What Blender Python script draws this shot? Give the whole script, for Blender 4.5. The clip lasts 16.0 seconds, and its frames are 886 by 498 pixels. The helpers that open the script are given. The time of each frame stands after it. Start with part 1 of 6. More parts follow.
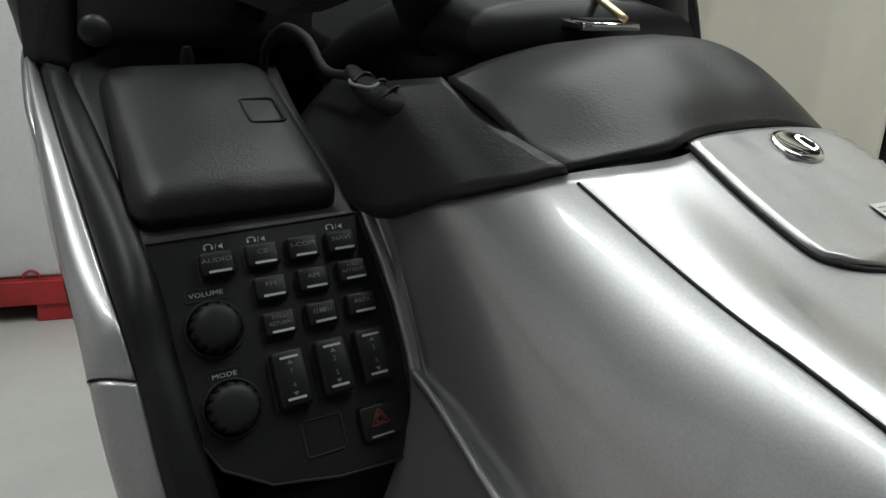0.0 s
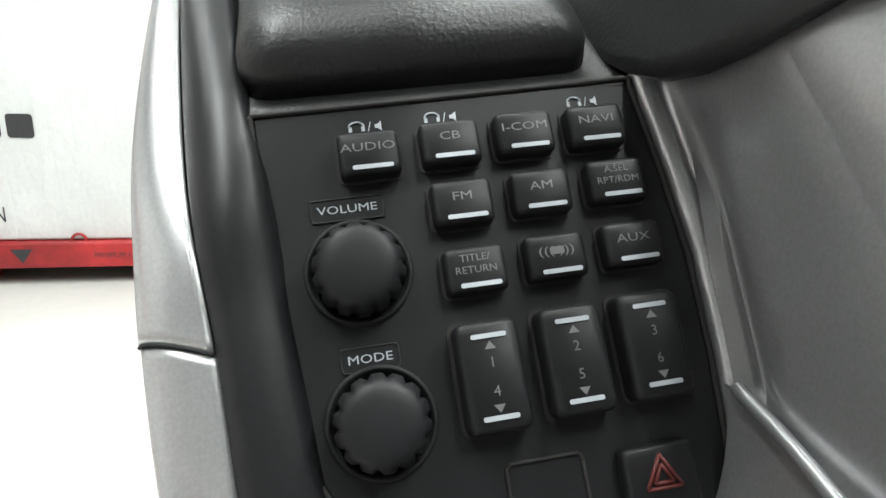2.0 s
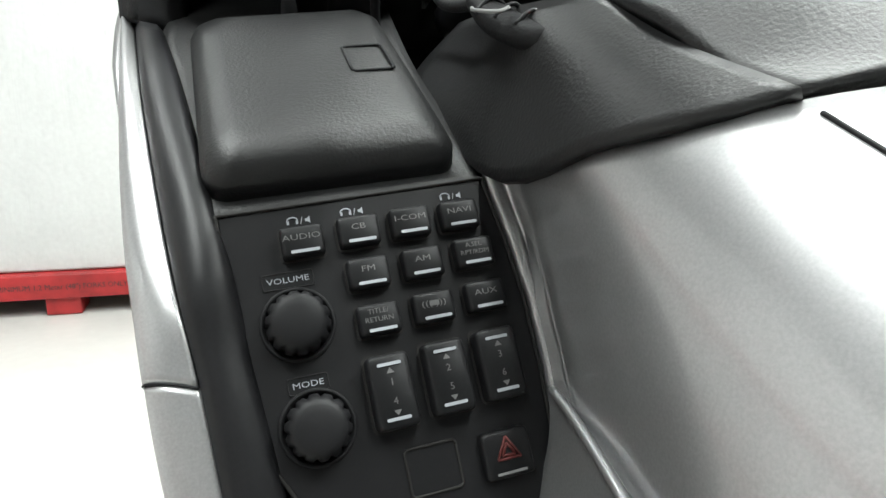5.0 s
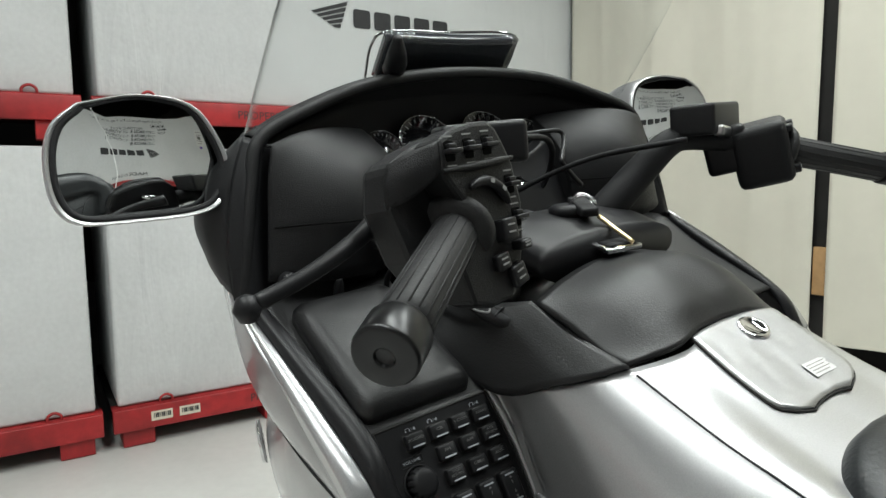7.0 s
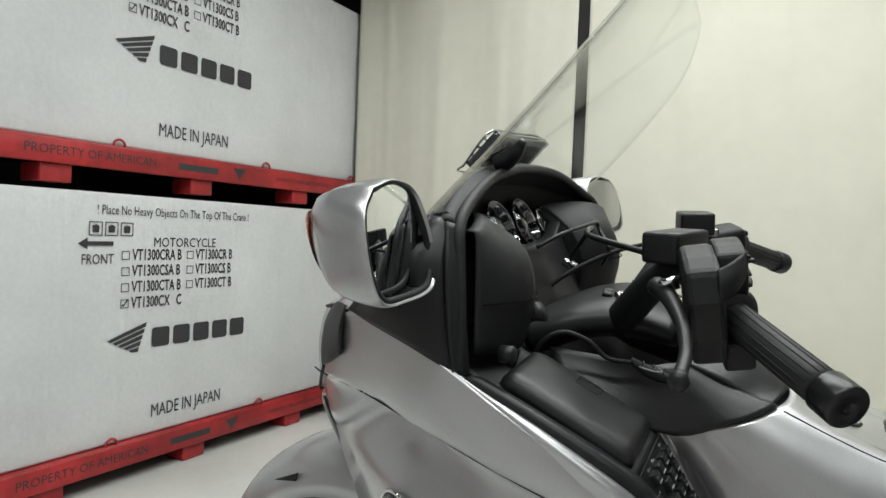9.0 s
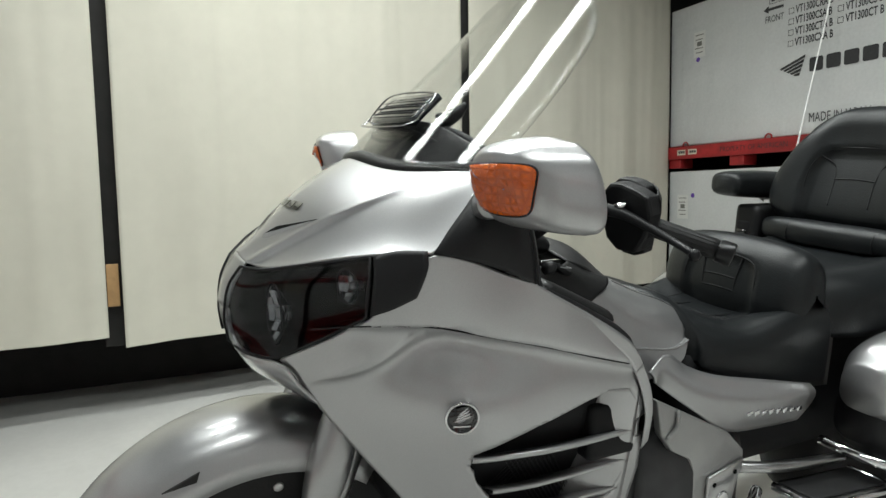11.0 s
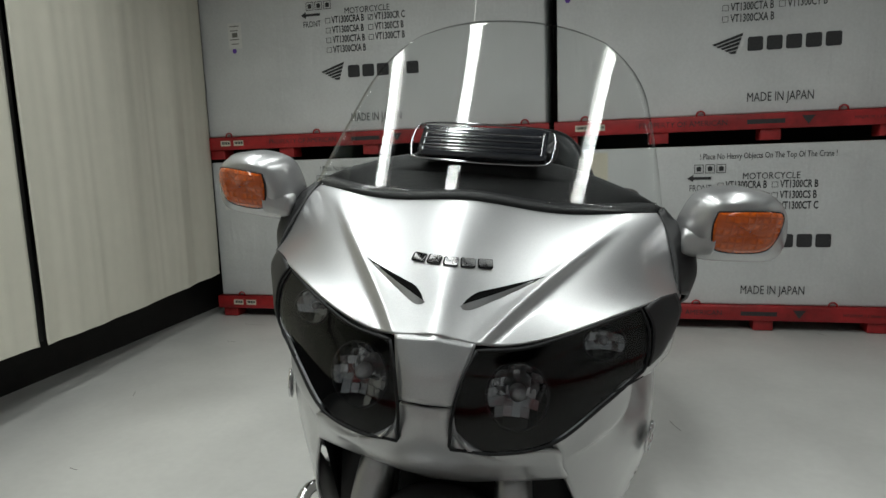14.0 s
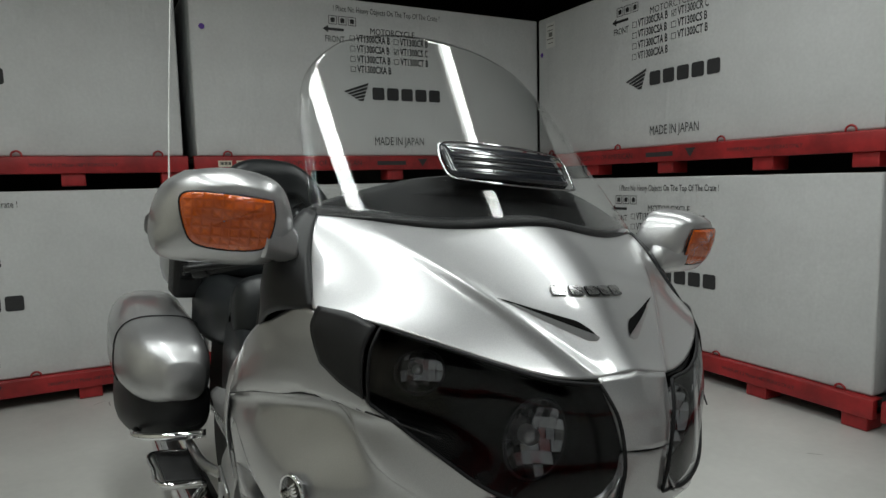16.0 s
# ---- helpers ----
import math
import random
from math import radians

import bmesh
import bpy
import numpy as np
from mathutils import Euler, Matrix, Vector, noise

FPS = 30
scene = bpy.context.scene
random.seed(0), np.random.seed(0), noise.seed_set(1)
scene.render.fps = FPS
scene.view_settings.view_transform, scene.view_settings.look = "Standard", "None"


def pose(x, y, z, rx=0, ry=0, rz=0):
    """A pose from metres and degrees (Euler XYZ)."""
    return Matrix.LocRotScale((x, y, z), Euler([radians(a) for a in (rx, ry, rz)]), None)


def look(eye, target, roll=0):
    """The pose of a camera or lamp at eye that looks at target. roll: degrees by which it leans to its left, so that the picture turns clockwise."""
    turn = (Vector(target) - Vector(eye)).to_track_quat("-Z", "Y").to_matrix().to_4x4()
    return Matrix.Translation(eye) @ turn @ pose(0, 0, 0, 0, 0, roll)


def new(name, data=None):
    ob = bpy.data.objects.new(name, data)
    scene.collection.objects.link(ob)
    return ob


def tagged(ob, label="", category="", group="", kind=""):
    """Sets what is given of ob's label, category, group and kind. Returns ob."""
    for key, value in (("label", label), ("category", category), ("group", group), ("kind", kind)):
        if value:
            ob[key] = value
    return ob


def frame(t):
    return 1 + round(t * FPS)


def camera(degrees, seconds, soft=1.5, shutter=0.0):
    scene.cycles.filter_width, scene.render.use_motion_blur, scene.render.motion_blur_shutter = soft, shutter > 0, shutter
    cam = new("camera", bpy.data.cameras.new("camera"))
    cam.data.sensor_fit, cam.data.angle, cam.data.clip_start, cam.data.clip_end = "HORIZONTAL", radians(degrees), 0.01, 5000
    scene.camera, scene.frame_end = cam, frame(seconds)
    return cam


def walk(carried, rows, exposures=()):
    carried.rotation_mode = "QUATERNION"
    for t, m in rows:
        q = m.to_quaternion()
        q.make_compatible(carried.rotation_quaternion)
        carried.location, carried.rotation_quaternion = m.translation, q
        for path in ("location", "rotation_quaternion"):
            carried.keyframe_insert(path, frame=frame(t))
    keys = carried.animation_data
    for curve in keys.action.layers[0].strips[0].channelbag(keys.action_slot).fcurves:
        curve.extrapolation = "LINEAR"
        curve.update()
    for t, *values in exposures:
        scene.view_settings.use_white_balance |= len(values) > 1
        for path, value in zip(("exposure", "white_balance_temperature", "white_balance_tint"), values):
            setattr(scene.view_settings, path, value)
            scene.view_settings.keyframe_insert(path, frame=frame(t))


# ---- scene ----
# ---- camera ----
cam = camera(69.3, 16.0)
PATH = [
    (0, (-0.423, 0.438, 0.84), (0.537, 2.133, 0.388), 4.3),
    (0.5, (-0.402, 0.493, 0.821), (0.463, 2.231, 0.343), 3.4),
    (1, (-0.392, 0.542, 0.796), (0.215, 2.38, 0.292), 2.3),
    (1.5, (-0.383, 0.569, 0.784), (0.038, 2.448, 0.245), 2.1),
    (2, (-0.375, 0.592, 0.773), (-0.051, 2.488, 0.224), 1.7),
    (2.5, (-0.364, 0.606, 0.77), (-0.051, 2.503, 0.217), 2.3),
    (3, (-0.361, 0.607, 0.772), (-0.024, 2.499, 0.218), 2.5),
    (5.3, (-0.399, 0.491, 0.822), (0.292, 2.309, 0.355), 1.1),
    (5.5, (-0.419, 0.474, 0.831), (0.391, 2.255, 0.412), 0.6),
    (6, (-0.475, 0.419, 0.875), (0.574, 2.096, 0.585), 1.5),
    (6.5, (-0.53, 0.345, 0.901), (0.52, 2.032, 0.668), -1.9),
    (7, (-0.623, 0.328, 0.961), (0.448, 2.005, 0.76), -0.8),
    (7.5, (-0.77, 0.32, 0.96), (0.518, 1.844, 0.822), 3.1),
    (8, (-0.878, 0.384, 0.983), (0.509, 1.822, 0.895), 4.2),
    (10.3, (-1.276, 1.208, 0.999), (0.707, 0.968, 0.913), 0.4),
    (10.5, (-1.291, 1.312, 0.988), (0.658, 0.874, 0.893), 0.6),
    (11, (-1.226, 1.484, 0.982), (0.585, 0.651, 0.81), -1.0),
    (11.5, (-1.117, 1.637, 1.043), (0.493, 0.484, 0.761), 0.4),
    (12, (-1.023, 1.834, 1.08), (0.419, 0.478, 0.787), 0.4),
    (12.5, (-0.882, 1.957, 1.1), (0.364, 0.42, 0.807), 0.3),
    (13, (-0.709, 2.045, 1.12), (0.313, 0.35, 0.832), 1.2),
    (13.5, (-0.515, 2.121, 1.111), (0.245, 0.293, 0.829), -0.3),
    (14, (-0.325, 2.107, 1.116), (0.144, 0.184, 0.823), -2.0),
    (14.5, (-0.142, 2.096, 1.121), (0.028, 0.121, 0.859), -1.3),
    (15, (0.081, 2.103, 1.115), (-0.229, 0.138, 0.901), -0.1),
    (15.2, (0.142, 2.07, 1.105), (-0.305, 0.133, 0.886), 0.6),
    (15.5, (0.239, 1.997, 1.113), (-0.395, 0.113, 0.888), -1.4),
    (16, (0.399, 1.882, 1.111), (-0.528, 0.122, 0.902), -1.3),
]
walk(cam, [(t, look(eye, target, roll)) for t, eye, target, roll in PATH], exposures=[(0, -0.93), (0.5, -0.6), (1, 0.25), (1.5, 0.65), (2, 0.9), (2.5, 1.45), (3.2, 1.82), (5.3, 0.52), (6, 0.1), (7, -0.25), (8.2, -0.25), (10.3, -0.42), (11.5, -0.3), (12.5, -0.55), (13, -0.84), (13.5, -0.97), (14.5, -1.14), (16, -1.18)])

# ---- light ----
world = bpy.data.worlds.new("hall")
scene.world = world
world.use_nodes = True
world.node_tree.nodes["Background"].inputs["Color"].default_value = (0.55, 0.6, 0.62, 1)
world.node_tree.nodes["Background"].inputs["Strength"].default_value = 0.06


def tube_lamp(name, x0, y, z, length, power, along="Y"):
    """A ceiling strip light: a long narrow area lamp shining down."""
    lamp = bpy.data.lights.new(name, "AREA")
    lamp.shape, lamp.size, lamp.size_y = "RECTANGLE", 0.12, length
    lamp.energy, lamp.color, lamp.spread = power, (0.94, 1.0, 0.975), radians(152)
    ob = new(name, lamp)
    ob.matrix_world = pose(x0, y, z, 0, 0, 0 if along == "Y" else 90)
    return ob


for lx in (-1.25, 0.22, 1.15):
    tube_lamp("strip_lamp", lx, 0.70, 2.86, 2.5, 36)

# ---- materials ----
def mat(name, color, rough=0.5, metal=0.0, coat=0.0, grain=0.0, grain_scale=300.0, bump=0.0, bump_scale=200.0, stain=0.0, stain_scale=4.0, spec=0.5, coat_rough=0.03, bump_dist=0.001):
    m = bpy.data.materials.new(name)
    m.use_nodes = True
    nt = m.node_tree
    b = nt.nodes["Principled BSDF"]
    b.inputs["Base Color"].default_value = (*color, 1)
    b.inputs["Roughness"].default_value = rough
    b.inputs["Metallic"].default_value = metal
    b.inputs["Coat Weight"].default_value = coat
    b.inputs["Coat Roughness"].default_value = coat_rough
    b.inputs["Specular IOR Level"].default_value = spec
    co = nt.nodes.new("ShaderNodeTexCoord")
    last = None
    for amount, sc in ((grain, grain_scale), (stain, stain_scale)):
        if amount:
            n = nt.nodes.new("ShaderNodeTexNoise")
            n.inputs["Scale"].default_value = sc
            n.inputs["Detail"].default_value = 5
            nt.links.new(co.outputs["Object"], n.inputs["Vector"])
            mix = nt.nodes.new("ShaderNodeMixRGB")
            mix.blend_type = "MULTIPLY"
            mix.inputs["Fac"].default_value = 1
            ramp = nt.nodes.new("ShaderNodeMapRange")
            ramp.inputs["From Min"].default_value, ramp.inputs["From Max"].default_value = 0.3, 0.7
            ramp.inputs["To Min"].default_value, ramp.inputs["To Max"].default_value = 1 - amount, 1 + amount * 0.5
            nt.links.new(n.outputs["Fac"], ramp.inputs["Value"])
            if last is None:
                mix.inputs["Color1"].default_value = (*color, 1)
            else:
                nt.links.new(last, mix.inputs["Color1"])
            nt.links.new(ramp.outputs["Result"], mix.inputs["Color2"])
            last = mix.outputs["Color"]
    if last is not None:
        nt.links.new(last, b.inputs["Base Color"])
    if bump:
        n = nt.nodes.new("ShaderNodeTexNoise")
        n.inputs["Scale"].default_value = bump_scale
        n.inputs["Detail"].default_value = 4
        nt.links.new(co.outputs["Object"], n.inputs["Vector"])
        bp = nt.nodes.new("ShaderNodeBump")
        bp.inputs["Strength"].default_value = bump
        bp.inputs["Distance"].default_value = bump_dist
        nt.links.new(n.outputs["Fac"], bp.inputs["Height"])
        nt.links.new(bp.outputs["Normal"], b.inputs["Normal"])
    return m


def glass(name, color=(1, 1, 1), low=0.04):
    """Thin glass: tinted see-through with mirror gloss that grows towards grazing."""
    m = bpy.data.materials.new(name)
    m.use_nodes = True
    nt = m.node_tree
    nt.nodes.remove(nt.nodes["Principled BSDF"])
    clear = nt.nodes.new("ShaderNodeBsdfTransparent")
    clear.inputs["Color"].default_value = (*color, 1)
    gloss = nt.nodes.new("ShaderNodeBsdfGlossy")
    gloss.inputs["Roughness"].default_value = 0.01
    edge = nt.nodes.new("ShaderNodeLayerWeight")
    edge.inputs["Blend"].default_value = 0.5
    steep = nt.nodes.new("ShaderNodeMath")
    steep.operation, steep.inputs[1].default_value = "POWER", 5
    nt.links.new(edge.outputs["Facing"], steep.inputs[0])
    fac = nt.nodes.new("ShaderNodeMapRange")
    fac.inputs["To Min"].default_value, fac.inputs["To Max"].default_value = low, 0.85
    nt.links.new(steep.outputs[0], fac.inputs["Value"])
    mix = nt.nodes.new("ShaderNodeMixShader")
    nt.links.new(fac.outputs["Result"], mix.inputs["Fac"])
    nt.links.new(clear.outputs[0], mix.inputs[1])
    nt.links.new(gloss.outputs[0], mix.inputs[2])
    nt.links.new(mix.outputs[0], nt.nodes["Material Output"].inputs["Surface"])
    return m


SILVER = mat("silver_paint", (0.455, 0.455, 0.46), 0.365, 0.80, coat=0.9, coat_rough=0.04, grain=0.1, grain_scale=900, stain=0.05, stain_scale=3)
BLACK = mat("black_textured_plastic", (0.007, 0.007, 0.0078), 0.5, spec=0.30, bump=0.6, bump_scale=900, stain=0.15, stain_scale=12)
SATIN = mat("satin_black_plastic", (0.010, 0.010, 0.0112), 0.43, grain=0.2, grain_scale=500, bump=0.06, bump_scale=1500, bump_dist=0.0004, spec=0.30)
MATTE = mat("matte_black_plastic", (0.006, 0.006, 0.007), 0.65, spec=0.3, bump=0.3, bump_scale=500)
GRAINED = mat("black_grained_vinyl", (0.0095, 0.0095, 0.010), 0.44, spec=0.42, bump=0.38, bump_scale=620, bump_dist=0.0008, stain=0.15, stain_scale=8)
LEATHER = mat("black_seat_leather", (0.010, 0.0115, 0.0125), 0.36, spec=0.34, bump=0.5, bump_scale=260, stain=0.2, stain_scale=7)
RUBBER = mat("black_rubber", (0.014, 0.014, 0.0145), 0.58, spec=0.35, bump=0.5, bump_scale=250)
PANEL = mat("smooth_matte_black_plastic", (0.0095, 0.0095, 0.0105), 0.48, grain=0.12, grain_scale=900, spec=0.24, bump=0.05, bump_scale=2500, bump_dist=0.0003)
PLATE = mat("dark_name_plate", (0.005, 0.005, 0.006), 0.6, spec=0.25)
BARPRINT = mat("pale_bar", (0.36, 0.38, 0.41), 0.5)
GLOSSBLACK = mat("gloss_black", (0.004, 0.004, 0.005), 0.15, coat=1.0)
CHROME = mat("chrome", (0.78, 0.78, 0.79), 0.07, 1.0)
GLINTSILVER = mat("knee_highlight_silver", (0.62, 0.62, 0.63), 0.36, 0.9)
STEEL = mat("brushed_steel", (0.5, 0.5, 0.5), 0.28, 1.0, grain=0.15, grain_scale=400)
DARKMETAL = mat("dark_engine_metal", (0.05, 0.05, 0.052), 0.45, 0.6, stain=0.3, stain_scale=15)
AMBER = mat("amber_lens", (0.80, 0.14, 0.003), 0.16, coat=0.8, spec=0.4)


def prisms(m, scale, depth, dark):
    """Square prism cells pressed into a lens, with shade towards their edges mixed into the colour."""
    nt = m.node_tree
    where = nt.nodes.new("ShaderNodeTexCoord")
    cells = nt.nodes.new("ShaderNodeTexVoronoi")
    cells.distance = "CHEBYCHEV"
    cells.inputs["Scale"].default_value, cells.inputs["Randomness"].default_value = scale, 0.12
    nt.links.new(where.outputs["Object"], cells.inputs["Vector"])
    raised = nt.nodes.new("ShaderNodeBump")
    raised.inputs["Strength"].default_value, raised.inputs["Distance"].default_value = 1.0, depth
    nt.links.new(cells.outputs["Distance"], raised.inputs["Height"])
    b = nt.nodes["Principled BSDF"]
    nt.links.new(raised.outputs["Normal"], b.inputs["Normal"])
    mix = nt.nodes.new("ShaderNodeMixRGB")
    mix.inputs["Color1"].default_value = b.inputs["Base Color"].default_value
    mix.inputs["Color2"].default_value = (*dark, 1)
    nt.links.new(cells.outputs["Distance"], mix.inputs["Fac"])
    nt.links.new(mix.outputs["Color"], b.inputs["Base Color"])


prisms(AMBER, 95, 0.004, (0.30, 0.03, 0.001))
KEYPRINT = mat("worn_key_print", (0.12, 0.12, 0.12), 0.5)
STICKER = mat("white_sticker", (0.62, 0.62, 0.61), 0.4)
GREYPRINT = mat("grey_print", (0.25, 0.25, 0.25), 0.5)
REDPRINT = mat("red_print", (0.10, 0.014, 0.012), 0.5)
MIRRORGLASS = mat("mirror_glass", (0.82, 0.84, 0.84), 0.01, 1.0)
CLEAR = glass("clear_screen", (0.985, 0.992, 0.99), 0.022)
SMOKED = glass("smoked_lens", (0.68, 0.69, 0.71), 0.035)
FACET = mat("reflector_facets", (0.40, 0.40, 0.41), 0.12, 1.0)
ANODISED = mat("black_anodised", (0.035, 0.035, 0.036), 0.3, 0.85)
DARKCHROME = mat("dark_chrome", (0.42, 0.42, 0.43), 0.08, 1.0)
VENTGREY = mat("smoked_grey_plastic", (0.022, 0.024, 0.03), 0.18, coat=0.6)
FLOORM = mat("sealed_concrete_floor", (0.60, 0.595, 0.57), 0.36, grain=0.035, grain_scale=30, stain=0.2, stain_scale=1.1, bump=0.06, bump_scale=60)
BOARD = mat("white_crate_board", (0.60, 0.61, 0.61), 0.62, grain=0.05, grain_scale=60, stain=0.09, stain_scale=2.2, bump=0.5, bump_scale=5, bump_dist=0.02)


def wrinkles(m, stretch, strength, depth):
    """Long soft creases over the material's own relief; stretch scales the three axes."""
    nt = m.node_tree
    where, scaled, folds, crease = (nt.nodes.new("ShaderNode" + k) for k in ("TexCoord", "Mapping", "TexNoise", "Bump"))
    scaled.inputs["Scale"].default_value = stretch
    folds.inputs["Scale"].default_value, folds.inputs["Detail"].default_value, folds.inputs["Distortion"].default_value = 1.0, 4, 0.6
    crease.inputs["Strength"].default_value, crease.inputs["Distance"].default_value = strength, depth
    nt.links.new(where.outputs["Object"], scaled.inputs["Vector"])
    nt.links.new(scaled.outputs["Vector"], folds.inputs["Vector"])
    nt.links.new(folds.outputs["Fac"], crease.inputs["Height"])
    b = nt.nodes["Principled BSDF"]
    if b.inputs["Normal"].links:
        nt.links.new(b.inputs["Normal"].links[0].from_socket, crease.inputs["Normal"])
    nt.links.new(crease.outputs["Normal"], b.inputs["Normal"])


wrinkles(BOARD, (11, 11, 1.6), 0.5, 0.010)
wrinkles(BOARD, (24, 24, 5), 0.18, 0.003)
REDRAIL = mat("red_painted_steel", (0.36, 0.018, 0.02), 0.45, grain=0.2, grain_scale=30, stain=0.4, stain_scale=5, bump=0.2, bump_scale=40)
SCUFF = mat("grey_scuff", (0.2, 0.19, 0.175), 0.6, grain=0.4, grain_scale=60)
INK = mat("black_ink", (0.03, 0.03, 0.032), 0.7, grain=0.2, grain_scale=80)
GREYINK = mat("faded_ink", (0.16, 0.155, 0.14), 0.7, grain=0.3, grain_scale=150)
PAPER = mat("cream_label_paper", (0.66, 0.62, 0.5), 0.7, grain=0.06, grain_scale=70)
TAGPAPER = mat("white_label_paper", (0.66, 0.66, 0.64), 0.6, grain=0.06, grain_scale=70)
PURPLE = mat("purple_ink", (0.12, 0.05, 0.35), 0.7)
CLOTH = mat("cream_curtain_cloth", (0.60, 0.58, 0.495), 0.85, grain=0.025, grain_scale=14, stain=0.09, stain_scale=0.9, bump=0.12, bump_scale=9, bump_dist=0.006)
DARKGAP = mat("dark_gap", (0.012, 0.011, 0.01), 0.8, grain=0.3, grain_scale=12)
# near-black in place of shade in slots, wells and holes; also on lamp bowls
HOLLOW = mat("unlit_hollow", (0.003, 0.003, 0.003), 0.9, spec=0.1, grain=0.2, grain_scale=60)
GREYPAINT = mat("grey_painted_metal", (0.36, 0.36, 0.355), 0.42, 0.6, grain=0.08, grain_scale=500, stain=0.12, stain_scale=9)
DARKCEIL = mat("dark_ceiling", (0.05, 0.048, 0.045), 0.8, stain=0.3, stain_scale=2)
WOOD = mat("raw_timber", (0.42, 0.25, 0.11), 0.65, grain=0.25, grain_scale=20)
TUBE = bpy.data.materials.new("fluorescent_tube")
TUBE.use_nodes = True
TUBE.node_tree.nodes["Principled BSDF"].inputs["Emission Color"].default_value = (0.97, 1, 0.95, 1)
TUBE.node_tree.nodes["Principled BSDF"].inputs["Emission Strength"].default_value = 18

# ---- mesh helpers ----
def part(name, bm, material, parent=None, label="", smooth=True, thick=0.0, bevel=0.0):
    """Link a bmesh as one mesh object under a thing or part."""
    me = bpy.data.meshes.new(name)
    bmesh.ops.recalc_face_normals(bm, faces=bm.faces)
    bm.to_mesh(me)
    bm.free()
    me.materials.append(material)
    for p in me.polygons:
        p.use_smooth = smooth
    ob = new(name, me)
    ob.parent = parent
    if thick:
        md = ob.modifiers.new("thickness", "SOLIDIFY")
        md.thickness, md.offset = thick, -1
    if bevel:
        md = ob.modifiers.new("edges", "BEVEL")
        md.width, md.segments, md.limit_method, md.angle_limit = bevel, 2, "ANGLE", radians(40)
    if label:
        ob["label"] = label
    return ob


def thing(name, label, category, group="", kind="", at=None):
    ob = new(name)
    if at is not None:
        ob.matrix_world = at
    return tagged(ob, label, category, group, kind)


def spline(points, n):
    """n points along a smooth curve through the given ones."""
    p = np.array(points, float)
    if len(p) == 2:
        return np.linspace(p[0], p[1], n)
    d = np.r_[0, np.cumsum(np.sqrt(np.linalg.norm(np.diff(p, axis=0), axis=1)) + 1e-9)]
    full = np.vstack([2 * p[0] - p[1], p, 2 * p[-1] - p[-2]])
    out = []
    for s in np.linspace(0, len(p) - 1, n):
        i = min(int(s), len(p) - 2)
        t = s - i
        a, b, c, e = full[i], full[i + 1], full[i + 2], full[i + 3]
        out.append(0.5 * (2 * b + (c - a) * t + (2 * a - 5 * b + 4 * c - e) * t * t + (3 * b - a - 3 * c + e) * t ** 3))
    return np.array(out)


def sheet(rows, nu, nv):
    """A smooth grid through rows of points: nv x nu x 3."""
    a = np.array([spline(r, nu) for r in rows])
    return np.stack([spline(a[:, i], nv) for i in range(nu)], 1)


def grid_bm(g, flip=1, keep=None, bm=None):
    bm = bm or bmesh.new()
    nv, nu = g.shape[:2]
    vs = [[bm.verts.new((flip * g[j, i, 0], g[j, i, 1], g[j, i, 2])) for i in range(nu)] for j in range(nv)]
    for j in range(nv - 1):
        for i in range(nu - 1):
            mid = g[j : j + 2, i : i + 2].mean((0, 1))
            if keep is None or keep(mid, i / (nu - 1), j / (nv - 1)):
                bm.faces.new((vs[j][i], vs[j][i + 1], vs[j + 1][i + 1], vs[j + 1][i]))
    loose = [v for v in bm.verts if not v.link_faces]
    bmesh.ops.delete(bm, geom=loose, context="VERTS")
    return bm


def box(size, at=(0, 0, 0), bm=None, turn=None, bevel=0.0, seg=2):
    bm = bm or bmesh.new()
    one = bmesh.new()
    bmesh.ops.create_cube(one, size=1)
    bmesh.ops.scale(one, vec=size, verts=one.verts)
    if bevel:
        bmesh.ops.bevel(one, geom=one.edges[:], offset=bevel, segments=seg, affect="EDGES", profile=0.6)
    if turn is not None:
        bmesh.ops.transform(one, matrix=turn.to_4x4(), verts=one.verts)
    bmesh.ops.translate(one, vec=at, verts=one.verts)
    me = bpy.data.meshes.new("scrap")
    one.to_mesh(me)
    one.free()
    bm.from_mesh(me)
    bpy.data.meshes.remove(me)
    return bm


def pipe(points, radius, n=24, sides=10, bm=None, closed_ends=True):
    """A round tube along a smooth curve; radius is a number or one for each control point."""
    bm = bm or bmesh.new()
    c = spline(points, n)
    rad = np.interp(np.linspace(0, 1, n), np.linspace(0, 1, len(points)), radius) if np.ndim(radius) else np.full(n, radius)
    tan = np.gradient(c, axis=0)
    tan /= np.linalg.norm(tan, axis=1)[:, None]
    up = np.cross(tan[0], (0.3, 0.2, 0.93))
    rings = []
    for p, t, r in zip(c, tan, rad):
        up = up - t * (up @ t)
        up /= np.linalg.norm(up)
        side = np.cross(t, up)
        rings.append([bm.verts.new(p + r * (math.cos(a) * up + math.sin(a) * side)) for a in np.arange(sides) * 2 * math.pi / sides])
    for a, b in zip(rings, rings[1:]):
        for k in range(sides):
            bm.faces.new((a[k], a[(k + 1) % sides], b[(k + 1) % sides], b[k]))
    if closed_ends:
        bm.faces.new(rings[0][::-1])
        bm.faces.new(rings[-1])
    return bm


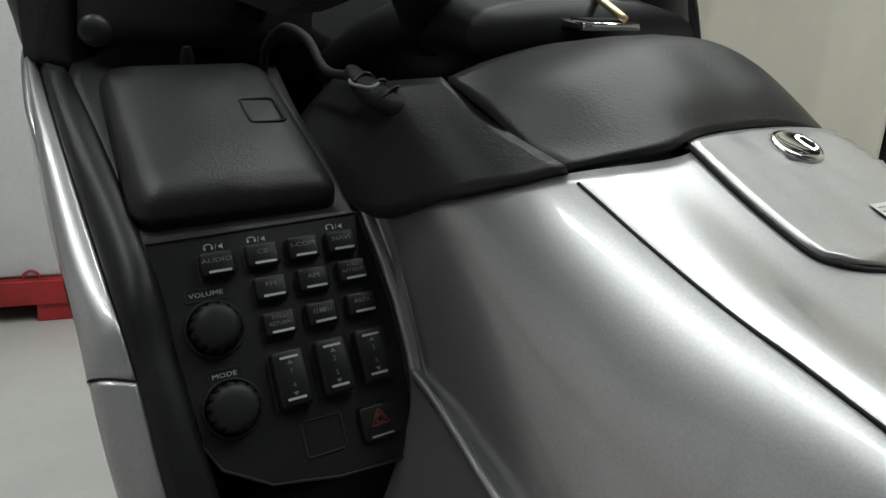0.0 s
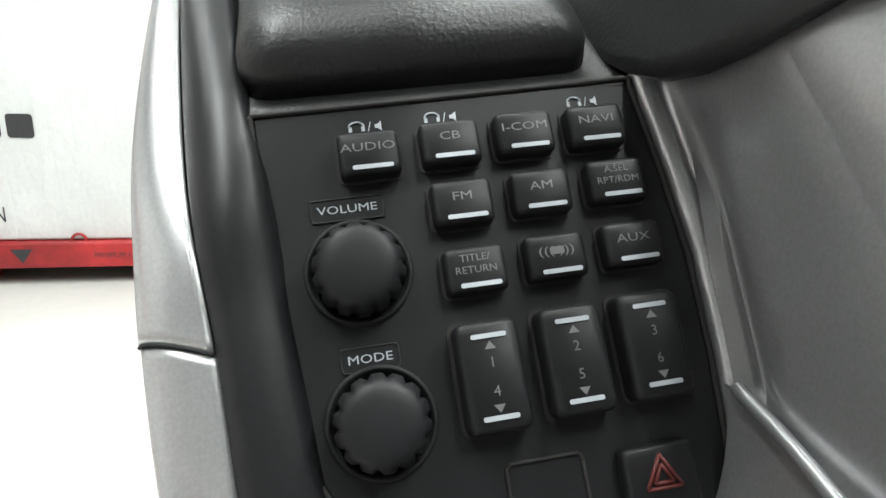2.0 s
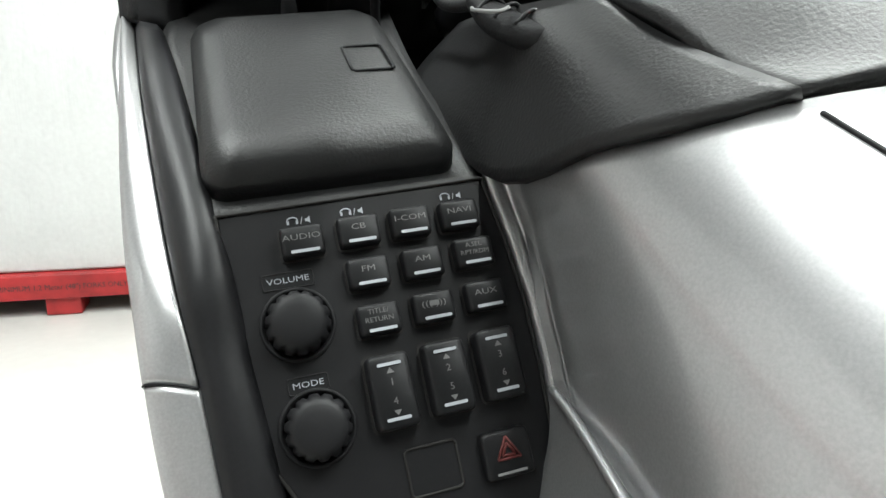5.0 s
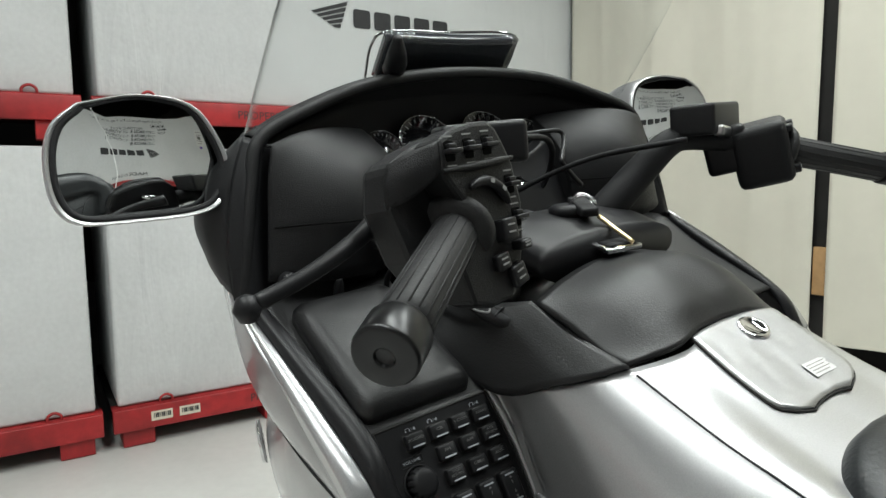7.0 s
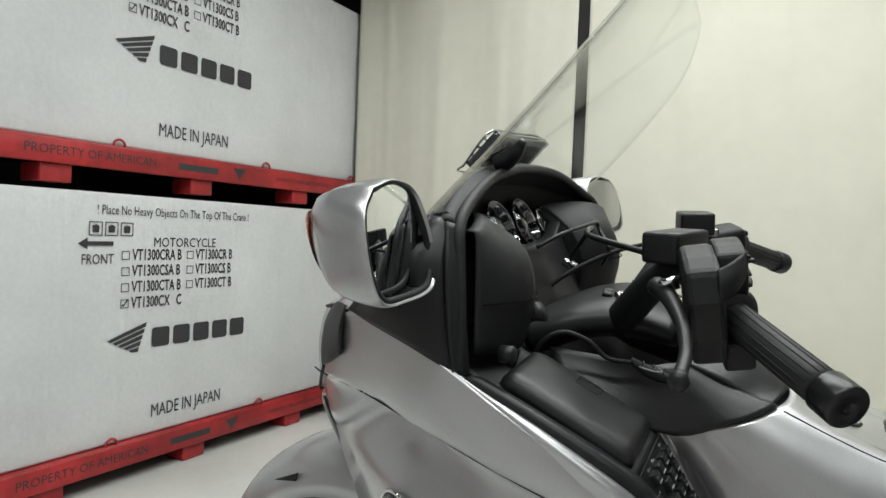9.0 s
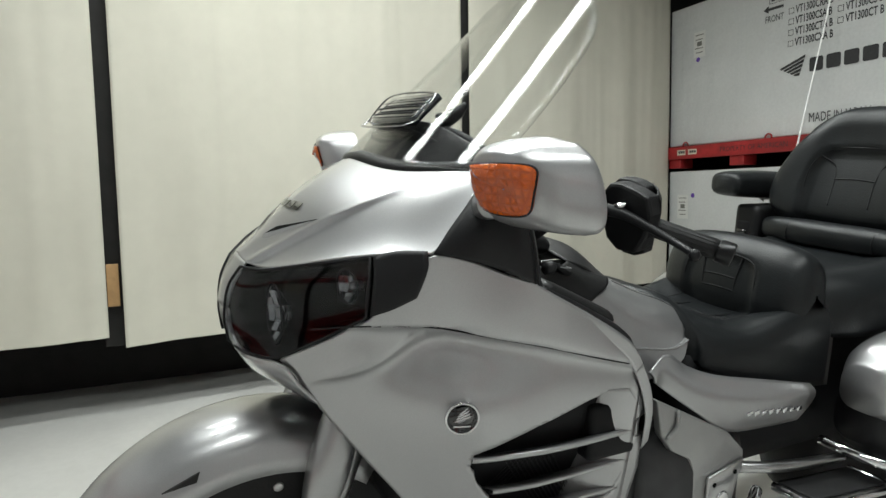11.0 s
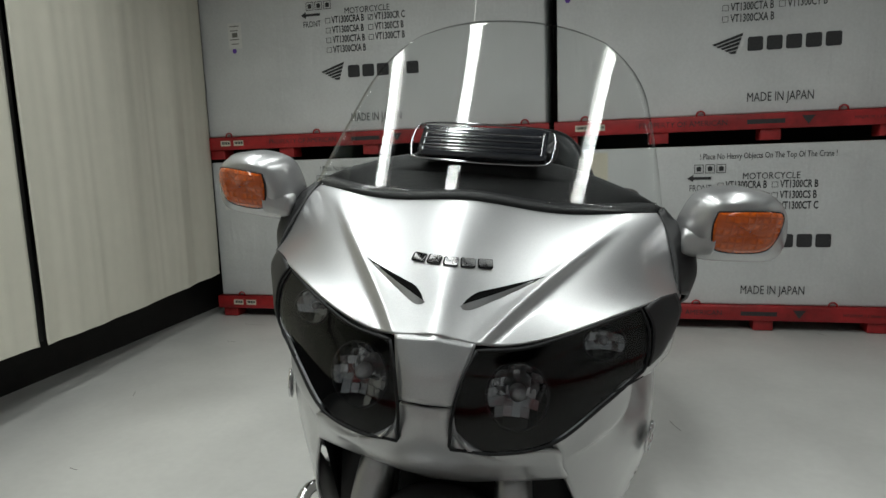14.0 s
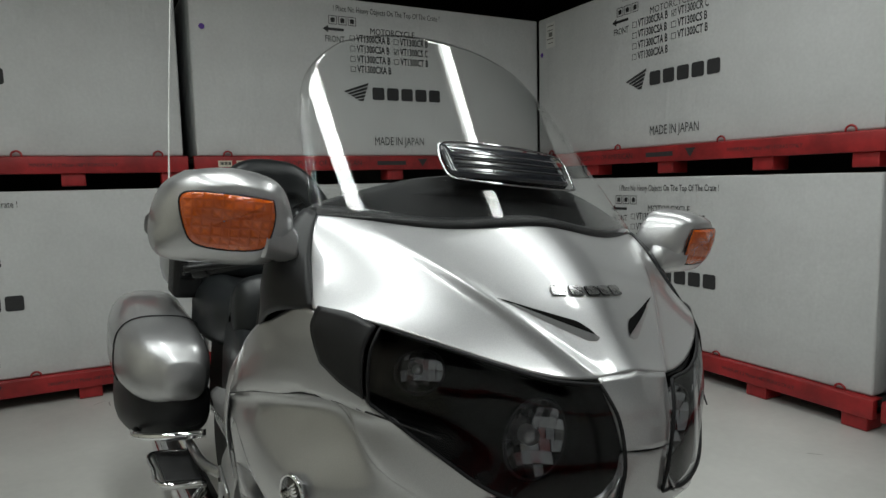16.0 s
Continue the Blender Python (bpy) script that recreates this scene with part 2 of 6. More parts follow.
def lathe(profile, n=32, bm=None, m=None, wave=None):
    """Turn a profile of (radius, height) about z; m places it."""
    bm = bm or bmesh.new()
    m = m or Matrix()
    rings = []
    for r, h in profile:
        ring = []
        for k in range(n):
            a = 2 * math.pi * k / n
            rr = r * (1 + (wave(a, h) if wave else 0))
            ring.append(bm.verts.new(m @ Vector((rr * math.cos(a), rr * math.sin(a), h))))
        rings.append(ring)
    for a, b in zip(rings, rings[1:]):
        for k in range(n):
            bm.faces.new((a[k], a[(k + 1) % n], b[(k + 1) % n], b[k]))
    if profile[0][0] > 1e-6:
        bm.faces.new(rings[0][::-1])
    if profile[-1][0] > 1e-6:
        bm.faces.new(rings[-1])
    bmesh.ops.remove_doubles(bm, verts=bm.verts, dist=1e-6)
    return bm


def blob(rings, n=28, nv=30, bm=None, power=2.6):
    """A closed rounded body: rings of (centre, half width along x, half height along second axis, axis2)."""
    bm = bm or bmesh.new()
    secs = []
    for centre, a, b, ax1, ax2 in rings:
        pts = []
        for k in range(n):
            th = 2 * math.pi * k / n
            cx, sx = math.cos(th), math.sin(th)
            q = (abs(cx) ** power + abs(sx) ** power) ** (-1 / power)
            pts.append(np.array(centre) + a * q * cx * np.array(ax1) + b * q * sx * np.array(ax2))
        secs.append(pts)
    secs = np.array(secs)
    g = np.stack([spline(secs[:, k], nv) for k in range(n)], 1)
    vs = [[bm.verts.new(p) for p in row] for row in g]
    for a, b in zip(vs, vs[1:]):
        for k in range(n):
            bm.faces.new((a[k], a[(k + 1) % n], b[(k + 1) % n], b[k]))
    bm.faces.new(vs[0][::-1])
    bm.faces.new(vs[-1])
    return bm


def poly(points, depth=0.0, m=None, bm=None):
    """A flat polygon of (x, y), extruded by depth along z, placed by m."""
    bm = bm or bmesh.new()
    m = m or Matrix()
    low = [bm.verts.new(m @ Vector((x, y, 0))) for x, y in points]
    if not depth:
        bm.faces.new(low)
        return bm
    top = [bm.verts.new(m @ Vector((x, y, depth))) for x, y in points]
    bm.faces.new(low[::-1])
    bm.faces.new(top)
    n = len(points)
    for k in range(n):
        bm.faces.new((low[k], low[(k + 1) % n], top[(k + 1) % n], top[k]))
    return bm


def rounded(w, h, r, seg=4):
    """A rounded rectangle's outline round the origin."""
    out = []
    for cx, cy, a0 in ((w / 2 - r, h / 2 - r, 0), (-w / 2 + r, h / 2 - r, 90), (-w / 2 + r, -h / 2 + r, 180), (w / 2 - r, -h / 2 + r, 270)):
        for k in range(seg + 1):
            a = radians(a0 + 90 * k / seg)
            out.append((cx + r * math.cos(a), cy + r * math.sin(a)))
    return out


def frame_of(origin, u, v):
    """A pose whose x axis is u, y axis is near v."""
    u, v = Vector(u).normalized(), Vector(v)
    n = u.cross(v).normalized()
    v = n.cross(u)
    return Matrix(((u.x, v.x, n.x, origin[0]), (u.y, v.y, n.y, origin[1]), (u.z, v.z, n.z, origin[2]), (0, 0, 0, 1)))


def lettering(text, size, m, bm=None, stretch=1.0, anchor="CENTER", extrude=0.0, bold=0.0):
    """Mesh letters in the built-in font, placed by m."""
    cu = bpy.data.curves.new("scrap", "FONT")
    cu.body, cu.size, cu.align_x, cu.align_y, cu.resolution_u, cu.extrude = text, size, anchor, "CENTER", 2, extrude
    cu.offset = size * bold
    ob = bpy.data.objects.new("scrap", cu)
    me = ob.to_mesh()
    me.transform(m @ Matrix.Diagonal((stretch, 1, 1, 1)))
    bm = bm or bmesh.new()
    bm.from_mesh(me)
    ob.to_mesh_clear()
    bpy.data.objects.remove(ob)
    bpy.data.curves.remove(cu)
    return bm

# ---- the bay: floor, curtain wall, stacked crates, ceiling ----
XL, YF, YB = -2.428, 2.903, -1.964
floor = part("floor", box((60, 60, 0.1), (0, 0, -0.05)), FLOORM, smooth=False)
scuffs = random.Random(5)
for k in range(26):
    x, y, a, n = scuffs.uniform(-2.2, 2.4), scuffs.uniform(-1.9, 2.8), scuffs.uniform(0, 6.3), scuffs.uniform(0.04, 0.16)
    bend = scuffs.uniform(-0.3, 0.3)
    pts = [(x + q * n * math.cos(a + bend * q), y + q * n * math.sin(a + bend * q)) for q in np.linspace(0, 1, 8)]
    strip = np.array([[(px - s * 0.0018 * math.sin(a), py + s * 0.0018 * math.cos(a), 0.0008) for px, py in pts] for s in (-1, 1)])
    part("scuff_mark", grid_bm(strip), SCUFF, floor, smooth=False)
tagged(floor, "pale grey sealed concrete floor with faint scuffs", "floor", kind="structure")
ceiling = part("ceiling", box((30, 30, 0.1), (0, 0, 3.45)), DARKCEIL, smooth=False)
tagged(ceiling, "dark unlit warehouse ceiling", "ceiling", kind="structure")
for nm, sz, at in (("wall_north", (30, 0.2, 3.4), (0, 8, 1.7)), ("wall_south", (30, 0.2, 3.4), (0, -8, 1.7)), ("wall_west", (0.2, 16, 3.4), (-9, 0, 1.7)), ("wall_east", (0.2, 16, 3.4), (3.4, 0, 1.7))):
    tagged(part(nm, box(sz, at), DARKCEIL, smooth=False), "plain dark warehouse wall", "wall", kind="structure")

CW, CH, STEP = 2.405, 1.13, 2.426


def crate(at, shift=0.0, pick=None, crossed=(), dot=None, paper=False, tag=None):
    """A boxed crate on a red steel pallet frame: x along the face, y into the stack, z up; origin at the face's low left corner on its support."""
    mark = "with a cream label" if paper else "with a small label" if tag else "with black print"
    c = thing("shipping_crate", "white printed crate " + mark + " on a red steel pallet", "crate", "stacked crates", at=at)
    body = part("board_panel", box((CW - 0.05, 0.74, CH - 0.175), (CW / 2, 0.385, 0.155 + (CH - 0.175) / 2), bevel=0.012), BOARD, c)
    # pallet frame
    rail = box((CW - 0.01, 0.035, 0.085), (CW / 2, 0.0, 0.108), bevel=0.004)
    box((CW - 0.01, 0.06, 0.008), (CW / 2, 0.02, 0.15), rail)
    part("rail", rail, REDRAIL, c, "red painted steel rail")
    back = box((CW - 0.02, 0.72, 0.03), (CW / 2, 0.40, 0.13))
    part("deck", back, DARKGAP, c)
    for fx in (0.09, 0.62, 1.23, 1.84, CW - 0.09):
        part("foot", box((0.11, 0.12, 0.064), (fx, 0.06, 0.034), bevel=0.005), REDRAIL, c)
    for hx in (0.19, 0.85, 1.60, 2.25):
        part("hook", pipe([(hx - 0.022, 0.0, 0.15), (hx - 0.02, 0.0, 0.17), (hx, 0.0, 0.181), (hx + 0.02, 0.0, 0.17), (hx + 0.022, 0.0, 0.15)], 0.005, 12, 6), REDRAIL, c)
    face = lambda u, z: pose(u + shift, 0.0118, z, 90, 0, 0)

    def printed(name, bm, label="black printed lettering"):
        part(name, bm, INK, c, label, smooth=False)

    printed("origin_text", lettering("MADE IN JAPAN", 0.075, face(1.275, 0.245), None, 0.66))
    printed("heading_text", lettering("MOTORCYCLE", 0.055, face(1.245, 0.925), None, 0.85))
    printed("front_text", lettering("FRONT", 0.055, face(0.86, 0.86), None, 0.7))
    printed("arrow", poly([(-0.075, 0), (-0.04, -0.022), (-0.04, -0.008), (0.06, -0.008), (0.06, 0.008), (-0.04, 0.008), (-0.04, 0.022)], 0, face(0.86, 0.92)), "black arrow")
    for k, (a, b) in enumerate((("VT1300CRA B", "VT1300CR B"), ("VT1300CSA B", "VT1300CS B"), ("VT1300CTA B", "VT1300CT B"), ("VT1300CXA B", ""))):
        z = 0.875 - 0.062 * k
        for col, (word, u) in enumerate(((a, 1.0), (b, 1.295))):
            if word:
                if (k, col) == pick:
                    word = "VT1300CX   C" if k == 3 else word[:-1] + "C"
                line = lettering(word, 0.062, face(u, z), None, 0.60, "LEFT", 0.0, 0.018)
                tagged(part("model_line", line, INK, c, "black printed lettering", smooth=False), kind="stuff")
                tick = face(u - 0.028, z)
                printed("tick_box", grid_bm(np.array([[tuple(tick @ Vector((r * x, r * y, 0))) for x, y in ((-1, -1), (1, -1), (1, 1), (-1, 1), (-1, -1))] for r in (0.0165, 0.0138)])), "printed tick box")
                if (k, col) == pick or (k, col) in crossed:
                    printed("tick", poly([(-0.012, -0.004), (-0.005, -0.012), (0.016, 0.017), (0.011, 0.018), (-0.005, -0.005), (-0.009, -0.001)][::-1], 0, face(u - 0.028, z)), "hand-drawn tick")
    printed("warning_text", lettering("! Place No Heavy Objects On The Top Of The Crate !", 0.05, face(1.22, 1.045), None, 0.66))
    for k in range(3):
        ic = poly([(-0.012, -0.014), (0.012, -0.014), (0.014, 0.01), (0, 0.016), (-0.014, 0.01)], 0, face(0.85 + 0.062 * k, 0.975))
        printed("handling_mark", ic, "small printed handling mark")
        sq = face(0.85 + 0.062 * k, 0.975)
        printed("mark_frame", grid_bm(np.array([[tuple(sq @ Vector((r * x, r * y, 0))) for x, y in ((-1, -1), (1, -1), (1, 1), (-1, 1), (-1, -1))] for r in (0.026, 0.0225)])), "printed square")
    # plain shapes for the maker's mark
    logo = bmesh.new()
    for k in range(5):
        poly([(0.022 * k, 0.055 - 0.012 * k), (0.165 - 0.008 * k, 0.112 - 0.024 * k), (0.161 - 0.008 * k, 0.094 - 0.024 * k), (0.022 * k + 0.014, 0.046 - 0.012 * k)], 0, face(0.905, 0.498), logo)
    for k in range(5):
        poly(rounded(0.082, 0.078, 0.012), 0, face(1.135 + 0.1 * k, 0.545), logo)
    part("maker_mark", logo, INK, c, "plain black shapes of a printed mark", smooth=False)
    # stuck-on papers and marks
    if paper:
        lab = part("paper_label", box((0.27, 0.0006, 0.2), (0.19, 0.0113, 0.99)), PAPER, c, "cream paper label", smooth=False)
        bars = bmesh.new()
        for k in range(4):
            for w in range(2 + k % 2):
                box((0.030 + 0.012 * ((k * 7 + w) % 3), 0.0004, 0.006), (0.095 + 0.052 * w, 0.0106, 1.045 - 0.021 * k), bars)
        tagged(part("label_print", bars, GREYINK, lab, smooth=False), kind="stuff")
        part("label_head", box((0.11, 0.0004, 0.012), (0.15, 0.0106, 1.072)), GREYINK, lab, smooth=False)
        part("label_text", lettering("MADE IN JAPAN", 0.016, pose(0.145, 0.0105, 0.955, 90, 0, 0)), INK, lab, smooth=False)
    if tag:
        u, z = tag
        lab = part("small_label", box((0.10, 0.0006, 0.17), (u, 0.0113, z)), TAGPAPER, c, "small white paper label", smooth=False)
        bars = bmesh.new()
        for k, (w, h) in enumerate(((0.07, 0.006), (0.06, 0.006), (0.04, 0.030), (0.07, 0.006), (0.055, 0.006))):
            box((w, 0.0004, h), (u - 0.004 * (k % 2), 0.0106, z + 0.062 - 0.029 * k), bars)
        tagged(part("label_print", bars, GREYINK, lab, smooth=False), kind="stuff")
    if dot:
        part("ink_dot", lathe([(0.0005, 0.0008), (0.016, 0.0008), (0.016, 0)], 16, None, pose(dot[0], 0.0118, dot[1], 90, 0, 0)), PURPLE, c, "purple ink dot", smooth=False)
    for u in (0.17, 0.27):
        part("rail_sticker", box((0.075, 0.001, 0.036), (u, -0.0185, 0.11)), PAPER, c, smooth=False)
        st = bmesh.new()
        for k in range(9):
            box((0.003 + 0.002 * (k % 3), 0.0006, 0.018), (u - 0.028 + 0.007 * k, -0.0193, 0.112), st)
        tagged(part("barcode", st, INK, c, smooth=False), kind="stuff")
    rt = lettering("PROPERTY OF AMERICAN", 0.045, pose(0.75, -0.0185, 0.108, 90, 0, 0), None, 0.95)
    part("rail_text", rt, INK, c, "dark stencilled lettering", smooth=False)
    part("rail_bar", box((0.2, 0.0004, 0.026), (1.2, -0.0183, 0.108)), INK, c, smooth=False)
    part("rail_arrow", poly([(-0.035, 0.025), (0.035, 0.025), (0, -0.025)], 0, pose(1.42, -0.0185, 0.108, 90, 0, 0)), INK, c, smooth=False)
    part("rail_note", lettering("MINIMUM 1.2 Meter (48\") FORKS ONLY", 0.026, pose(1.85, -0.0185, 0.108, 90, 0, 0), None, 0.9), INK, c, smooth=False)
    return c


# front row, back row and side row, two crates high
for k, lvl, more in ((-1, 0, {}), (0, 0, dict(pick=(3, 0), dot=(0.085, 0.885), paper=True)), (1, 0, {}), (-1, 1, dict(crossed=[(1, 1)])), (0, 1, dict(pick=(3, 0))), (1, 1, {})):
    crate(pose(-0.43 + k * STEP, YF, lvl * CH), -0.075, **more)
for k, lvl, more in ((0, 0, dict(pick=(2, 1), paper=True)), (1, 0, dict(crossed=[(2, 1)], tag=(0.16, 0.86), dot=(0.25, 0.94))), (0, 1, dict(pick=(1, 1), dot=(0.09, 0.87))), (1, 1, dict(pick=(0, 1), dot=(0.28, 0.73), tag=(0.29, 0.83)))):
    crate(pose(-0.06 + k * STEP, YB, lvl * CH, 0, 0, 180), 0.0, **more)
for k, lvl, more in ((0, 0, dict(pick=(0, 1), tag=(0.15, 0.90))), (1, 0, {}), (0, 1, dict(pick=(0, 1), tag=(0.17, 0.98), dot=(0.07, 0.86))), (1, 1, {})):
    crate(pose(XL, YB - 0.03 + k * STEP, lvl * CH, 0, 0, 90), 0.0, **more)

# curtain wall: it runs a little askew to the crates and hangs clear of the floor, before a dark void
def curtain_x(y):
    return 2.33 - 0.105 * (y + 1.96)


for y0, y1, hem, out in ((-1.95, -0.25, 0.315, 0.0), (-0.19, 1.60, 0.325, -0.01), (1.665, 2.89, 0.375, 0.015)):
    n = int((y1 - y0) * 60)
    g = np.zeros((14, n, 3))
    for j, z in enumerate([hem - 0.004, hem, hem + 0.03] + list(np.linspace(hem + 0.2, 3.3, 11))):
        for i, y in enumerate(np.linspace(y0, y1, n)):
            w = 0.03 * noise.noise(Vector((y * 2.6, z * 0.35, 3))) + 0.012 * noise.noise(Vector((y * 7, z * 0.6, 8))) + 0.005 * noise.noise(Vector((y * 19, z * 0.8, 1)))
            g[j, i] = (curtain_x(y) + out + w + (0.004 if j == 2 else 0), y, z + (0.010 * math.sin(2.1 * y) if j < 3 else 0))
    cur = part("curtain", grid_bm(g), CLOTH, None, thick=0.004)
    tagged(cur, "cream cloth curtain hanging in soft folds above a dark void", "curtain", "hanging curtains")
# black board in place of the shaded void between hem and floor
base = part("baseboard", box((0.1, 7.0, 0.9), (2.60, 0.5, 0.45)), DARKGAP, smooth=False)
tagged(base, "black board standing in for the dark void under the curtains", "baseboard", kind="structure")
for y in (-0.22, 1.632):
    post = part("steel_post", box((0.05, 0.10, 3.2), (curtain_x(y) + 0.06, y, 1.92), bevel=0.004), DARKGAP, None)
    tagged(post, "dark steel post between two curtains", "post", "curtain posts")
t = part("timber_offcut", box((0.02, 0.05, 0.19), (curtain_x(1.64) + 0.022, 1.638, 0.60), bevel=0.003), WOOD, None)
tagged(t, "raw timber piece fixed to a dark post", "timber")

for lx in (-1.25, 0.22, 1.15):
    f = thing("strip_light", "white fluorescent strip light hung below the ceiling", "ceiling light", "strip lights", at=pose(lx, 0.70, 2.95))
    part("housing", box((0.16, 2.6, 0.05), (0, 0, 0.03), bevel=0.006), BOARD, f)
    for s in (-0.04, 0.04):
        part("tube", pipe([(s, -1.25, -0.015), (s, 1.25, -0.015)], 0.014, 2, 10), TUBE, f)
    for yy in (-1.0, 1.0):
        part("hanger", pipe([(0, yy, 0.05), (0, yy, 0.5)], 0.004, 2, 6), DARKMETAL, f)

# ---- the motorcycle: x to its right, y ahead, z up, leaning on its side stand ----
bike = thing("motorcycle", "silver touring motorcycle with black seats leaning on its side stand", "motorcycle", at=pose(0, 0, 0, 0, 0, 1.41) @ pose(0, 0, 0, 0, -5.92, 0))
NU = 40


def both(name, make, material, label="", **kw):
    """One part on each side of the bike; make(flip) returns a bmesh drawn for the left when flip is 1."""
    return [part(name, make(f), material, bike, label, **kw) for f in (1, -1)]


def flipped(bm, f):
    if f == -1:
        bmesh.ops.scale(bm, vec=(-1, 1, 1), verts=bm.verts)
    return bm


# upper cowl
def curve(t, knots, values):
    """A smooth polynomial through the values."""
    return float(np.polyval(np.polyfit(knots, values, len(knots) - 1), t))


def cowl_point(u, v):
    """A place on the left half of the cowl: u 0 at the middle, 1 at the side; v 0 at the screen, 1 at the lamps."""
    ends = (0, 0.34, 0.72, 1)
    x = u * curve(v, ends, (0.285, 0.302, 0.312, 0.318))
    ahead = curve(v, ends, (1.160, 1.236, 1.302, 1.350))
    fall = curve(v, (0, 0.5, 1), (1.37, 1.83, 1.98))
    top = 1.052 - 0.005 * u - 0.009 * math.sin(math.pi * u) ** 2
    ease = (math.sqrt(u * u + 0.0064) - 0.08) / 0.9232
    low = curve(ease, (0, 0.2, 0.49, 0.8, 1), (0.894, 0.887, 0.905, 0.931, 0.940))
    z = top + (low - top) * curve(v, ends, (0, 0.31, 0.72, 1))
    y = ahead - fall * x * x
    # raised middle between two creases that run down to the beak
    line = 0.062 + 0.98 * (z - 0.887) + 1.4 * (z - 0.887) ** 2
    q = (line - x) / 0.016
    s = 1 / (1 + math.exp(-4 * q)) + 0.35 * math.exp(-((q - 0.3) ** 2) * 2)
    fade = min(1, max(0, (1.045 - z) / 0.09))
    lift = 0.0062 * s * fade * fade * (3 - 2 * fade)
    return (-x, y + 0.85 * lift, z + 0.4 * lift)


g = np.array([[cowl_point(u, v) for u in np.linspace(0, 1, 97)] for v in np.linspace(0, 1, 61)])
COWL_TOP = g[0]
full = np.concatenate([(g * (-1, 1, 1))[:, :0:-1], g], 1)
bm = grid_bm(full)
b0, b1, b2 = g[-1, 0], g[-1, 8], g[-1, 16]
beak = sheet([[tuple(b0), tuple(b1), tuple(b2)], [(0, 1.379, 0.855), (-0.024, 1.377, 0.855), (-0.044, 1.370, 0.853)], [(0, 1.388, 0.817), (-0.02, 1.386, 0.817), (-0.036, 1.380, 0.815)]], 11, 12)
grid_bm(np.concatenate([(beak * (-1, 1, 1))[:, :0:-1], beak], 1), 1, None, bm)
upper_cowl = part("upper_cowl", bm, SILVER, bike, "silver painted front cowl", thick=0.004)


def lies_on(skin, a, b, i, j, k):
    """The k coordinate of a skin where its i and j coordinates are a and b."""
    d = ((skin[..., i] - a) ** 2 + (skin[..., j] - b) ** 2 + 1e-8).ravel()
    n = np.argsort(d)[:4]
    w = 1 / d[n]
    return float((skin[..., k].ravel()[n] * w).sum() / w.sum())


def on_cowl(x, z, out=0.0):
    return (x, lies_on(g, -abs(x), z, 0, 2, 1) + 0.9 * out, z + 0.45 * out)


for f in (1, -1):
    line = np.linspace(0, 1, 22)
    low = [(-0.025 - 0.103 * q, 0.9275 + 0.0375 * q - 0.001 * math.sin(math.pi * q)) for q in line]
    wide = [0.0125 * min(1, q / 0.16) ** 0.6 * (1 - q) ** 0.85 for q in line]
    # no opening is cut: a near-black sheet on the skin gives the slot's shade
    hole = np.array([[on_cowl(x - 0.10 * w * k, z + w * k, 0.0012) for (x, z), w in zip(low, wide)] for k in (0, 0.33, 0.66, 1)])
    part("cowl_slot", grid_bm(hole, f), HOLLOW, upper_cowl, "dark air slot")
    lip = np.array([[on_cowl(x + 0.002, z - 0.85 * w * k, 0.0005 + 0.0025 * (1 - k) * min(1, w / 0.006)) for (x, z), w in zip(low, wide)] for k in (0, 0.3, 0.65, 1)])
    part("slot_lip", grid_bm(lip, f), SILVER, upper_cowl)
for k in range(5):
    x = -0.046 + 0.023 * k
    c = on_cowl(x, 0.9765, 0.001)
    tx = Vector(on_cowl(x + 0.012, 0.9765)) - Vector(on_cowl(x - 0.012, 0.9765))
    tz = Vector(on_cowl(x, 0.985)) - Vector(on_cowl(x, 0.968))
    m = frame_of(c, tx, tz)
    part("badge_block", poly(rounded(0.0185, 0.0135, 0.003), 0.0035, m @ Matrix.Translation((0, 0, -0.001))), STEEL, upper_cowl, "plain metal block", smooth=False)
    part("block_edge", poly(rounded(0.0205, 0.0155, 0.003), 0.0012, m @ Matrix.Translation((0.0006, -0.0008, -0.001))), GLOSSBLACK, upper_cowl, smooth=False)

# black trim along the foot of the screen
edge = COWL_TOP[::2]
line = np.concatenate([(edge * (-1, 1, 1))[::-1][:-1], edge])
tr = np.stack([line + (0, 0.002, -0.002), line + (0, -0.006, 0.010), line + (0, -0.022, 0.014), line + (0, -0.03, 0.008)])
part("screen_trim", grid_bm(tr), BLACK, bike, thick=0.003)

# chin below the lamps
CHIN = [
    [(0, 1.386, 0.813), (-0.018, 1.384, 0.813), (-0.034, 1.378, 0.811), (-0.036, 1.376, 0.79), (-0.036, 1.372, 0.757)],
    [(0, 1.384, 0.79), (-0.02, 1.382, 0.79), (-0.034, 1.376, 0.785), (-0.06, 1.370, 0.752), (-0.10, 1.358, 0.752)],
    [(0, 1.374, 0.755), (-0.03, 1.372, 0.752), (-0.07, 1.363, 0.742), (-0.12, 1.346, 0.74), (-0.165, 1.320, 0.752)],
    [(0, 1.344, 0.705), (-0.04, 1.341, 0.705), (-0.09, 1.331, 0.712), (-0.135, 1.315, 0.716), (-0.175, 1.297, 0.72)],
    [(0, 1.30, 0.672), (-0.05, 1.298, 0.675), (-0.10, 1.288, 0.68), (-0.145, 1.28, 0.685), (-0.185, 1.27, 0.69)],
]
g = sheet(CHIN, 20, 20)
part("chin_cowl", grid_bm(np.concatenate([(g * (-1, 1, 1))[:, :0:-1], g], 1)), SILVER, bike, thick=0.004)

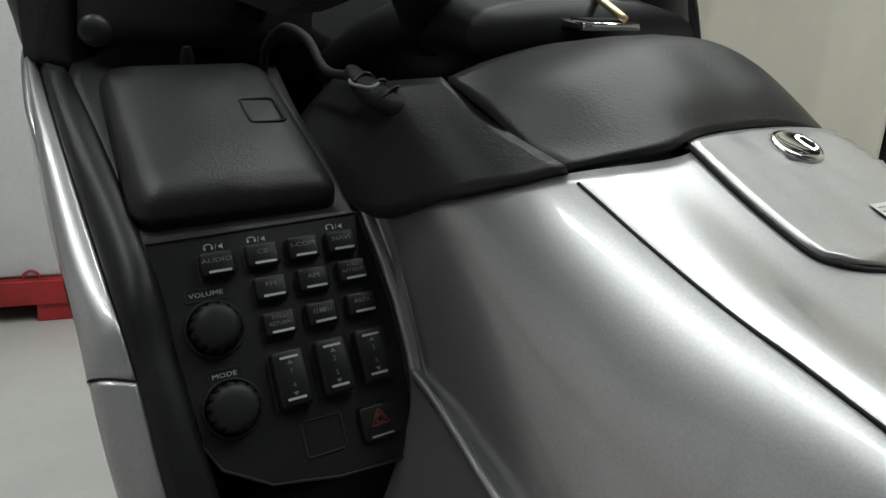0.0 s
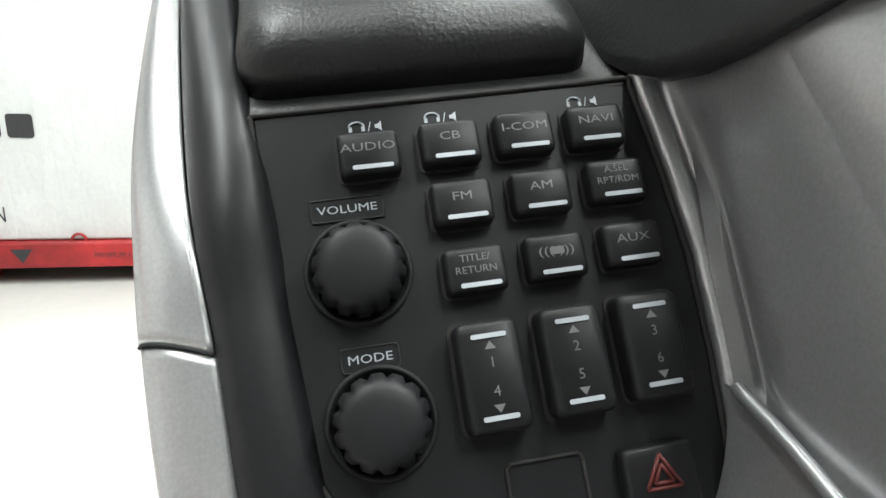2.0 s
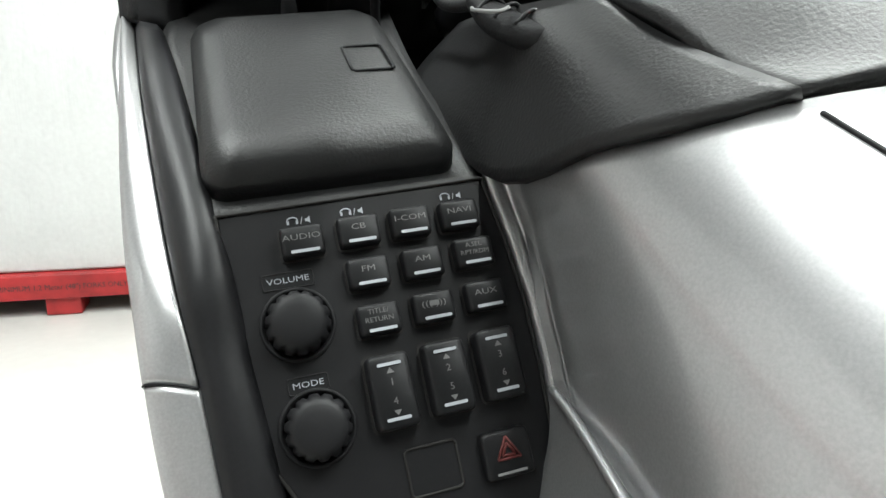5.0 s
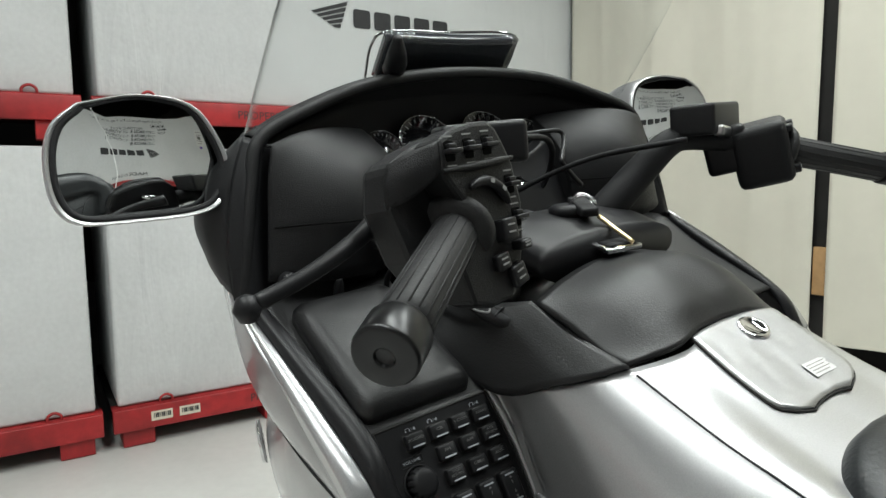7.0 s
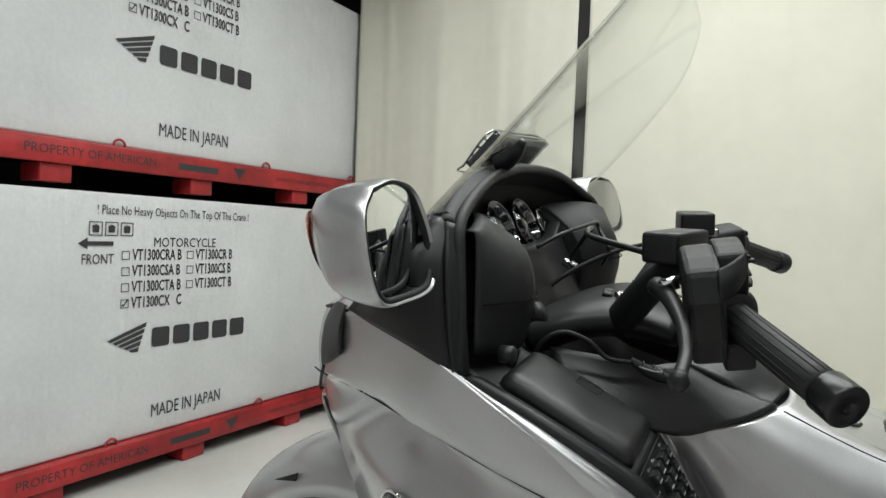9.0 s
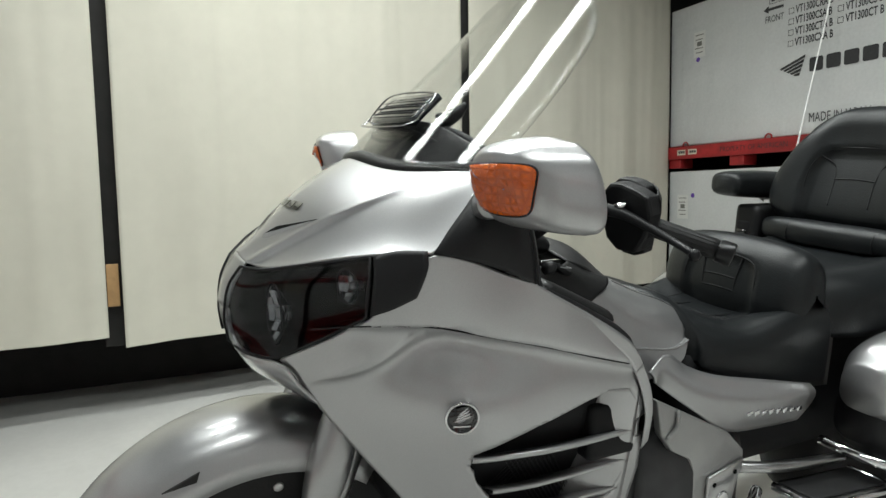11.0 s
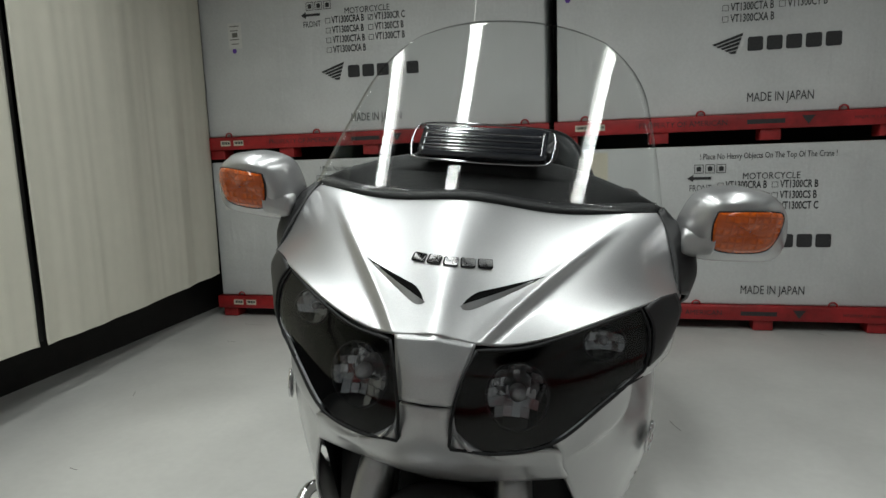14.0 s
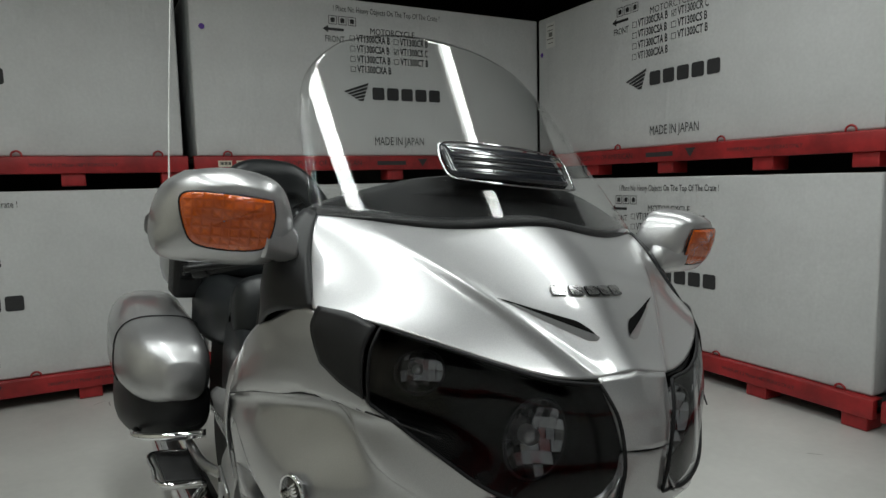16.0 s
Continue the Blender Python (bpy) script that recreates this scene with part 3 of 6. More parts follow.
# head lamps: lens over a dark bowl, with a matte cover behind
LENS = [
    [(-0.056, 1.358, 0.884), (-0.11, 1.337, 0.888), (-0.155, 1.310, 0.899), (-0.205, 1.269, 0.913), (-0.258, 1.216, 0.927)],
    [(-0.043, 1.376, 0.85), (-0.095, 1.360, 0.855), (-0.14, 1.334, 0.865), (-0.20, 1.286, 0.885), (-0.271, 1.220, 0.905)],
    [(-0.034, 1.382, 0.80), (-0.085, 1.368, 0.805), (-0.13, 1.345, 0.815), (-0.20, 1.294, 0.845), (-0.275, 1.224, 0.872)],
    [(-0.034, 1.377, 0.760), (-0.095, 1.360, 0.755), (-0.160, 1.325, 0.764), (-0.218, 1.276, 0.803), (-0.272, 1.226, 0.845)],
]
COVER = [
    [(-0.264, 1.214, 0.929), (-0.285, 1.190, 0.940), (-0.313, 1.154, 0.943)],
    [(-0.278, 1.218, 0.905), (-0.297, 1.192, 0.912), (-0.322, 1.157, 0.922)],
    [(-0.281, 1.222, 0.872), (-0.298, 1.196, 0.884), (-0.319, 1.162, 0.90)],
    [(-0.278, 1.223, 0.848), (-0.296, 1.198, 0.860), (-0.312, 1.168, 0.878)],
]
lens = sheet(LENS, 30, 20)
for f in (1, -1):
    hl = part("headlight", grid_bm(lens, f), SMOKED, bike, "smoked headlight with clear reflectors behind")
    hl.visible_shadow = False
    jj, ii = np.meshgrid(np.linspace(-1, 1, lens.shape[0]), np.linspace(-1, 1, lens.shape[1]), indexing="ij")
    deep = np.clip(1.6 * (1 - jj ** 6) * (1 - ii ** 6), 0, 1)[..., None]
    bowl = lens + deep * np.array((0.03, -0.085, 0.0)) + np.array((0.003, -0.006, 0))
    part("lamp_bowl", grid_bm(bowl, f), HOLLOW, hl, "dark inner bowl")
    for c, r, tilt, wide, rows in (((-0.108, 1.318, 0.816), 0.046, 4, 0.86, 7), ((-0.215, 1.235, 0.878), 0.025, 12, 1.15, 4)):
        m = Matrix.Translation((f * c[0], c[1], c[2])) @ Euler((radians(-90), 0, radians(f * tilt))).to_matrix().to_4x4()
        dish = lambda x, y: -0.5 * r * (1 - (x * x + y * y) / (r * r))
        facets = bmesh.new()
        step = 2 * r / rows
        rnd = random.Random(rows)
        for b in range(rows):
            y0 = -r + b * step
            cells = rows + 3 if y0 < 0.1 * r else rows
            for a in range(cells):
                x0, w = -r + a * 2 * r / cells, 2 * r / cells
                mx, my = x0 + w / 2, y0 + step / 2
                if mx * mx + my * my > r * r * 0.98:
                    continue
                gx, gy = 0.8 * mx / r + rnd.uniform(-0.16, 0.16), 0.8 * my / r + rnd.uniform(-0.12, 0.12)
                face = []
                for px, py in ((x0, y0), (x0 + w, y0), (x0 + w, y0 + step), (x0, y0 + step)):
                    k = min(1.0, r / max(1e-6, math.hypot(px, py)))
                    px, py = px * k, py * k
                    face.append(facets.verts.new(m @ Vector((px * wide, py, dish(mx, my) + gx * (px - mx) + gy * (py - my)))))
                facets.faces.new(face)
        rf = part("reflector", facets, FACET, hl, "chrome reflector in flat facets", smooth=False)
        part("reflector_rim", pipe([tuple(m @ Vector((r * 1.02 * wide * math.cos(a), r * 1.02 * math.sin(a), 0.0))) for a in np.linspace(0, 2 * math.pi, 33)], 0.0018, 48, 6), PLATE, rf)
        part("bulb", lathe([(0.0005, -0.004), (r * 0.2, -0.005), (r * 0.24, -0.009), (r * 0.24, -0.024)], 16, None, m), STEEL, rf, "grey bulb shield")
    part("lamp_cover", grid_bm(sheet(COVER, 12, 12), f), SATIN, bike, "matte black lamp cover", thick=0.003)
    seal = np.concatenate([spline(LENS[0], 20), spline([LENS[k][-1] for k in range(4)], 8)[1:], spline(LENS[3], 20)[::-1][1:], spline([LENS[k][0] for k in range(4)], 8)[::-1][1:]])
    part("lamp_seal", flipped(pipe(seal + (0, 0.001, 0), 0.0022, 110, 6), f), MATTE, bike)

# side cowl with its two gills
SIDE = [
    [(-0.163, 1.322, 0.759), (-0.272, 1.224, 0.841), (-0.318, 1.150, 0.936), (-0.338, 1.035, 0.905), (-0.346, 0.985, 0.884), (-0.346, 0.89, 0.826), (-0.343, 0.780, 0.750)],
    [(-0.170, 1.302, 0.738), (-0.262, 1.222, 0.785), (-0.312, 1.130, 0.845), (-0.334, 1.05, 0.845), (-0.344, 0.985, 0.835), (-0.348, 0.89, 0.792), (-0.345, 0.778, 0.738)],
    [(-0.172, 1.294, 0.724), (-0.258, 1.215, 0.765), (-0.306, 1.120, 0.822), (-0.328, 1.05, 0.815), (-0.342, 0.98, 0.802), (-0.346, 0.89, 0.772), (-0.343, 0.772, 0.728)],
    [(-0.176, 1.284, 0.708), (-0.245, 1.205, 0.745), (-0.286, 1.112, 0.785), (-0.314, 1.04, 0.785), (-0.330, 0.97, 0.775), (-0.338, 0.88, 0.75), (-0.338, 0.755, 0.712)],
    [(-0.190, 1.255, 0.665), (-0.255, 1.175, 0.690), (-0.305, 1.090, 0.70), (-0.322, 1.02, 0.705), (-0.332, 0.95, 0.705), (-0.338, 0.86, 0.692), (-0.335, 0.72, 0.682)],
    [(-0.212, 1.205, 0.600), (-0.262, 1.135, 0.61), (-0.302, 1.060, 0.615), (-0.318, 0.99, 0.62), (-0.325, 0.92, 0.62), (-0.325, 0.84, 0.615), (-0.318, 0.715, 0.61)],
    [(-0.235, 1.135, 0.51), (-0.260, 1.080, 0.51), (-0.280, 1.02, 0.51), (-0.290, 0.96, 0.51), (-0.292, 0.90, 0.51), (-0.292, 0.83, 0.51), (-0.288, 0.715, 0.51)],
    [(-0.235, 1.05, 0.38), (-0.245, 1.01, 0.38), (-0.250, 0.97, 0.38), (-0.252, 0.92, 0.38), (-0.252, 0.87, 0.38), (-0.25, 0.81, 0.38), (-0.245, 0.715, 0.38)],
]
side = sheet(SIDE, 90, 110)
# its tail is drawn in towards the console
side[..., 0] += 0.012 * np.clip((0.94 - side[..., 1]) / 0.15, 0, 1) * np.clip((side[..., 2] - 0.45) / 0.2, 0, 1)
side[..., 1] += 0.022 * np.clip((0.77 - side[..., 1]) / 0.05, 0, 1) * np.clip((side[..., 2] - 0.52) / 0.1, 0, 1)


# dish under the crease that runs from the lamp to the tail of the cowl
for j in range(side.shape[0]):
    for i in range(side.shape[1]):
        x, y, z = side[j, i]
        crease = np.interp(y, (0.70, 0.766, 0.968, 1.139, 1.23, 1.33), (0.708, 0.731, 0.792, 0.832, 0.832, 0.81))
        q = crease - z
        if q > 0:
            deep = 0.034 * np.interp(y, (0.76, 0.95, 1.06, 1.15, 1.26), (0, 0.25, 0.9, 1, 0.15))
            side[j, i, 0] += deep * (1 - math.exp(-q / 0.006)) * math.exp(-((q / 0.07) ** 2))

GILLS = ([(1.064, 0.622), (0.965, 0.662), (0.88, 0.688), (0.825, 0.700), (0.785, 0.694), (0.762, 0.66), (0.752, 0.60), (0.748, 0.54), (0.765, 0.47), (0.90, 0.455), (1.0, 0.50), (1.050, 0.565), (1.066, 0.600)],)


def in_gill(y, z):
    for ring in GILLS:
        hit = False
        for (y0, z0), (y1, z1) in zip(ring, ring[1:] + ring[:1]):
            if (z0 > z) != (z1 > z) and y < y0 + (z - z0) * (y1 - y0) / (z1 - z0):
                hit = not hit
        if hit:
            return True
    return False


def trim_gills(bm):
    """Draw the rim of each opening onto its outline."""
    for v in bm.verts:
        if v.is_boundary and 0.44 < v.co.z < 0.715 and 0.73 < v.co.y < 1.09:
            best = None
            for ring in GILLS:
                for a, b in zip(ring, ring[1:] + ring[:1]):
                    a, b = Vector(a), Vector(b)
                    p = Vector((v.co.y, v.co.z))
                    t = min(1, max(0, (p - a).dot(b - a) / (b - a).length_squared))
                    q = a + t * (b - a)
                    if best is None or (q - p).length < best[0]:
                        best = ((q - p).length, q)
            if best[0] < 0.02:
                v.co.y, v.co.z = best[1]
    return bm


side_cowls = []
for f in (1, -1):
    sc = part("side_cowl", trim_gills(grid_bm(side, f, lambda p, u, v: not in_gill(p[1], p[2]))), SILVER, bike, "silver side cowl with dark gill openings", thick=0.006)
    side_cowls.append(sc)
    skin = lambda y, z, deep: (f * (lies_on(side, y, z, 1, 2, 0) + deep), y, z)
    back = np.array([[skin(y, z, 0.034) for y in np.linspace(1.075, 0.79, 24)] for z in np.linspace(0.705, 0.44, 20)])
    part("gill_mesh", grid_bm(back), MATTE, sc, "black mesh behind the gills")
    wire = bmesh.new()
    for k in range(52):
        for lean in (-1, 1):
            y0 = 0.72 + 0.0085 * k
            ends = [(y0 + lean * 0.09, 0.45), (y0, 0.575), (y0 - lean * 0.09, 0.70)]
            if 0.80 < min(e[0] for e in ends) and max(e[0] for e in ends) < 1.08:
                pipe([skin(y, z, 0.0335) for y, z in ends], 0.0011, 7, 4, wire)
    tagged(part("mesh_wire", wire, SATIN, sc), kind="stuff")
    scoop = np.array([[skin(0.752 + 0.012 * (z - 0.6) / 0.1 + w * (0.085 - 0.03 * (z - 0.6) / 0.1), z, -0.0005 + 0.036 * w ** 1.7) for w in np.linspace(0, 1, 12)] for z in np.linspace(0.695, 0.45, 20)])
    part("gill_scoop", grid_bm(scoop), SILVER, sc, "silver scooped wall behind the gills", thick=0.003)
    for rim in ([(1.064, 0.612), (0.957, 0.613), (0.85, 0.610), (0.752, 0.607)], [(1.02, 0.545), (0.945, 0.545), (0.85, 0.545), (0.745, 0.545)], [(0.99, 0.492), (0.92, 0.488), (0.85, 0.486), (0.752, 0.484)]):
        edge = spline([(y, z, 0) for y, z in rim], 26)
        rows = np.array([[skin(y, z, 0)] for y, z, _ in edge])[:, 0]
        fin = np.stack([rows + (f * 0.036, 0, -0.010), rows + (f * 0.016, 0, 0.0), rows + (f * 0.003, 0, 0.0035), rows + (-f * 0.0005, 0, 0.0), rows + (f * 0.002, 0, -0.006), rows + (f * 0.012, 0, -0.010)])
        fin = np.stack([spline(fin[:, k], 14) for k in range(26)], 1)
        part("gill_fin", grid_bm(fin), SILVER, sc, "silver gill fin", thick=0.003)
    cr = [(f * (lies_on(side, y, z, 1, 2, 0) - 0.0004), y, z) for y, z in ((0.80, 0.7415), (0.87, 0.7625), (0.968, 0.792), (1.06, 0.8135), (1.139, 0.8315), (1.23, 0.8315), (1.29, 0.819))]
    part("cowl_seam", pipe(cr, 0.0011, 60, 6), MATTE, sc)
    em = frame_of((f * -0.3085, 1.090, 0.690), (-0.3, -0.95 * f, 0), (-0.06 * f, 0, 1))
    bmE = lathe([(0.0005, 0.004), (0.023, 0.004), (0.023, 0.0)], 32, None, em)
    emb = part("emblem", bmE, GLOSSBLACK, sc, "round black emblem with a chrome rim")
    part("emblem_rim", lathe([(0.023, 0.0), (0.023, 0.005), (0.0255, 0.005), (0.0265, 0.0)], 32, None, em), CHROME, emb)
    wing = bmesh.new()
    for k in range(4):
        poly([(-0.014 + 0.003 * k, -0.006 + 0.004 * k), (0.014 - 0.002 * k, 0.003 + 0.0045 * k), (0.013 - 0.002 * k, -0.0005 + 0.0045 * k), (-0.004, -0.009 + 0.004 * k)], 0.0006, em @ Matrix.Translation((0, 0.002, 0.004)), wing)
    poly([(-0.013, -0.014), (0.013, -0.014), (0.013, -0.011), (-0.013, -0.011)], 0.0006, em @ Matrix.Translation((0, 0, 0.004)), wing)
    part("emblem_mark", wing, CHROME, emb, "plain silver shapes")

# windscreen
def screen_point(s, v):
    """s -1..1 across, v 0..1 up the screen."""
    top = 1.340 + 0.035 * (1 - min(1, abs(s)) ** 2.4)
    z = 1.05 + (top - 1.05) * v
    half = 0.292 * (1 - 0.18 * v ** 1.5) if v < 0.6 else 0.292 * (1 - 0.18 * v ** 1.5) * math.sqrt(max(0.0, 1 - 0.42 * ((v - 0.6) / 0.4) ** 2.2))
    x = s * half
    y = 1.156 - 0.322 * v * (top - 1.05) / 0.31 - 1.25 * x * x - 0.006 * math.sin(math.pi * v)
    return (x, y, z)


g = np.array([[screen_point(s, v) for s in np.linspace(-1, 1, 44)] for v in np.linspace(0, 1, 36)])
screen = part("windscreen", grid_bm(g), CLEAR, bike, "clear curved windscreen", thick=0.003)
screen.visible_shadow = False
vent = part("screen_vent", grid_bm(np.array([[(x, 1.088 - 0.9 * x * x - 0.62 * d + 0.012, 1.118 + 0.6 * d + (-0.012 * x)) for x in np.linspace(-0.104, 0.104, 20)] for d in np.linspace(0, 0.075, 8)])), VENTGREY, screen, "smoked grey vent in the screen", thick=0.012)
loop = [(x * 1.05, y + 0.010, z + 0.003 + 0.004 * (z - 1.135) / 0.025) for x, y, z in ((-0.108, 1.080, 1.116), (-0.09, 1.098, 1.110), (0, 1.110, 1.108), (0.09, 1.098, 1.110), (0.108, 1.080, 1.116), (0.110, 1.050, 1.146), (0.09, 1.040, 1.158), (0, 1.052, 1.160), (-0.09, 1.040, 1.158), (-0.110, 1.050, 1.146), (-0.108, 1.080, 1.116))]
part("vent_frame", pipe(loop, 0.0017, 90, 8), DARKCHROME, screen, "dark chrome frame round the vent")
for k in range(3):
    d = 0.018 + 0.018 * k
    part("vent_slat", pipe([(x, 1.1045 - 0.9 * x * x - 0.62 * d, 1.1195 + 0.6 * d - 0.012 * x) for x in np.linspace(-0.096, 0.096, 7)], 0.0019, 30, 6), DARKCHROME if k == 2 else SATIN, screen)
vh = part("vent_handle", pipe([(-0.100, 1.042, 1.118), (-0.104, 1.026, 1.123), (-0.110, 1.010, 1.134), (-0.115, 0.997, 1.148)], (0.013, 0.014, 0.011, 0.005), 16, 10), SATIN, screen, "black vent handle")

# front fender, wheel, fork
def fender_ring(a):
    """A section of the fender at angle a (degrees from straight up, ahead positive)."""
    r = 0.367
    cy, cz = 1.33, 0.263
    out = []
    for q in np.linspace(-1, 1, 15):
        w = 0.105 * (1 - 0.3 * max(0, (a - 30) / 60))
        drop = 0.085 * abs(q) ** 2.4
        rr = r - drop
        out.append((w * math.sin(q * 1.45), cy + rr * math.sin(radians(a)), cz + rr * math.cos(radians(a))))
    return out


part("front_fender", grid_bm(np.array([fender_ring(a) for a in np.linspace(-36, 88, 34)])), SILVER, bike, "silver front fender", thick=0.004)
fw = part("front_wheel", lathe([(0.13, -0.04), (0.205, -0.045), (0.215, -0.03), (0.20, 0.0), (0.215, 0.03), (0.205, 0.045), (0.13, 0.04)], 48, None, Matrix.Translation((0, 1.33, 0.296)) @ pose(0, 0, 0, 0, 90, 0)), STEEL, bike, "silver cast wheel")
part("tyre", lathe([(0.212, -0.05), (0.25, -0.062), (0.28, -0.05), (0.294, -0.02), (0.296, 0.0), (0.294, 0.02), (0.28, 0.05), (0.25, 0.062), (0.212, 0.05)], 56, None, Matrix.Translation((0, 1.33, 0.296)) @ pose(0, 0, 0, 0, 90, 0)), RUBBER, fw, "black tyre")
for s in (-0.065, 0.065):
    part("brake_disc", lathe([(0.07, -0.002), (0.15, -0.002), (0.15, 0.002), (0.07, 0.002)], 40, None, Matrix.Translation((s, 1.33, 0.296)) @ pose(0, 0, 0, 0, 90, 0)), STEEL, fw)
for k in range(5):
    a = radians(72 * k)
    part("spoke", pipe([(0, 1.33 + 0.03 * math.sin(a), 0.296 + 0.03 * math.cos(a)), (0, 1.33 + 0.17 * math.sin(a), 0.296 + 0.17 * math.cos(a))], (0.03, 0.018), 4, 8), STEEL, fw)
part("hub", lathe([(0.03, -0.07), (0.045, -0.06), (0.045, 0.06), (0.03, 0.07)], 24, None, Matrix.Translation((0, 1.33, 0.296)) @ pose(0, 0, 0, 0, 90, 0)), STEEL, fw)
for f in (1, -1):
    part("fork_leg", flipped(pipe([(-0.105, 1.285, 0.32), (-0.105, 1.20, 0.56), (-0.10, 1.10, 0.82)], (0.028, 0.028, 0.024), 12, 14), f), STEEL, bike)
    part("fork_cover", flipped(blob([((-0.108, 1.222 + 0.03, 0.46), 0.026, 0.03, (1, 0, 0), (0, 1, 0)), ((-0.112, 1.222 + 0.012, 0.54), 0.030, 0.036, (1, 0, 0), (0, 1, 0.2)), ((-0.108, 1.205, 0.63), 0.028, 0.034, (1, 0, 0), (0, 1, 0.2)), ((-0.10, 1.17, 0.69), 0.02, 0.025, (1, 0, 0), (0, 1, 0.2))], 20, 20), f), SILVER, bike, "silver fork cover")
for f in (1, -1):
    part("fender_bolt", flipped(lathe([(0.0085, 0), (0.0085, 0.003), (0.006, 0.0045), (0.0005, 0.0045)], 14, None, frame_of((-0.104, 1.316, 0.523), (0, -1, 0), (-0.2, 0, 1))), f), STEEL, bike)
both("fender_vent", lambda f: flipped(poly([(1.49, 0.548), (1.44, 0.556), (1.435, 0.572)], 0.004, Matrix(((0, 0, 1, -0.1015), (1, 0, 0, 0), (0, 1, 0, 0), (0, 0, 0, 1)))), f), DARKGAP, "small black fender vent", smooth=False)
part("inner_duct", box((0.40, 0.24, 0.30), (0, 1.02, 0.60), bevel=0.03), MATTE, bike)

# mirrors
MIRROR = [(-0.447, 1.090), (-0.395, 1.097), (-0.346, 1.086), (-0.325, 1.052), (-0.320, 1.018), (-0.334, 0.988), (-0.362, 0.978), (-0.42, 0.979), (-0.465, 0.984), (-0.481, 1.005), (-0.481, 1.042), (-0.470, 1.072)]
for f in (1, -1):
    ring = spline(MIRROR + MIRROR[:1], 49)[:-1]
    mid = np.array((-0.402, 1.037))
    tilt = lambda x, z: 1.024 + 0.20 * (z - 1.036) + 0.16 * (x + 0.40)
    facing = (lambda x, z: 1.026 + 0.168 * (x + 0.402) + 0.05 * (z - 1.037)) if f == 1 else (lambda x, z: 1.026 + 0.30 * (x + 0.402) + 0.105 * (z - 1.037))
    secs = []
    for sc, dy in ((0.45, 0.080), (0.62, 0.076), (0.78, 0.066), (0.91, 0.050), (0.99, 0.028), (1.03, 0.006), (1.032, -0.004), (1.01, -0.009), (0.965, -0.006)):
        secs.append([(f * (mid[0] + (x - mid[0]) * sc), tilt(x, z) * min(1, sc + 0.3) + (1 - min(1, sc + 0.3)) * 1.024 + dy, mid[1] + 0.008 * (1 - min(1, sc)) + (z - mid[1]) * sc) for x, z in ring])
    secs = np.array(secs)
    secs = np.concatenate([np.stack([spline(secs[:, k], 40) for k in range(48)], 1)], 0)
    secs = np.concatenate([secs, secs[:, :1]], 1)
    bm = grid_bm(secs)
    bmesh.ops.remove_doubles(bm, verts=bm.verts, dist=1e-6)
    bmesh.ops.holes_fill(bm, edges=[e for e in bm.edges if e.is_boundary and e.verts[0].co.y > 1.08], sides=0)
    mir = part("mirror", bm, SILVER, bike, "silver mirror housing with an amber signal")
    face = bmesh.new()
    prev = None
    for s in (0.93, 0.75, 0.55, 0.35, 0.15):
        now = [face.verts.new((f * (mid[0] + (x - mid[0]) * s), facing(mid[0] + (x - mid[0]) * s / 0.93, mid[1] + (z - mid[1]) * s / 0.93) - 0.0022 * (1 - (s / 0.93) ** 2), mid[1] + (z - mid[1]) * s)) for x, z in ring]
        if prev:
            for a in range(len(now)):
                b = (a + 1) % len(now)
                face.faces.new((prev[a], prev[b], now[b], now[a]))
        prev = now
    face.faces.new(prev)
    bmesh.ops.recalc_face_normals(face, faces=face.faces)
    part("mirror_glass", face, MIRRORGLASS, mir, "mirror glass in a black surround")
    part("mirror_rim", pipe([(f * (mid[0] + (x - mid[0]) * 0.945), tilt(x, z) - 0.003, mid[1] + (z - mid[1]) * 0.945) for x, z in list(ring) + [ring[0]]], 0.004, 96, 8), MATTE, mir)
    shape = [(-0.358, 1.062), (-0.40, 1.0655), (-0.445, 1.067), (-0.461, 1.063), (-0.463, 1.048), (-0.455, 1.020), (-0.444, 1.006), (-0.42, 1.000), (-0.385, 0.999), (-0.364, 1.003), (-0.357, 1.015), (-0.354, 1.042)]
    cx, cz = -0.413, 1.034
    shape = [(cx + (x - cx) * 0.93, cz + (z - cz) * 0.97) for x, z in shape]
    line = spline(shape + shape[:1], 61)
    shell = secs * (f, 1, 1)
    shell = shell[shell[..., 1] > 1.03][None]
    rows = []
    for k, h in ((1.0, -0.004), (1.0, 0.0035), (0.97, 0.0055), (0.85, 0.0065), (0.6, 0.008), (0.3, 0.009), (0.02, 0.0092)):
        rows.append([(cx + (x - cx) * k, lies_on(shell, cx + (x - cx) * k, cz + (z - cz) * k, 0, 2, 1) + h, cz + (z - cz) * k) for x, z, _ in [(q[0], q[1], 0) for q in line]])
    lensm = part("signal_lens", grid_bm(np.array(rows), f), AMBER, mir, "amber turn signal lens")
    part("lens_edge", flipped(pipe([(x, y - 0.001, z) for x, y, z in rows[1]], 0.0016, 80, 6), f), MATTE, lensm)
    part("mirror_neck", flipped(blob([((-0.365, 1.085, 1.022), 0.026, 0.03, (0, 1, 0), (0, 0, 1)), ((-0.345, 1.074, 1.015), 0.028, 0.028, (0, 1, 0), (0, 0, 1)), ((-0.322, 1.068, 1.005), 0.026, 0.024, (0, 1, 0), (0, 0, 1))], 20, 14), f), SILVER, mir)
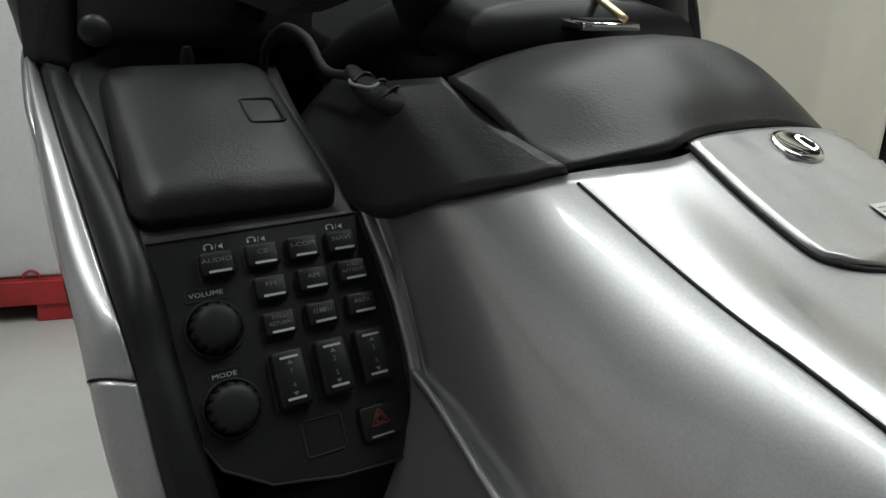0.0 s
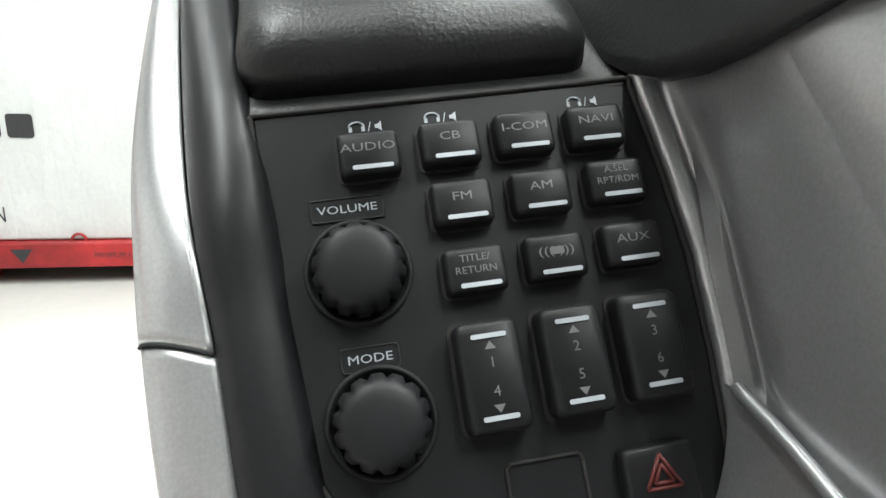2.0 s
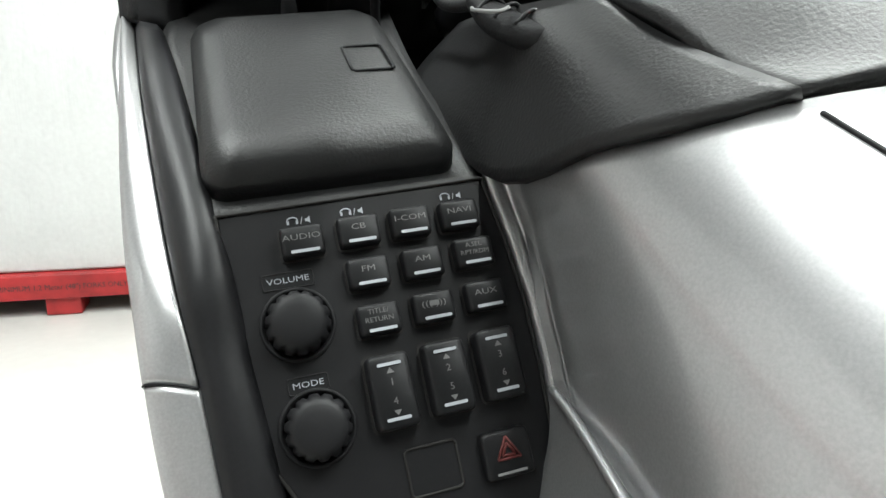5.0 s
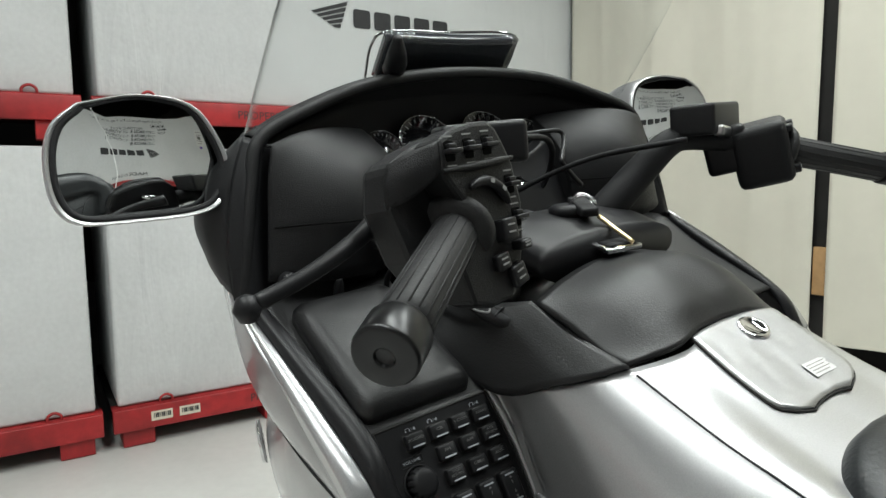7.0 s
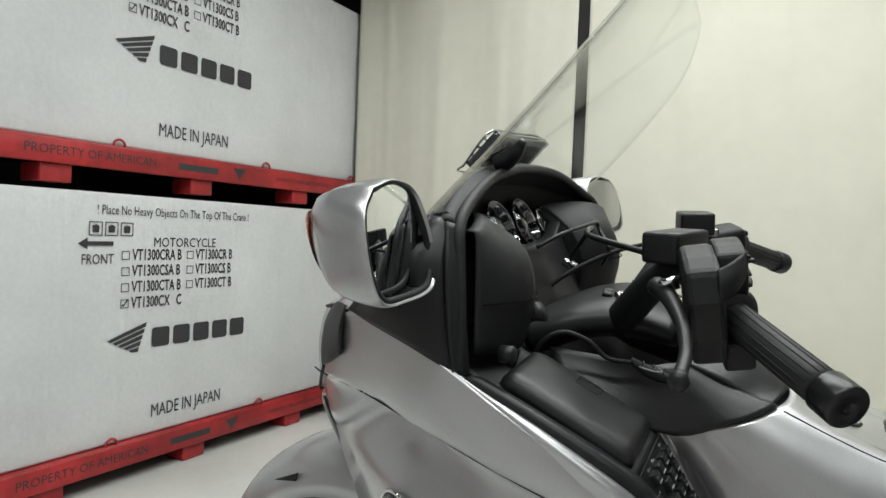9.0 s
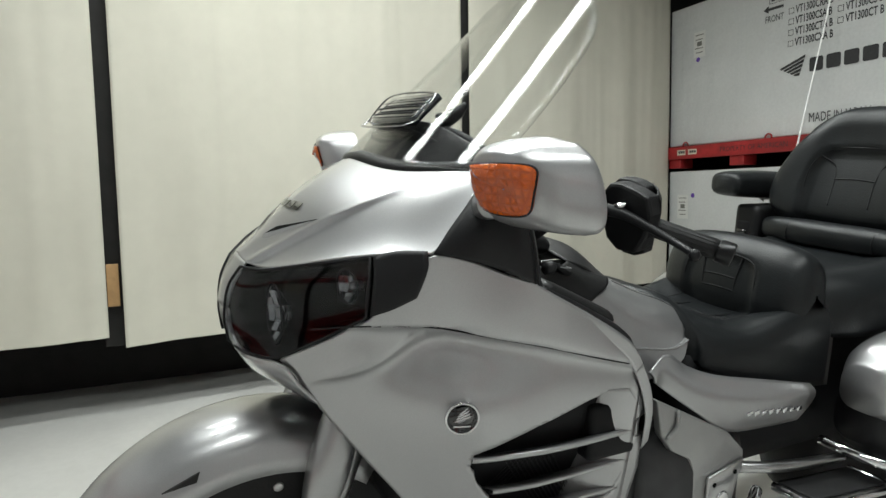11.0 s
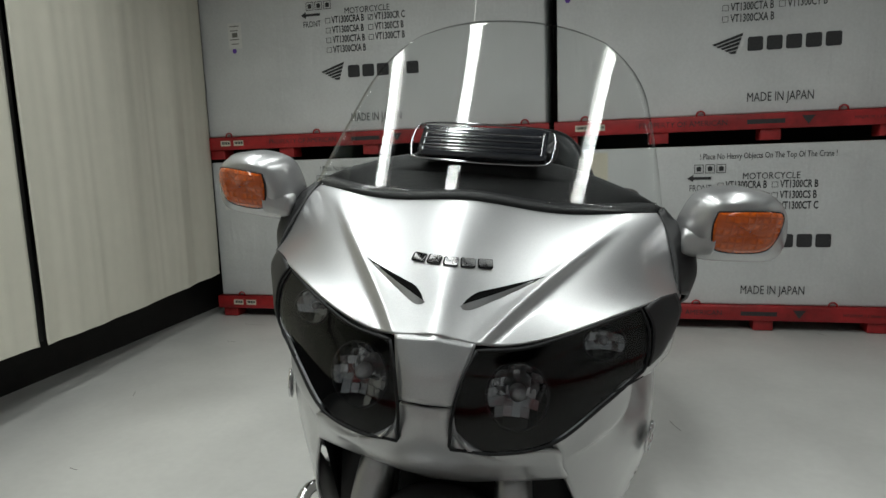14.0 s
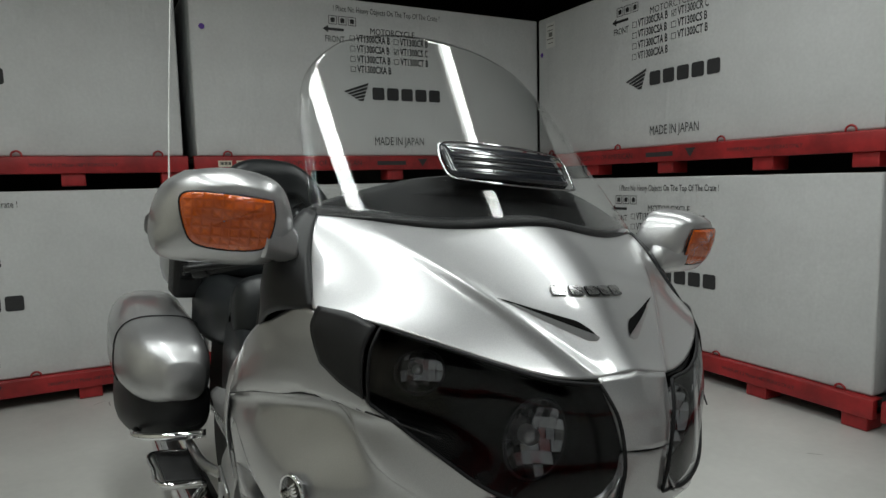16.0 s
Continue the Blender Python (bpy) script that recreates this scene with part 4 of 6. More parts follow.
    # black stay between mirror and cowl
    rows = [[(-0.287, 1.050, 1.050), (-0.293, 1.04, 1.055), (-0.298, 1.028, 1.054), (-0.300, 1.018, 1.045)],
            [(-0.303, 1.088, 1.008), (-0.335, 1.065, 1.012), (-0.338, 1.035, 1.008), (-0.325, 1.010, 1.0)],
            [(-0.313, 1.122, 0.972), (-0.348, 1.085, 0.968), (-0.352, 1.04, 0.955), (-0.338, 1.002, 0.945)],
            [(-0.319, 1.148, 0.940), (-0.340, 1.095, 0.928), (-0.347, 1.045, 0.912), (-0.342, 0.992, 0.886)]]
    part("mirror_stay", grid_bm(sheet(rows, 18, 18), f), SATIN, bike, "matte black mirror stay", thick=0.006)

# ---- cockpit ----
# dash hood over the gauges
hood = [
    [(-0.300, 1.035, 1.05), (-0.24, 1.06, 1.08), (-0.13, 1.085, 1.115), (0, 1.095, 1.128), (0.13, 1.085, 1.115), (0.24, 1.06, 1.08), (0.300, 1.035, 1.05)],
    [(-0.296, 1.02, 1.053), (-0.235, 1.035, 1.083), (-0.13, 1.05, 1.118), (0, 1.055, 1.131), (0.13, 1.05, 1.118), (0.235, 1.035, 1.083), (0.296, 1.02, 1.053)],
    [(-0.290, 1.01, 1.045), (-0.228, 1.02, 1.075), (-0.13, 1.03, 1.108), (0, 1.035, 1.12), (0.13, 1.03, 1.108), (0.228, 1.02, 1.075), (0.290, 1.01, 1.045)],
]
hood = [[(x, y, z - 0.012 * (1 - (x / 0.3) ** 2)) for x, y, z in r] for r in hood]
hood[0] = [(x, y - 0.028 * (1 - (abs(x) / 0.3) ** 2) - 0.005, z) for x, y, z in hood[0]]
apron = [[(x, y + 0.078 * (1 - (abs(x) / 0.3) ** 2) - 0.004, z - 0.088 * (1 - (abs(x) / 0.3) ** 2) - 0.010) for x, y, z in hood[0]], [(x * (1 - 0.0), y + 0.05 * (1 - (abs(x) / 0.3) ** 2) - 0.004, z - 0.055 * (1 - (abs(x) / 0.3) ** 2) - 0.006) for x, y, z in hood[0]]]
part("dash_hood", grid_bm(sheet(apron + hood, 40, 14)), BLACK, bike, "black dash hood", thick=0.004)
part("dash_panel", grid_bm(sheet([
    [(-0.29, 1.02, 1.04), (-0.14, 1.07, 1.09), (0, 1.08, 1.11), (0.14, 1.07, 1.09), (0.29, 1.02, 1.04)],
    [(-0.30, 1.03, 0.97), (-0.14, 1.08, 0.98), (0, 1.09, 0.99), (0.14, 1.08, 0.98), (0.30, 1.03, 0.97)],
    [(-0.32, 1.03, 0.86), (-0.15, 1.08, 0.86), (0, 1.09, 0.86), (0.15, 1.08, 0.86), (0.32, 1.03, 0.86)]], 24, 16)), MATTE, bike, thick=0.004)
for f in (1, -1):
    rows = [[(-0.280, 0.986, 1.036), (-0.25, 0.992, 1.045), (-0.20, 1.018, 1.050), (-0.145, 1.052, 1.047)],
            [(-0.290, 0.980, 1.000), (-0.255, 0.966, 1.008), (-0.20, 0.962, 1.010), (-0.138, 1.000, 1.006)],
            [(-0.297, 0.978, 0.955), (-0.262, 0.954, 0.955), (-0.212, 0.944, 0.953), (-0.140, 0.982, 0.955)],
            [(-0.306, 0.976, 0.90), (-0.268, 0.960, 0.895), (-0.215, 0.958, 0.892), (-0.146, 0.988, 0.89)]]
    rows = [[(r[0][0] - 0.004, r[0][1] + 0.006, r[0][2])] + r + [(r[-1][0] + 0.006, r[-1][1] + 0.008, r[-1][2] - 0.002), (r[-1][0] + 0.010, r[-1][1] + 0.030, r[-1][2] - 0.004)] for r in rows]
    rows = [[(x, y + 0.016, z + 0.003) for x, y, z in rows[0]]] + rows
    part("speaker_cover", grid_bm(sheet(rows, 18, 18), f), BLACK, bike, "black speaker cover", thick=0.003)
    seamline = spline([(x, y - 0.0032, z) for x, y, z in rows[3][1:-1]], 24)
    part("cover_seam", flipped(pipe(seamline, 0.0011, 40, 6), f), HOLLOW, bike)
    # inner edge of the fairing, from the hood down to the console rail
    rows = [[(-0.300, 1.022, 1.048), (-0.322, 1.012, 1.0), (-0.336, 1.003, 0.945), (-0.340, 0.995, 0.886)],
            [(-0.288, 1.012, 1.042), (-0.306, 1.000, 0.995), (-0.320, 0.992, 0.94), (-0.328, 0.985, 0.880)],
            [(-0.272, 1.02, 1.035), (-0.288, 1.012, 0.985), (-0.300, 1.004, 0.93), (-0.310, 0.995, 0.872)]]
    part("inner_fairing", grid_bm(sheet(rows, 24, 10), f), SATIN, bike, "black inner fairing edge", thick=0.006)
part("hood_edge", pipe([(-0.333, 0.988, 0.884), (-0.322, 0.992, 0.94), (-0.306, 1.0, 1.0), (-0.288, 1.008, 1.045), (-0.228, 1.02, 1.073), (-0.13, 1.03, 1.101), (0, 1.035, 1.111), (0.13, 1.03, 1.101), (0.228, 1.02, 1.073), (0.288, 1.008, 1.045), (0.306, 1.0, 1.0), (0.322, 0.992, 0.94), (0.333, 0.988, 0.884)], 0.0075, 120, 10), BLACK, bike, "rounded black hood edge")

# surround below the dials
rows = []
for drop, back in ((0.0, 0.02), (0.001, 0.004), (0.004, -0.002), (0.02, -0.006), (0.06, -0.02), (0.13, -0.04)):
    rows.append([(x, y + back, z - drop) for x, y, z in ((-0.150, 1.030, 1.036), (-0.124, 1.026, 1.016), (-0.083, 1.020, 0.998), (-0.03, 1.015, 0.995), (0, 1.013, 0.995), (0.03, 1.015, 0.995), (0.083, 1.020, 0.998), (0.124, 1.026, 1.016), (0.150, 1.030, 1.036))])
part("meter_surround", grid_bm(sheet(rows, 44, 22)), SATIN, bike, "black surround below the dials", thick=0.003)

# gauges
for x, r, nm in ((-0.120, 0.028, 0), (-0.049, 0.043, 1), (0.049, 0.043, 1), (0.120, 0.028, 0)):
    m = frame_of((x, 1.056 if nm else 1.050, 1.022 if nm else 1.020), (1, 0, 0), (0, 0.42, 0.9))
    gg = part("gauge", lathe([(0.0005, 0.0), (r, 0.0), (r, -0.012)], 32, None, m), GLOSSBLACK, bike, "round dial with white marks")
    part("gauge_ring", lathe([(r, -0.006), (r, 0.002), (r * 1.015, 0.003), (r * 1.03, 0.002), (r * 1.03, -0.006)], 48, None, m), DARKCHROME, gg, "thin bright ring")
    tick = bmesh.new()
    for k in range(21):
        a = radians(225 - 13.5 * k)
        mm = m @ Matrix.Translation((0.86 * r * math.cos(a), 0.86 * r * math.sin(a), 0.0006)) @ Matrix.Rotation(a, 4, "Z")
        poly([(-r * 0.06, -0.0005), (r * 0.06, -0.0005), (r * 0.06, 0.0005), (-r * 0.06, 0.0005)], 0, mm, tick)
    part("dial_marks", tick, KEYPRINT, gg, smooth=False)
    a = radians(215)
    part("needle", pipe([tuple(m @ Vector((0, 0, 0.002))), tuple(m @ Vector((0.75 * r * math.cos(a), 0.75 * r * math.sin(a), 0.002)))], (0.0010, 0.0004), 4, 6), KEYPRINT, gg)

# tank shell, pad and lid
TANK = [
    [(-0, 0.672, 0.837), (-0.0375, 0.670, 0.836), (-0.0735, 0.664, 0.832), (-0.1255, 0.678, 0.828), (-0.1635, 0.727, 0.813), (-0.1685, 0.792, 0.794)],
    [(-0, 0.592, 0.791), (-0.0375, 0.59, 0.791), (-0.075, 0.588, 0.790), (-0.1255, 0.602, 0.7955), (-0.1720, 0.662, 0.766), (-0.1720, 0.767, 0.746)],
    [(-0, 0.532, 0.768), (-0.0375, 0.53, 0.768), (-0.0788, 0.528, 0.767), (-0.1285, 0.532, 0.769), (-0.1820, 0.602, 0.716), (-0.1765, 0.742, 0.691)],
    [(-0, 0.472, 0.748), (-0.0375, 0.47, 0.748), (-0.0788, 0.468, 0.745), (-0.1285, 0.467, 0.737), (-0.1955, 0.542, 0.656), (-0.2055, 0.732, 0.631)],
]
def right_half(g):
    """The other half of the tank: a little narrower and lower, as its cover sits."""
    h = (g * (-0.93, 1, 1))[:, :0:-1].copy()
    k = np.clip(h[..., 0] / 0.11, 0, 1.2) ** 2
    h[..., 1] += 0.010 * k
    h[..., 2] -= 0.010 * k
    return h


g = sheet(TANK, 44, 30)
part("tank_shell", grid_bm(np.concatenate([right_half(g), g], 1)), SILVER, bike, "silver tank cover", thick=0.004)
TG = g.copy()


def tank_at(x, y):
    """The height of the tank's skin at a place."""
    d = (TG[..., 0] + abs(x)) ** 2 + (TG[..., 1] - y) ** 2 + 1e-7
    k = np.argsort(d.ravel())[:4]
    w = 1 / d.ravel()[k]
    return float((TG[..., 2].ravel()[k] * w).sum() / w.sum())


seam = [(-0.1255, y, tank_at(0.1255, y) + 0.0004) for y in np.linspace(0.670, 0.47, 12)]
part("tank_seam", pipe(seam, 0.0009, 24, 6), MATTE, bike)
part("tank_seam", pipe([tuple(p) for p in right_half(np.array([[(0.0, 0.0, 0.0), p] for p in seam]))[:, 0]], 0.0009, 24, 6), MATTE, bike)
PAD = [
    [(-0, 0.792, 0.893), (-0.045, 0.792, 0.890), (-0.0935, 0.787, 0.881), (-0.1315, 0.777, 0.871)],
    [(-0, 0.732, 0.892), (-0.045, 0.73, 0.889), (-0.0935, 0.727, 0.873), (-0.1315, 0.737, 0.855)],
    [(-0, 0.694, 0.868), (-0.045, 0.691, 0.866), (-0.0885, 0.692, 0.854), (-0.1285, 0.707, 0.838)],
    [(-0, 0.674, 0.843), (-0.0375, 0.672, 0.842), (-0.075, 0.666, 0.838), (-0.1245, 0.681, 0.832)],
]
g = sheet(PAD, 22, 22)
part("tank_pad", grid_bm(np.concatenate([right_half(g), g], 1)), GRAINED, bike, "black soft tank pad", thick=0.006)
SHOULDER = [
    [(-0.1325, 0.782, 0.871), (-0.146, 0.80, 0.870), (-0.1555, 0.822, 0.869), (-0.1435, 0.892, 0.871), (-0.1335, 0.952, 0.871)],
    [(-0.1305, 0.732, 0.849), (-0.150, 0.748, 0.842), (-0.1625, 0.772, 0.834), (-0.1705, 0.842, 0.829), (-0.1755, 0.922, 0.841)],
    [(-0.1275, 0.676, 0.832), (-0.150, 0.695, 0.8245), (-0.1675, 0.724, 0.815), (-0.182, 0.786, 0.795), (-0.1855, 0.892, 0.821)],
]
sh = sheet(SHOULDER, 20, 14)
part("tank_shoulder", grid_bm(sh), GRAINED, bike, "black shoulder panel beside the tank", thick=0.005)
part("tank_shoulder", grid_bm(sh * (0.90, 1, 1) + (0, 0.013, -0.014), -1), GRAINED, bike, "black shoulder panel beside the tank", thick=0.005)
def lid_point(a, b):
    """a -1..1 across, b 0..1 towards the seat."""
    y = 0.673 - 0.0035 * a * a - 0.086 * b
    half = 0.060 - 0.006 * b + 0.006 * math.sin(math.pi * b * 0.8)
    if b > 0.8:
        half *= math.sqrt(max(0.0, 1 - 0.75 * ((b - 0.8) / 0.2) ** 2))
    x = a * half + 0.005
    return (x, y, tank_at(x, y) + 0.0045)


LG = np.array([[lid_point(a, b) for a in np.linspace(-1, 1, 25)] for b in np.linspace(0, 1, 22)])
LID = part("filler_lid", grid_bm(LG), SILVER, bike, "silver filler lid with a chrome badge", thick=0.005)
rim = np.concatenate([LG[:, 0][::-1], LG[0], LG[:, -1], LG[-1][::-1]]) + (0, 0, -0.0035)
part("lid_gap", pipe(rim, 0.0013, 140, 6), DARKGAP, LID)
lm = frame_of((0.015, 0.6555, tank_at(0.015, 0.6555) + 0.0050), (1, 0, 0), (0, 1, 0.55))
part("lid_badge", lathe([(0.0005, 0.0012), (0.011, 0.0012), (0.0125, 0.0024), (0.0155, 0.0024), (0.0175, 0)], 32, None, lm @ Matrix.Diagonal((1, 0.85, 1, 1))), CHROME, LID, "chrome oval badge")
lw = frame_of((0.029, 0.606, tank_at(0.029, 0.606) + 0.0052), (1, 0, -0.03), (0, 1, 0.52)) @ Matrix.Scale(0.72, 4)
sticker = part("sticker", poly(rounded(0.046, 0.021, 0.002), 0.0004, lw), STICKER, LID, "white caution sticker", smooth=False)
lb = bmesh.new()
for k in range(4):
    poly([(-0.020, 0.0055 - 0.0042 * k), (0.019 - 0.006 * (k % 2), 0.0055 - 0.0042 * k), (0.019 - 0.006 * (k % 2), 0.0064 - 0.0042 * k), (-0.020, 0.0064 - 0.0042 * k)], 0, lw @ Matrix.Translation((0, 0, 0.0009)), lb)
part("sticker_print", lb, GREYINK, sticker, smooth=False)

# ---- left console: rail, silver edge, pocket, audio panel ----
RAIL_IN = [(-0.319, 0.9675, 0.877), (-0.310, 0.8925, 0.841), (-0.3, 0.7985, 0.791), (-0.2955, 0.7685, 0.743), (-0.2905, 0.7405, 0.693), (-0.285, 0.7245, 0.646), (-0.274, 0.7145, 0.581)]
RAIL_OUT = [(-0.335, 0.9805, 0.881), (-0.329, 0.8925, 0.839), (-0.319, 0.7925, 0.779), (-0.3135, 0.7625, 0.738), (-0.310, 0.7385, 0.691), (-0.304, 0.7225, 0.646), (-0.292, 0.7125, 0.581)]
ri, ro = spline(RAIL_IN, 50), spline(RAIL_OUT, 50)
crown = np.array([(-0.002, -0.004, 0.007)])
for f in (1, -1):
    rl = np.stack([ri + (0.002, 0, -0.006), ri, ri * 0.9 + ro * 0.1 + crown * 0.45, ri * 0.3 + ro * 0.7 + crown * 0.55, ri * 0.14 + ro * 0.86 + crown * 0.25, ro + (0, 0, -0.001), ro + (-0.001, 0, -0.006)])
    part("console_rail", grid_bm(rl, f), SATIN, bike, "satin black console rail", thick=0.002)
    outer = spline([(-0.343, 0.9955, 0.887), (-0.3415, 0.8925, 0.829), (-0.338, 0.8185, 0.786), (-0.335, 0.7825, 0.755), (-0.333, 0.7575, 0.716), (-0.329, 0.7395, 0.681), (-0.321, 0.7245, 0.641), (-0.307, 0.7145, 0.581)], 85)
    outer = outer + np.linspace(1, 0, 85)[:, None] * np.array((0, 0, 0.004))
    inner = spline(RAIL_OUT, 85) + (-0.001, 0, -0.003)
    band = np.stack([inner, inner * 0.66 + outer * 0.34 + (-0.0004, -0.0008, 0.0014), inner * 0.33 + outer * 0.67 + (-0.0005, -0.0008, 0.0016), outer, outer + (-0.0005, 0.003, -0.004), outer + (0.001, 0.014, -0.015)])
    band = np.stack([spline(band[:, k], 16) for k in range(85)], 1)
    part("silver_edge", grid_bm(band[:, :43], f), SILVER, bike, "silver rolled edge of the fairing", thick=0.002)
    part("lower_edge", grid_bm(band[:, 42:] + (0.0004, 0.0004, -0.0002), f), SILVER, bike, "silver lower fairing edge", thick=0.002)
    part("edge_seam", flipped(pipe(band[:11, 42] + (0.0001, 0.0001, -0.0001), 0.0005, 20, 6), f), MATTE, bike)

# base under the pocket
BASE = [[(-0.307, 0.7985, 0.7915), (-0.241, 0.7985, 0.7915), (-0.18, 0.7975, 0.792)],
        [(-0.309, 0.8525, 0.815), (-0.241, 0.8525, 0.817), (-0.179, 0.8525, 0.817)],
        [(-0.315, 0.9125, 0.843), (-0.241, 0.9125, 0.847), (-0.177, 0.9225, 0.849)],
        [(-0.319, 0.9725, 0.877), (-0.241, 0.9825, 0.881), (-0.171, 0.9925, 0.883)],
        [(-0.296, 1.0225, 0.901), (-0.231, 1.0425, 0.901), (-0.161, 1.0525, 0.901)]]
both("console_base", lambda f: grid_bm(sheet(BASE, 20, 30), f), GRAINED, "black grained console", thick=0.004)

# pocket lid
PO = (-0.298, 0.8125, 0.797)
pm = frame_of(PO, (1, 0, 0), (0, 0.9, 0.43))
def lid_half(v):
    """Left and right edge of the lid at v along it."""
    return -0.006 + 0.002 * v, 0.109
rows = []
outline = rounded(1.0, 1.0, 0.09, 6)
for inset, h in ((0.0, 0.0), (0.0005, 0.010), (0.004, 0.0165), (0.010, 0.0205), (0.018, 0.022), (0.05, 0.0228)):
    row = []
    for a, b in outline:
        v = 0.078 + b * (0.164 - 2 * inset)
        fr = 0.02 * max(0, b) * (1 - 2 * abs(a - 0.08)) 
        l, r = lid_half(v)
        u = (l + r) / 2 + a * ((r - l) - 2 * inset)
        row.append(tuple(pm @ Vector((u, v + fr, h))))
    rows.append(row + row[:1])
bm = grid_bm(np.array(rows))
bmesh.ops.remove_doubles(bm, verts=bm.verts, dist=1e-6)
rim = [e for e in bm.edges if e.is_boundary]
bmesh.ops.holes_fill(bm, edges=rim, sides=0)
plid = part("pocket_lid", bm, GRAINED, bike, "black grained pocket lid")
ring = [tuple(pm @ Vector((0.084 + a, 0.080 + b, 0.0226))) for a, b in rounded(0.022, 0.030, 0.003) + rounded(0.022, 0.030, 0.003)[:1]]
part("lid_button", pipe(ring, 0.0009, 60, 6), MATTE, plid)
part("lid_latch", blob([(tuple(pm @ Vector((0.055, 0.168, 0.0))), 0.006, 0.006, (1, 0, 0), (0, 1, 0)), (tuple(pm @ Vector((0.055, 0.170, 0.018))), 0.005, 0.005, (1, 0, 0), (0, 1, 0)), (tuple(pm @ Vector((0.055, 0.170, 0.026))), 0.003, 0.003, (1, 0, 0), (0, 1, 0))], 12, 10), MATTE, bike)

# audio panel: u to the right, v down
AM = frame_of((-0.302, 0.7985, 0.793), (1, 0, 0), (0, 0.49, 0.872))
def on_panel(u, v, h=0.0):
    return AM @ Matrix.Translation((u, -v, h))
edge = [(0.002, 0.001), (0.1195, -0.001), (0.1235, 0.029), (0.126, 0.058), (0.1255, 0.088), (0.1235, 0.120), (0.1225, 0.134), (0.117, 0.140), (0.108, 0.142), (0.075, 0.1405), (0.040, 0.134), (0.018, 0.120), (0.0095, 0.103), (0.0055, 0.070), (0.0035, 0.035)]


def panel_side(v):
    """The right edge of the panel at v down it."""
    return float(np.interp(v, (-0.001, 0.029, 0.058, 0.088, 0.120, 0.134), (0.1195, 0.1235, 0.126, 0.1255, 0.1235, 0.1225)))


panel = part("audio_panel", poly([(u, -v) for u, v in edge[::-1]], 0.008, AM @ Matrix.Translation((0, 0, -0.008))), PANEL, bike, "black audio panel with push buttons and two knobs", smooth=False, bevel=0.0012)
fine = [(u0 + (u1 - u0) * q, v0 + (v1 - v0) * q) for (u0, v0), (u1, v1) in zip(edge, edge[1:] + edge[:1]) for q in (0, 0.1, 0.35, 0.65, 0.9)]
gap = [tuple(AM @ Vector((u, -v, 0.0002))) for u, v in fine + fine[:1]]
part("panel_gap", pipe(gap, 0.0009, 220, 6), DARKGAP, panel)


def key(w, h, d, r=0.0016):
    bm = bmesh.new()
    for k, (ins, z) in enumerate(((0, -0.002), (0, d * 0.7), (0.0005, d * 0.92), (0.0014, d))):
        pts = rounded(w - 2 * ins, h - 2 * ins, r, 3)
        ring = [bm.verts.new((x, y, z)) for x, y in pts]
        if k:
            for a in range(len(ring)):
                b = (a + 1) % len(ring)
                bm.faces.new((prev[a], prev[b], ring[b], ring[a]))
        prev = ring
    bm.faces.new(prev)
    return bm


def push_button(u, v, w, h, words, bar=True):
    b = key(w, h, 0.0065)
    bmesh.ops.transform(b, matrix=on_panel(u, v), verts=b.verts)
    ob = part("button", b, PANEL, panel, "black push button with grey lettering")
    part("bezel", poly(rounded(w + 0.0016, h + 0.0016, 0.002), 0.0004, on_panel(u, v, 0.0)), DARKGAP, ob, smooth=False)
    t = bmesh.new()
    n = len(words)
    for k, word in enumerate(words):
        lettering(word, 0.0035 if n == 1 else 0.0029, on_panel(u - 0.0002, v - 0.0014 + 0.0017 * (2 * k - n + 1), 0.0067), t, 1.42 if n == 1 else 1.1)
    if words[0][0] == "(":
        poly(rounded(0.0042, 0.0022, 0.0004), 0, on_panel(u, v - 0.0014, 0.0067), t)
    part("lettering", t, KEYPRINT, ob, smooth=False)
    if bar:
        part("lit_bar", poly(rounded(w * 0.66, 0.0013, 0.0005), 0.0003, on_panel(u + 0.0006, v + 0.0045, 0.0066)), BARPRINT, ob, "white bar", smooth=False)
    return ob


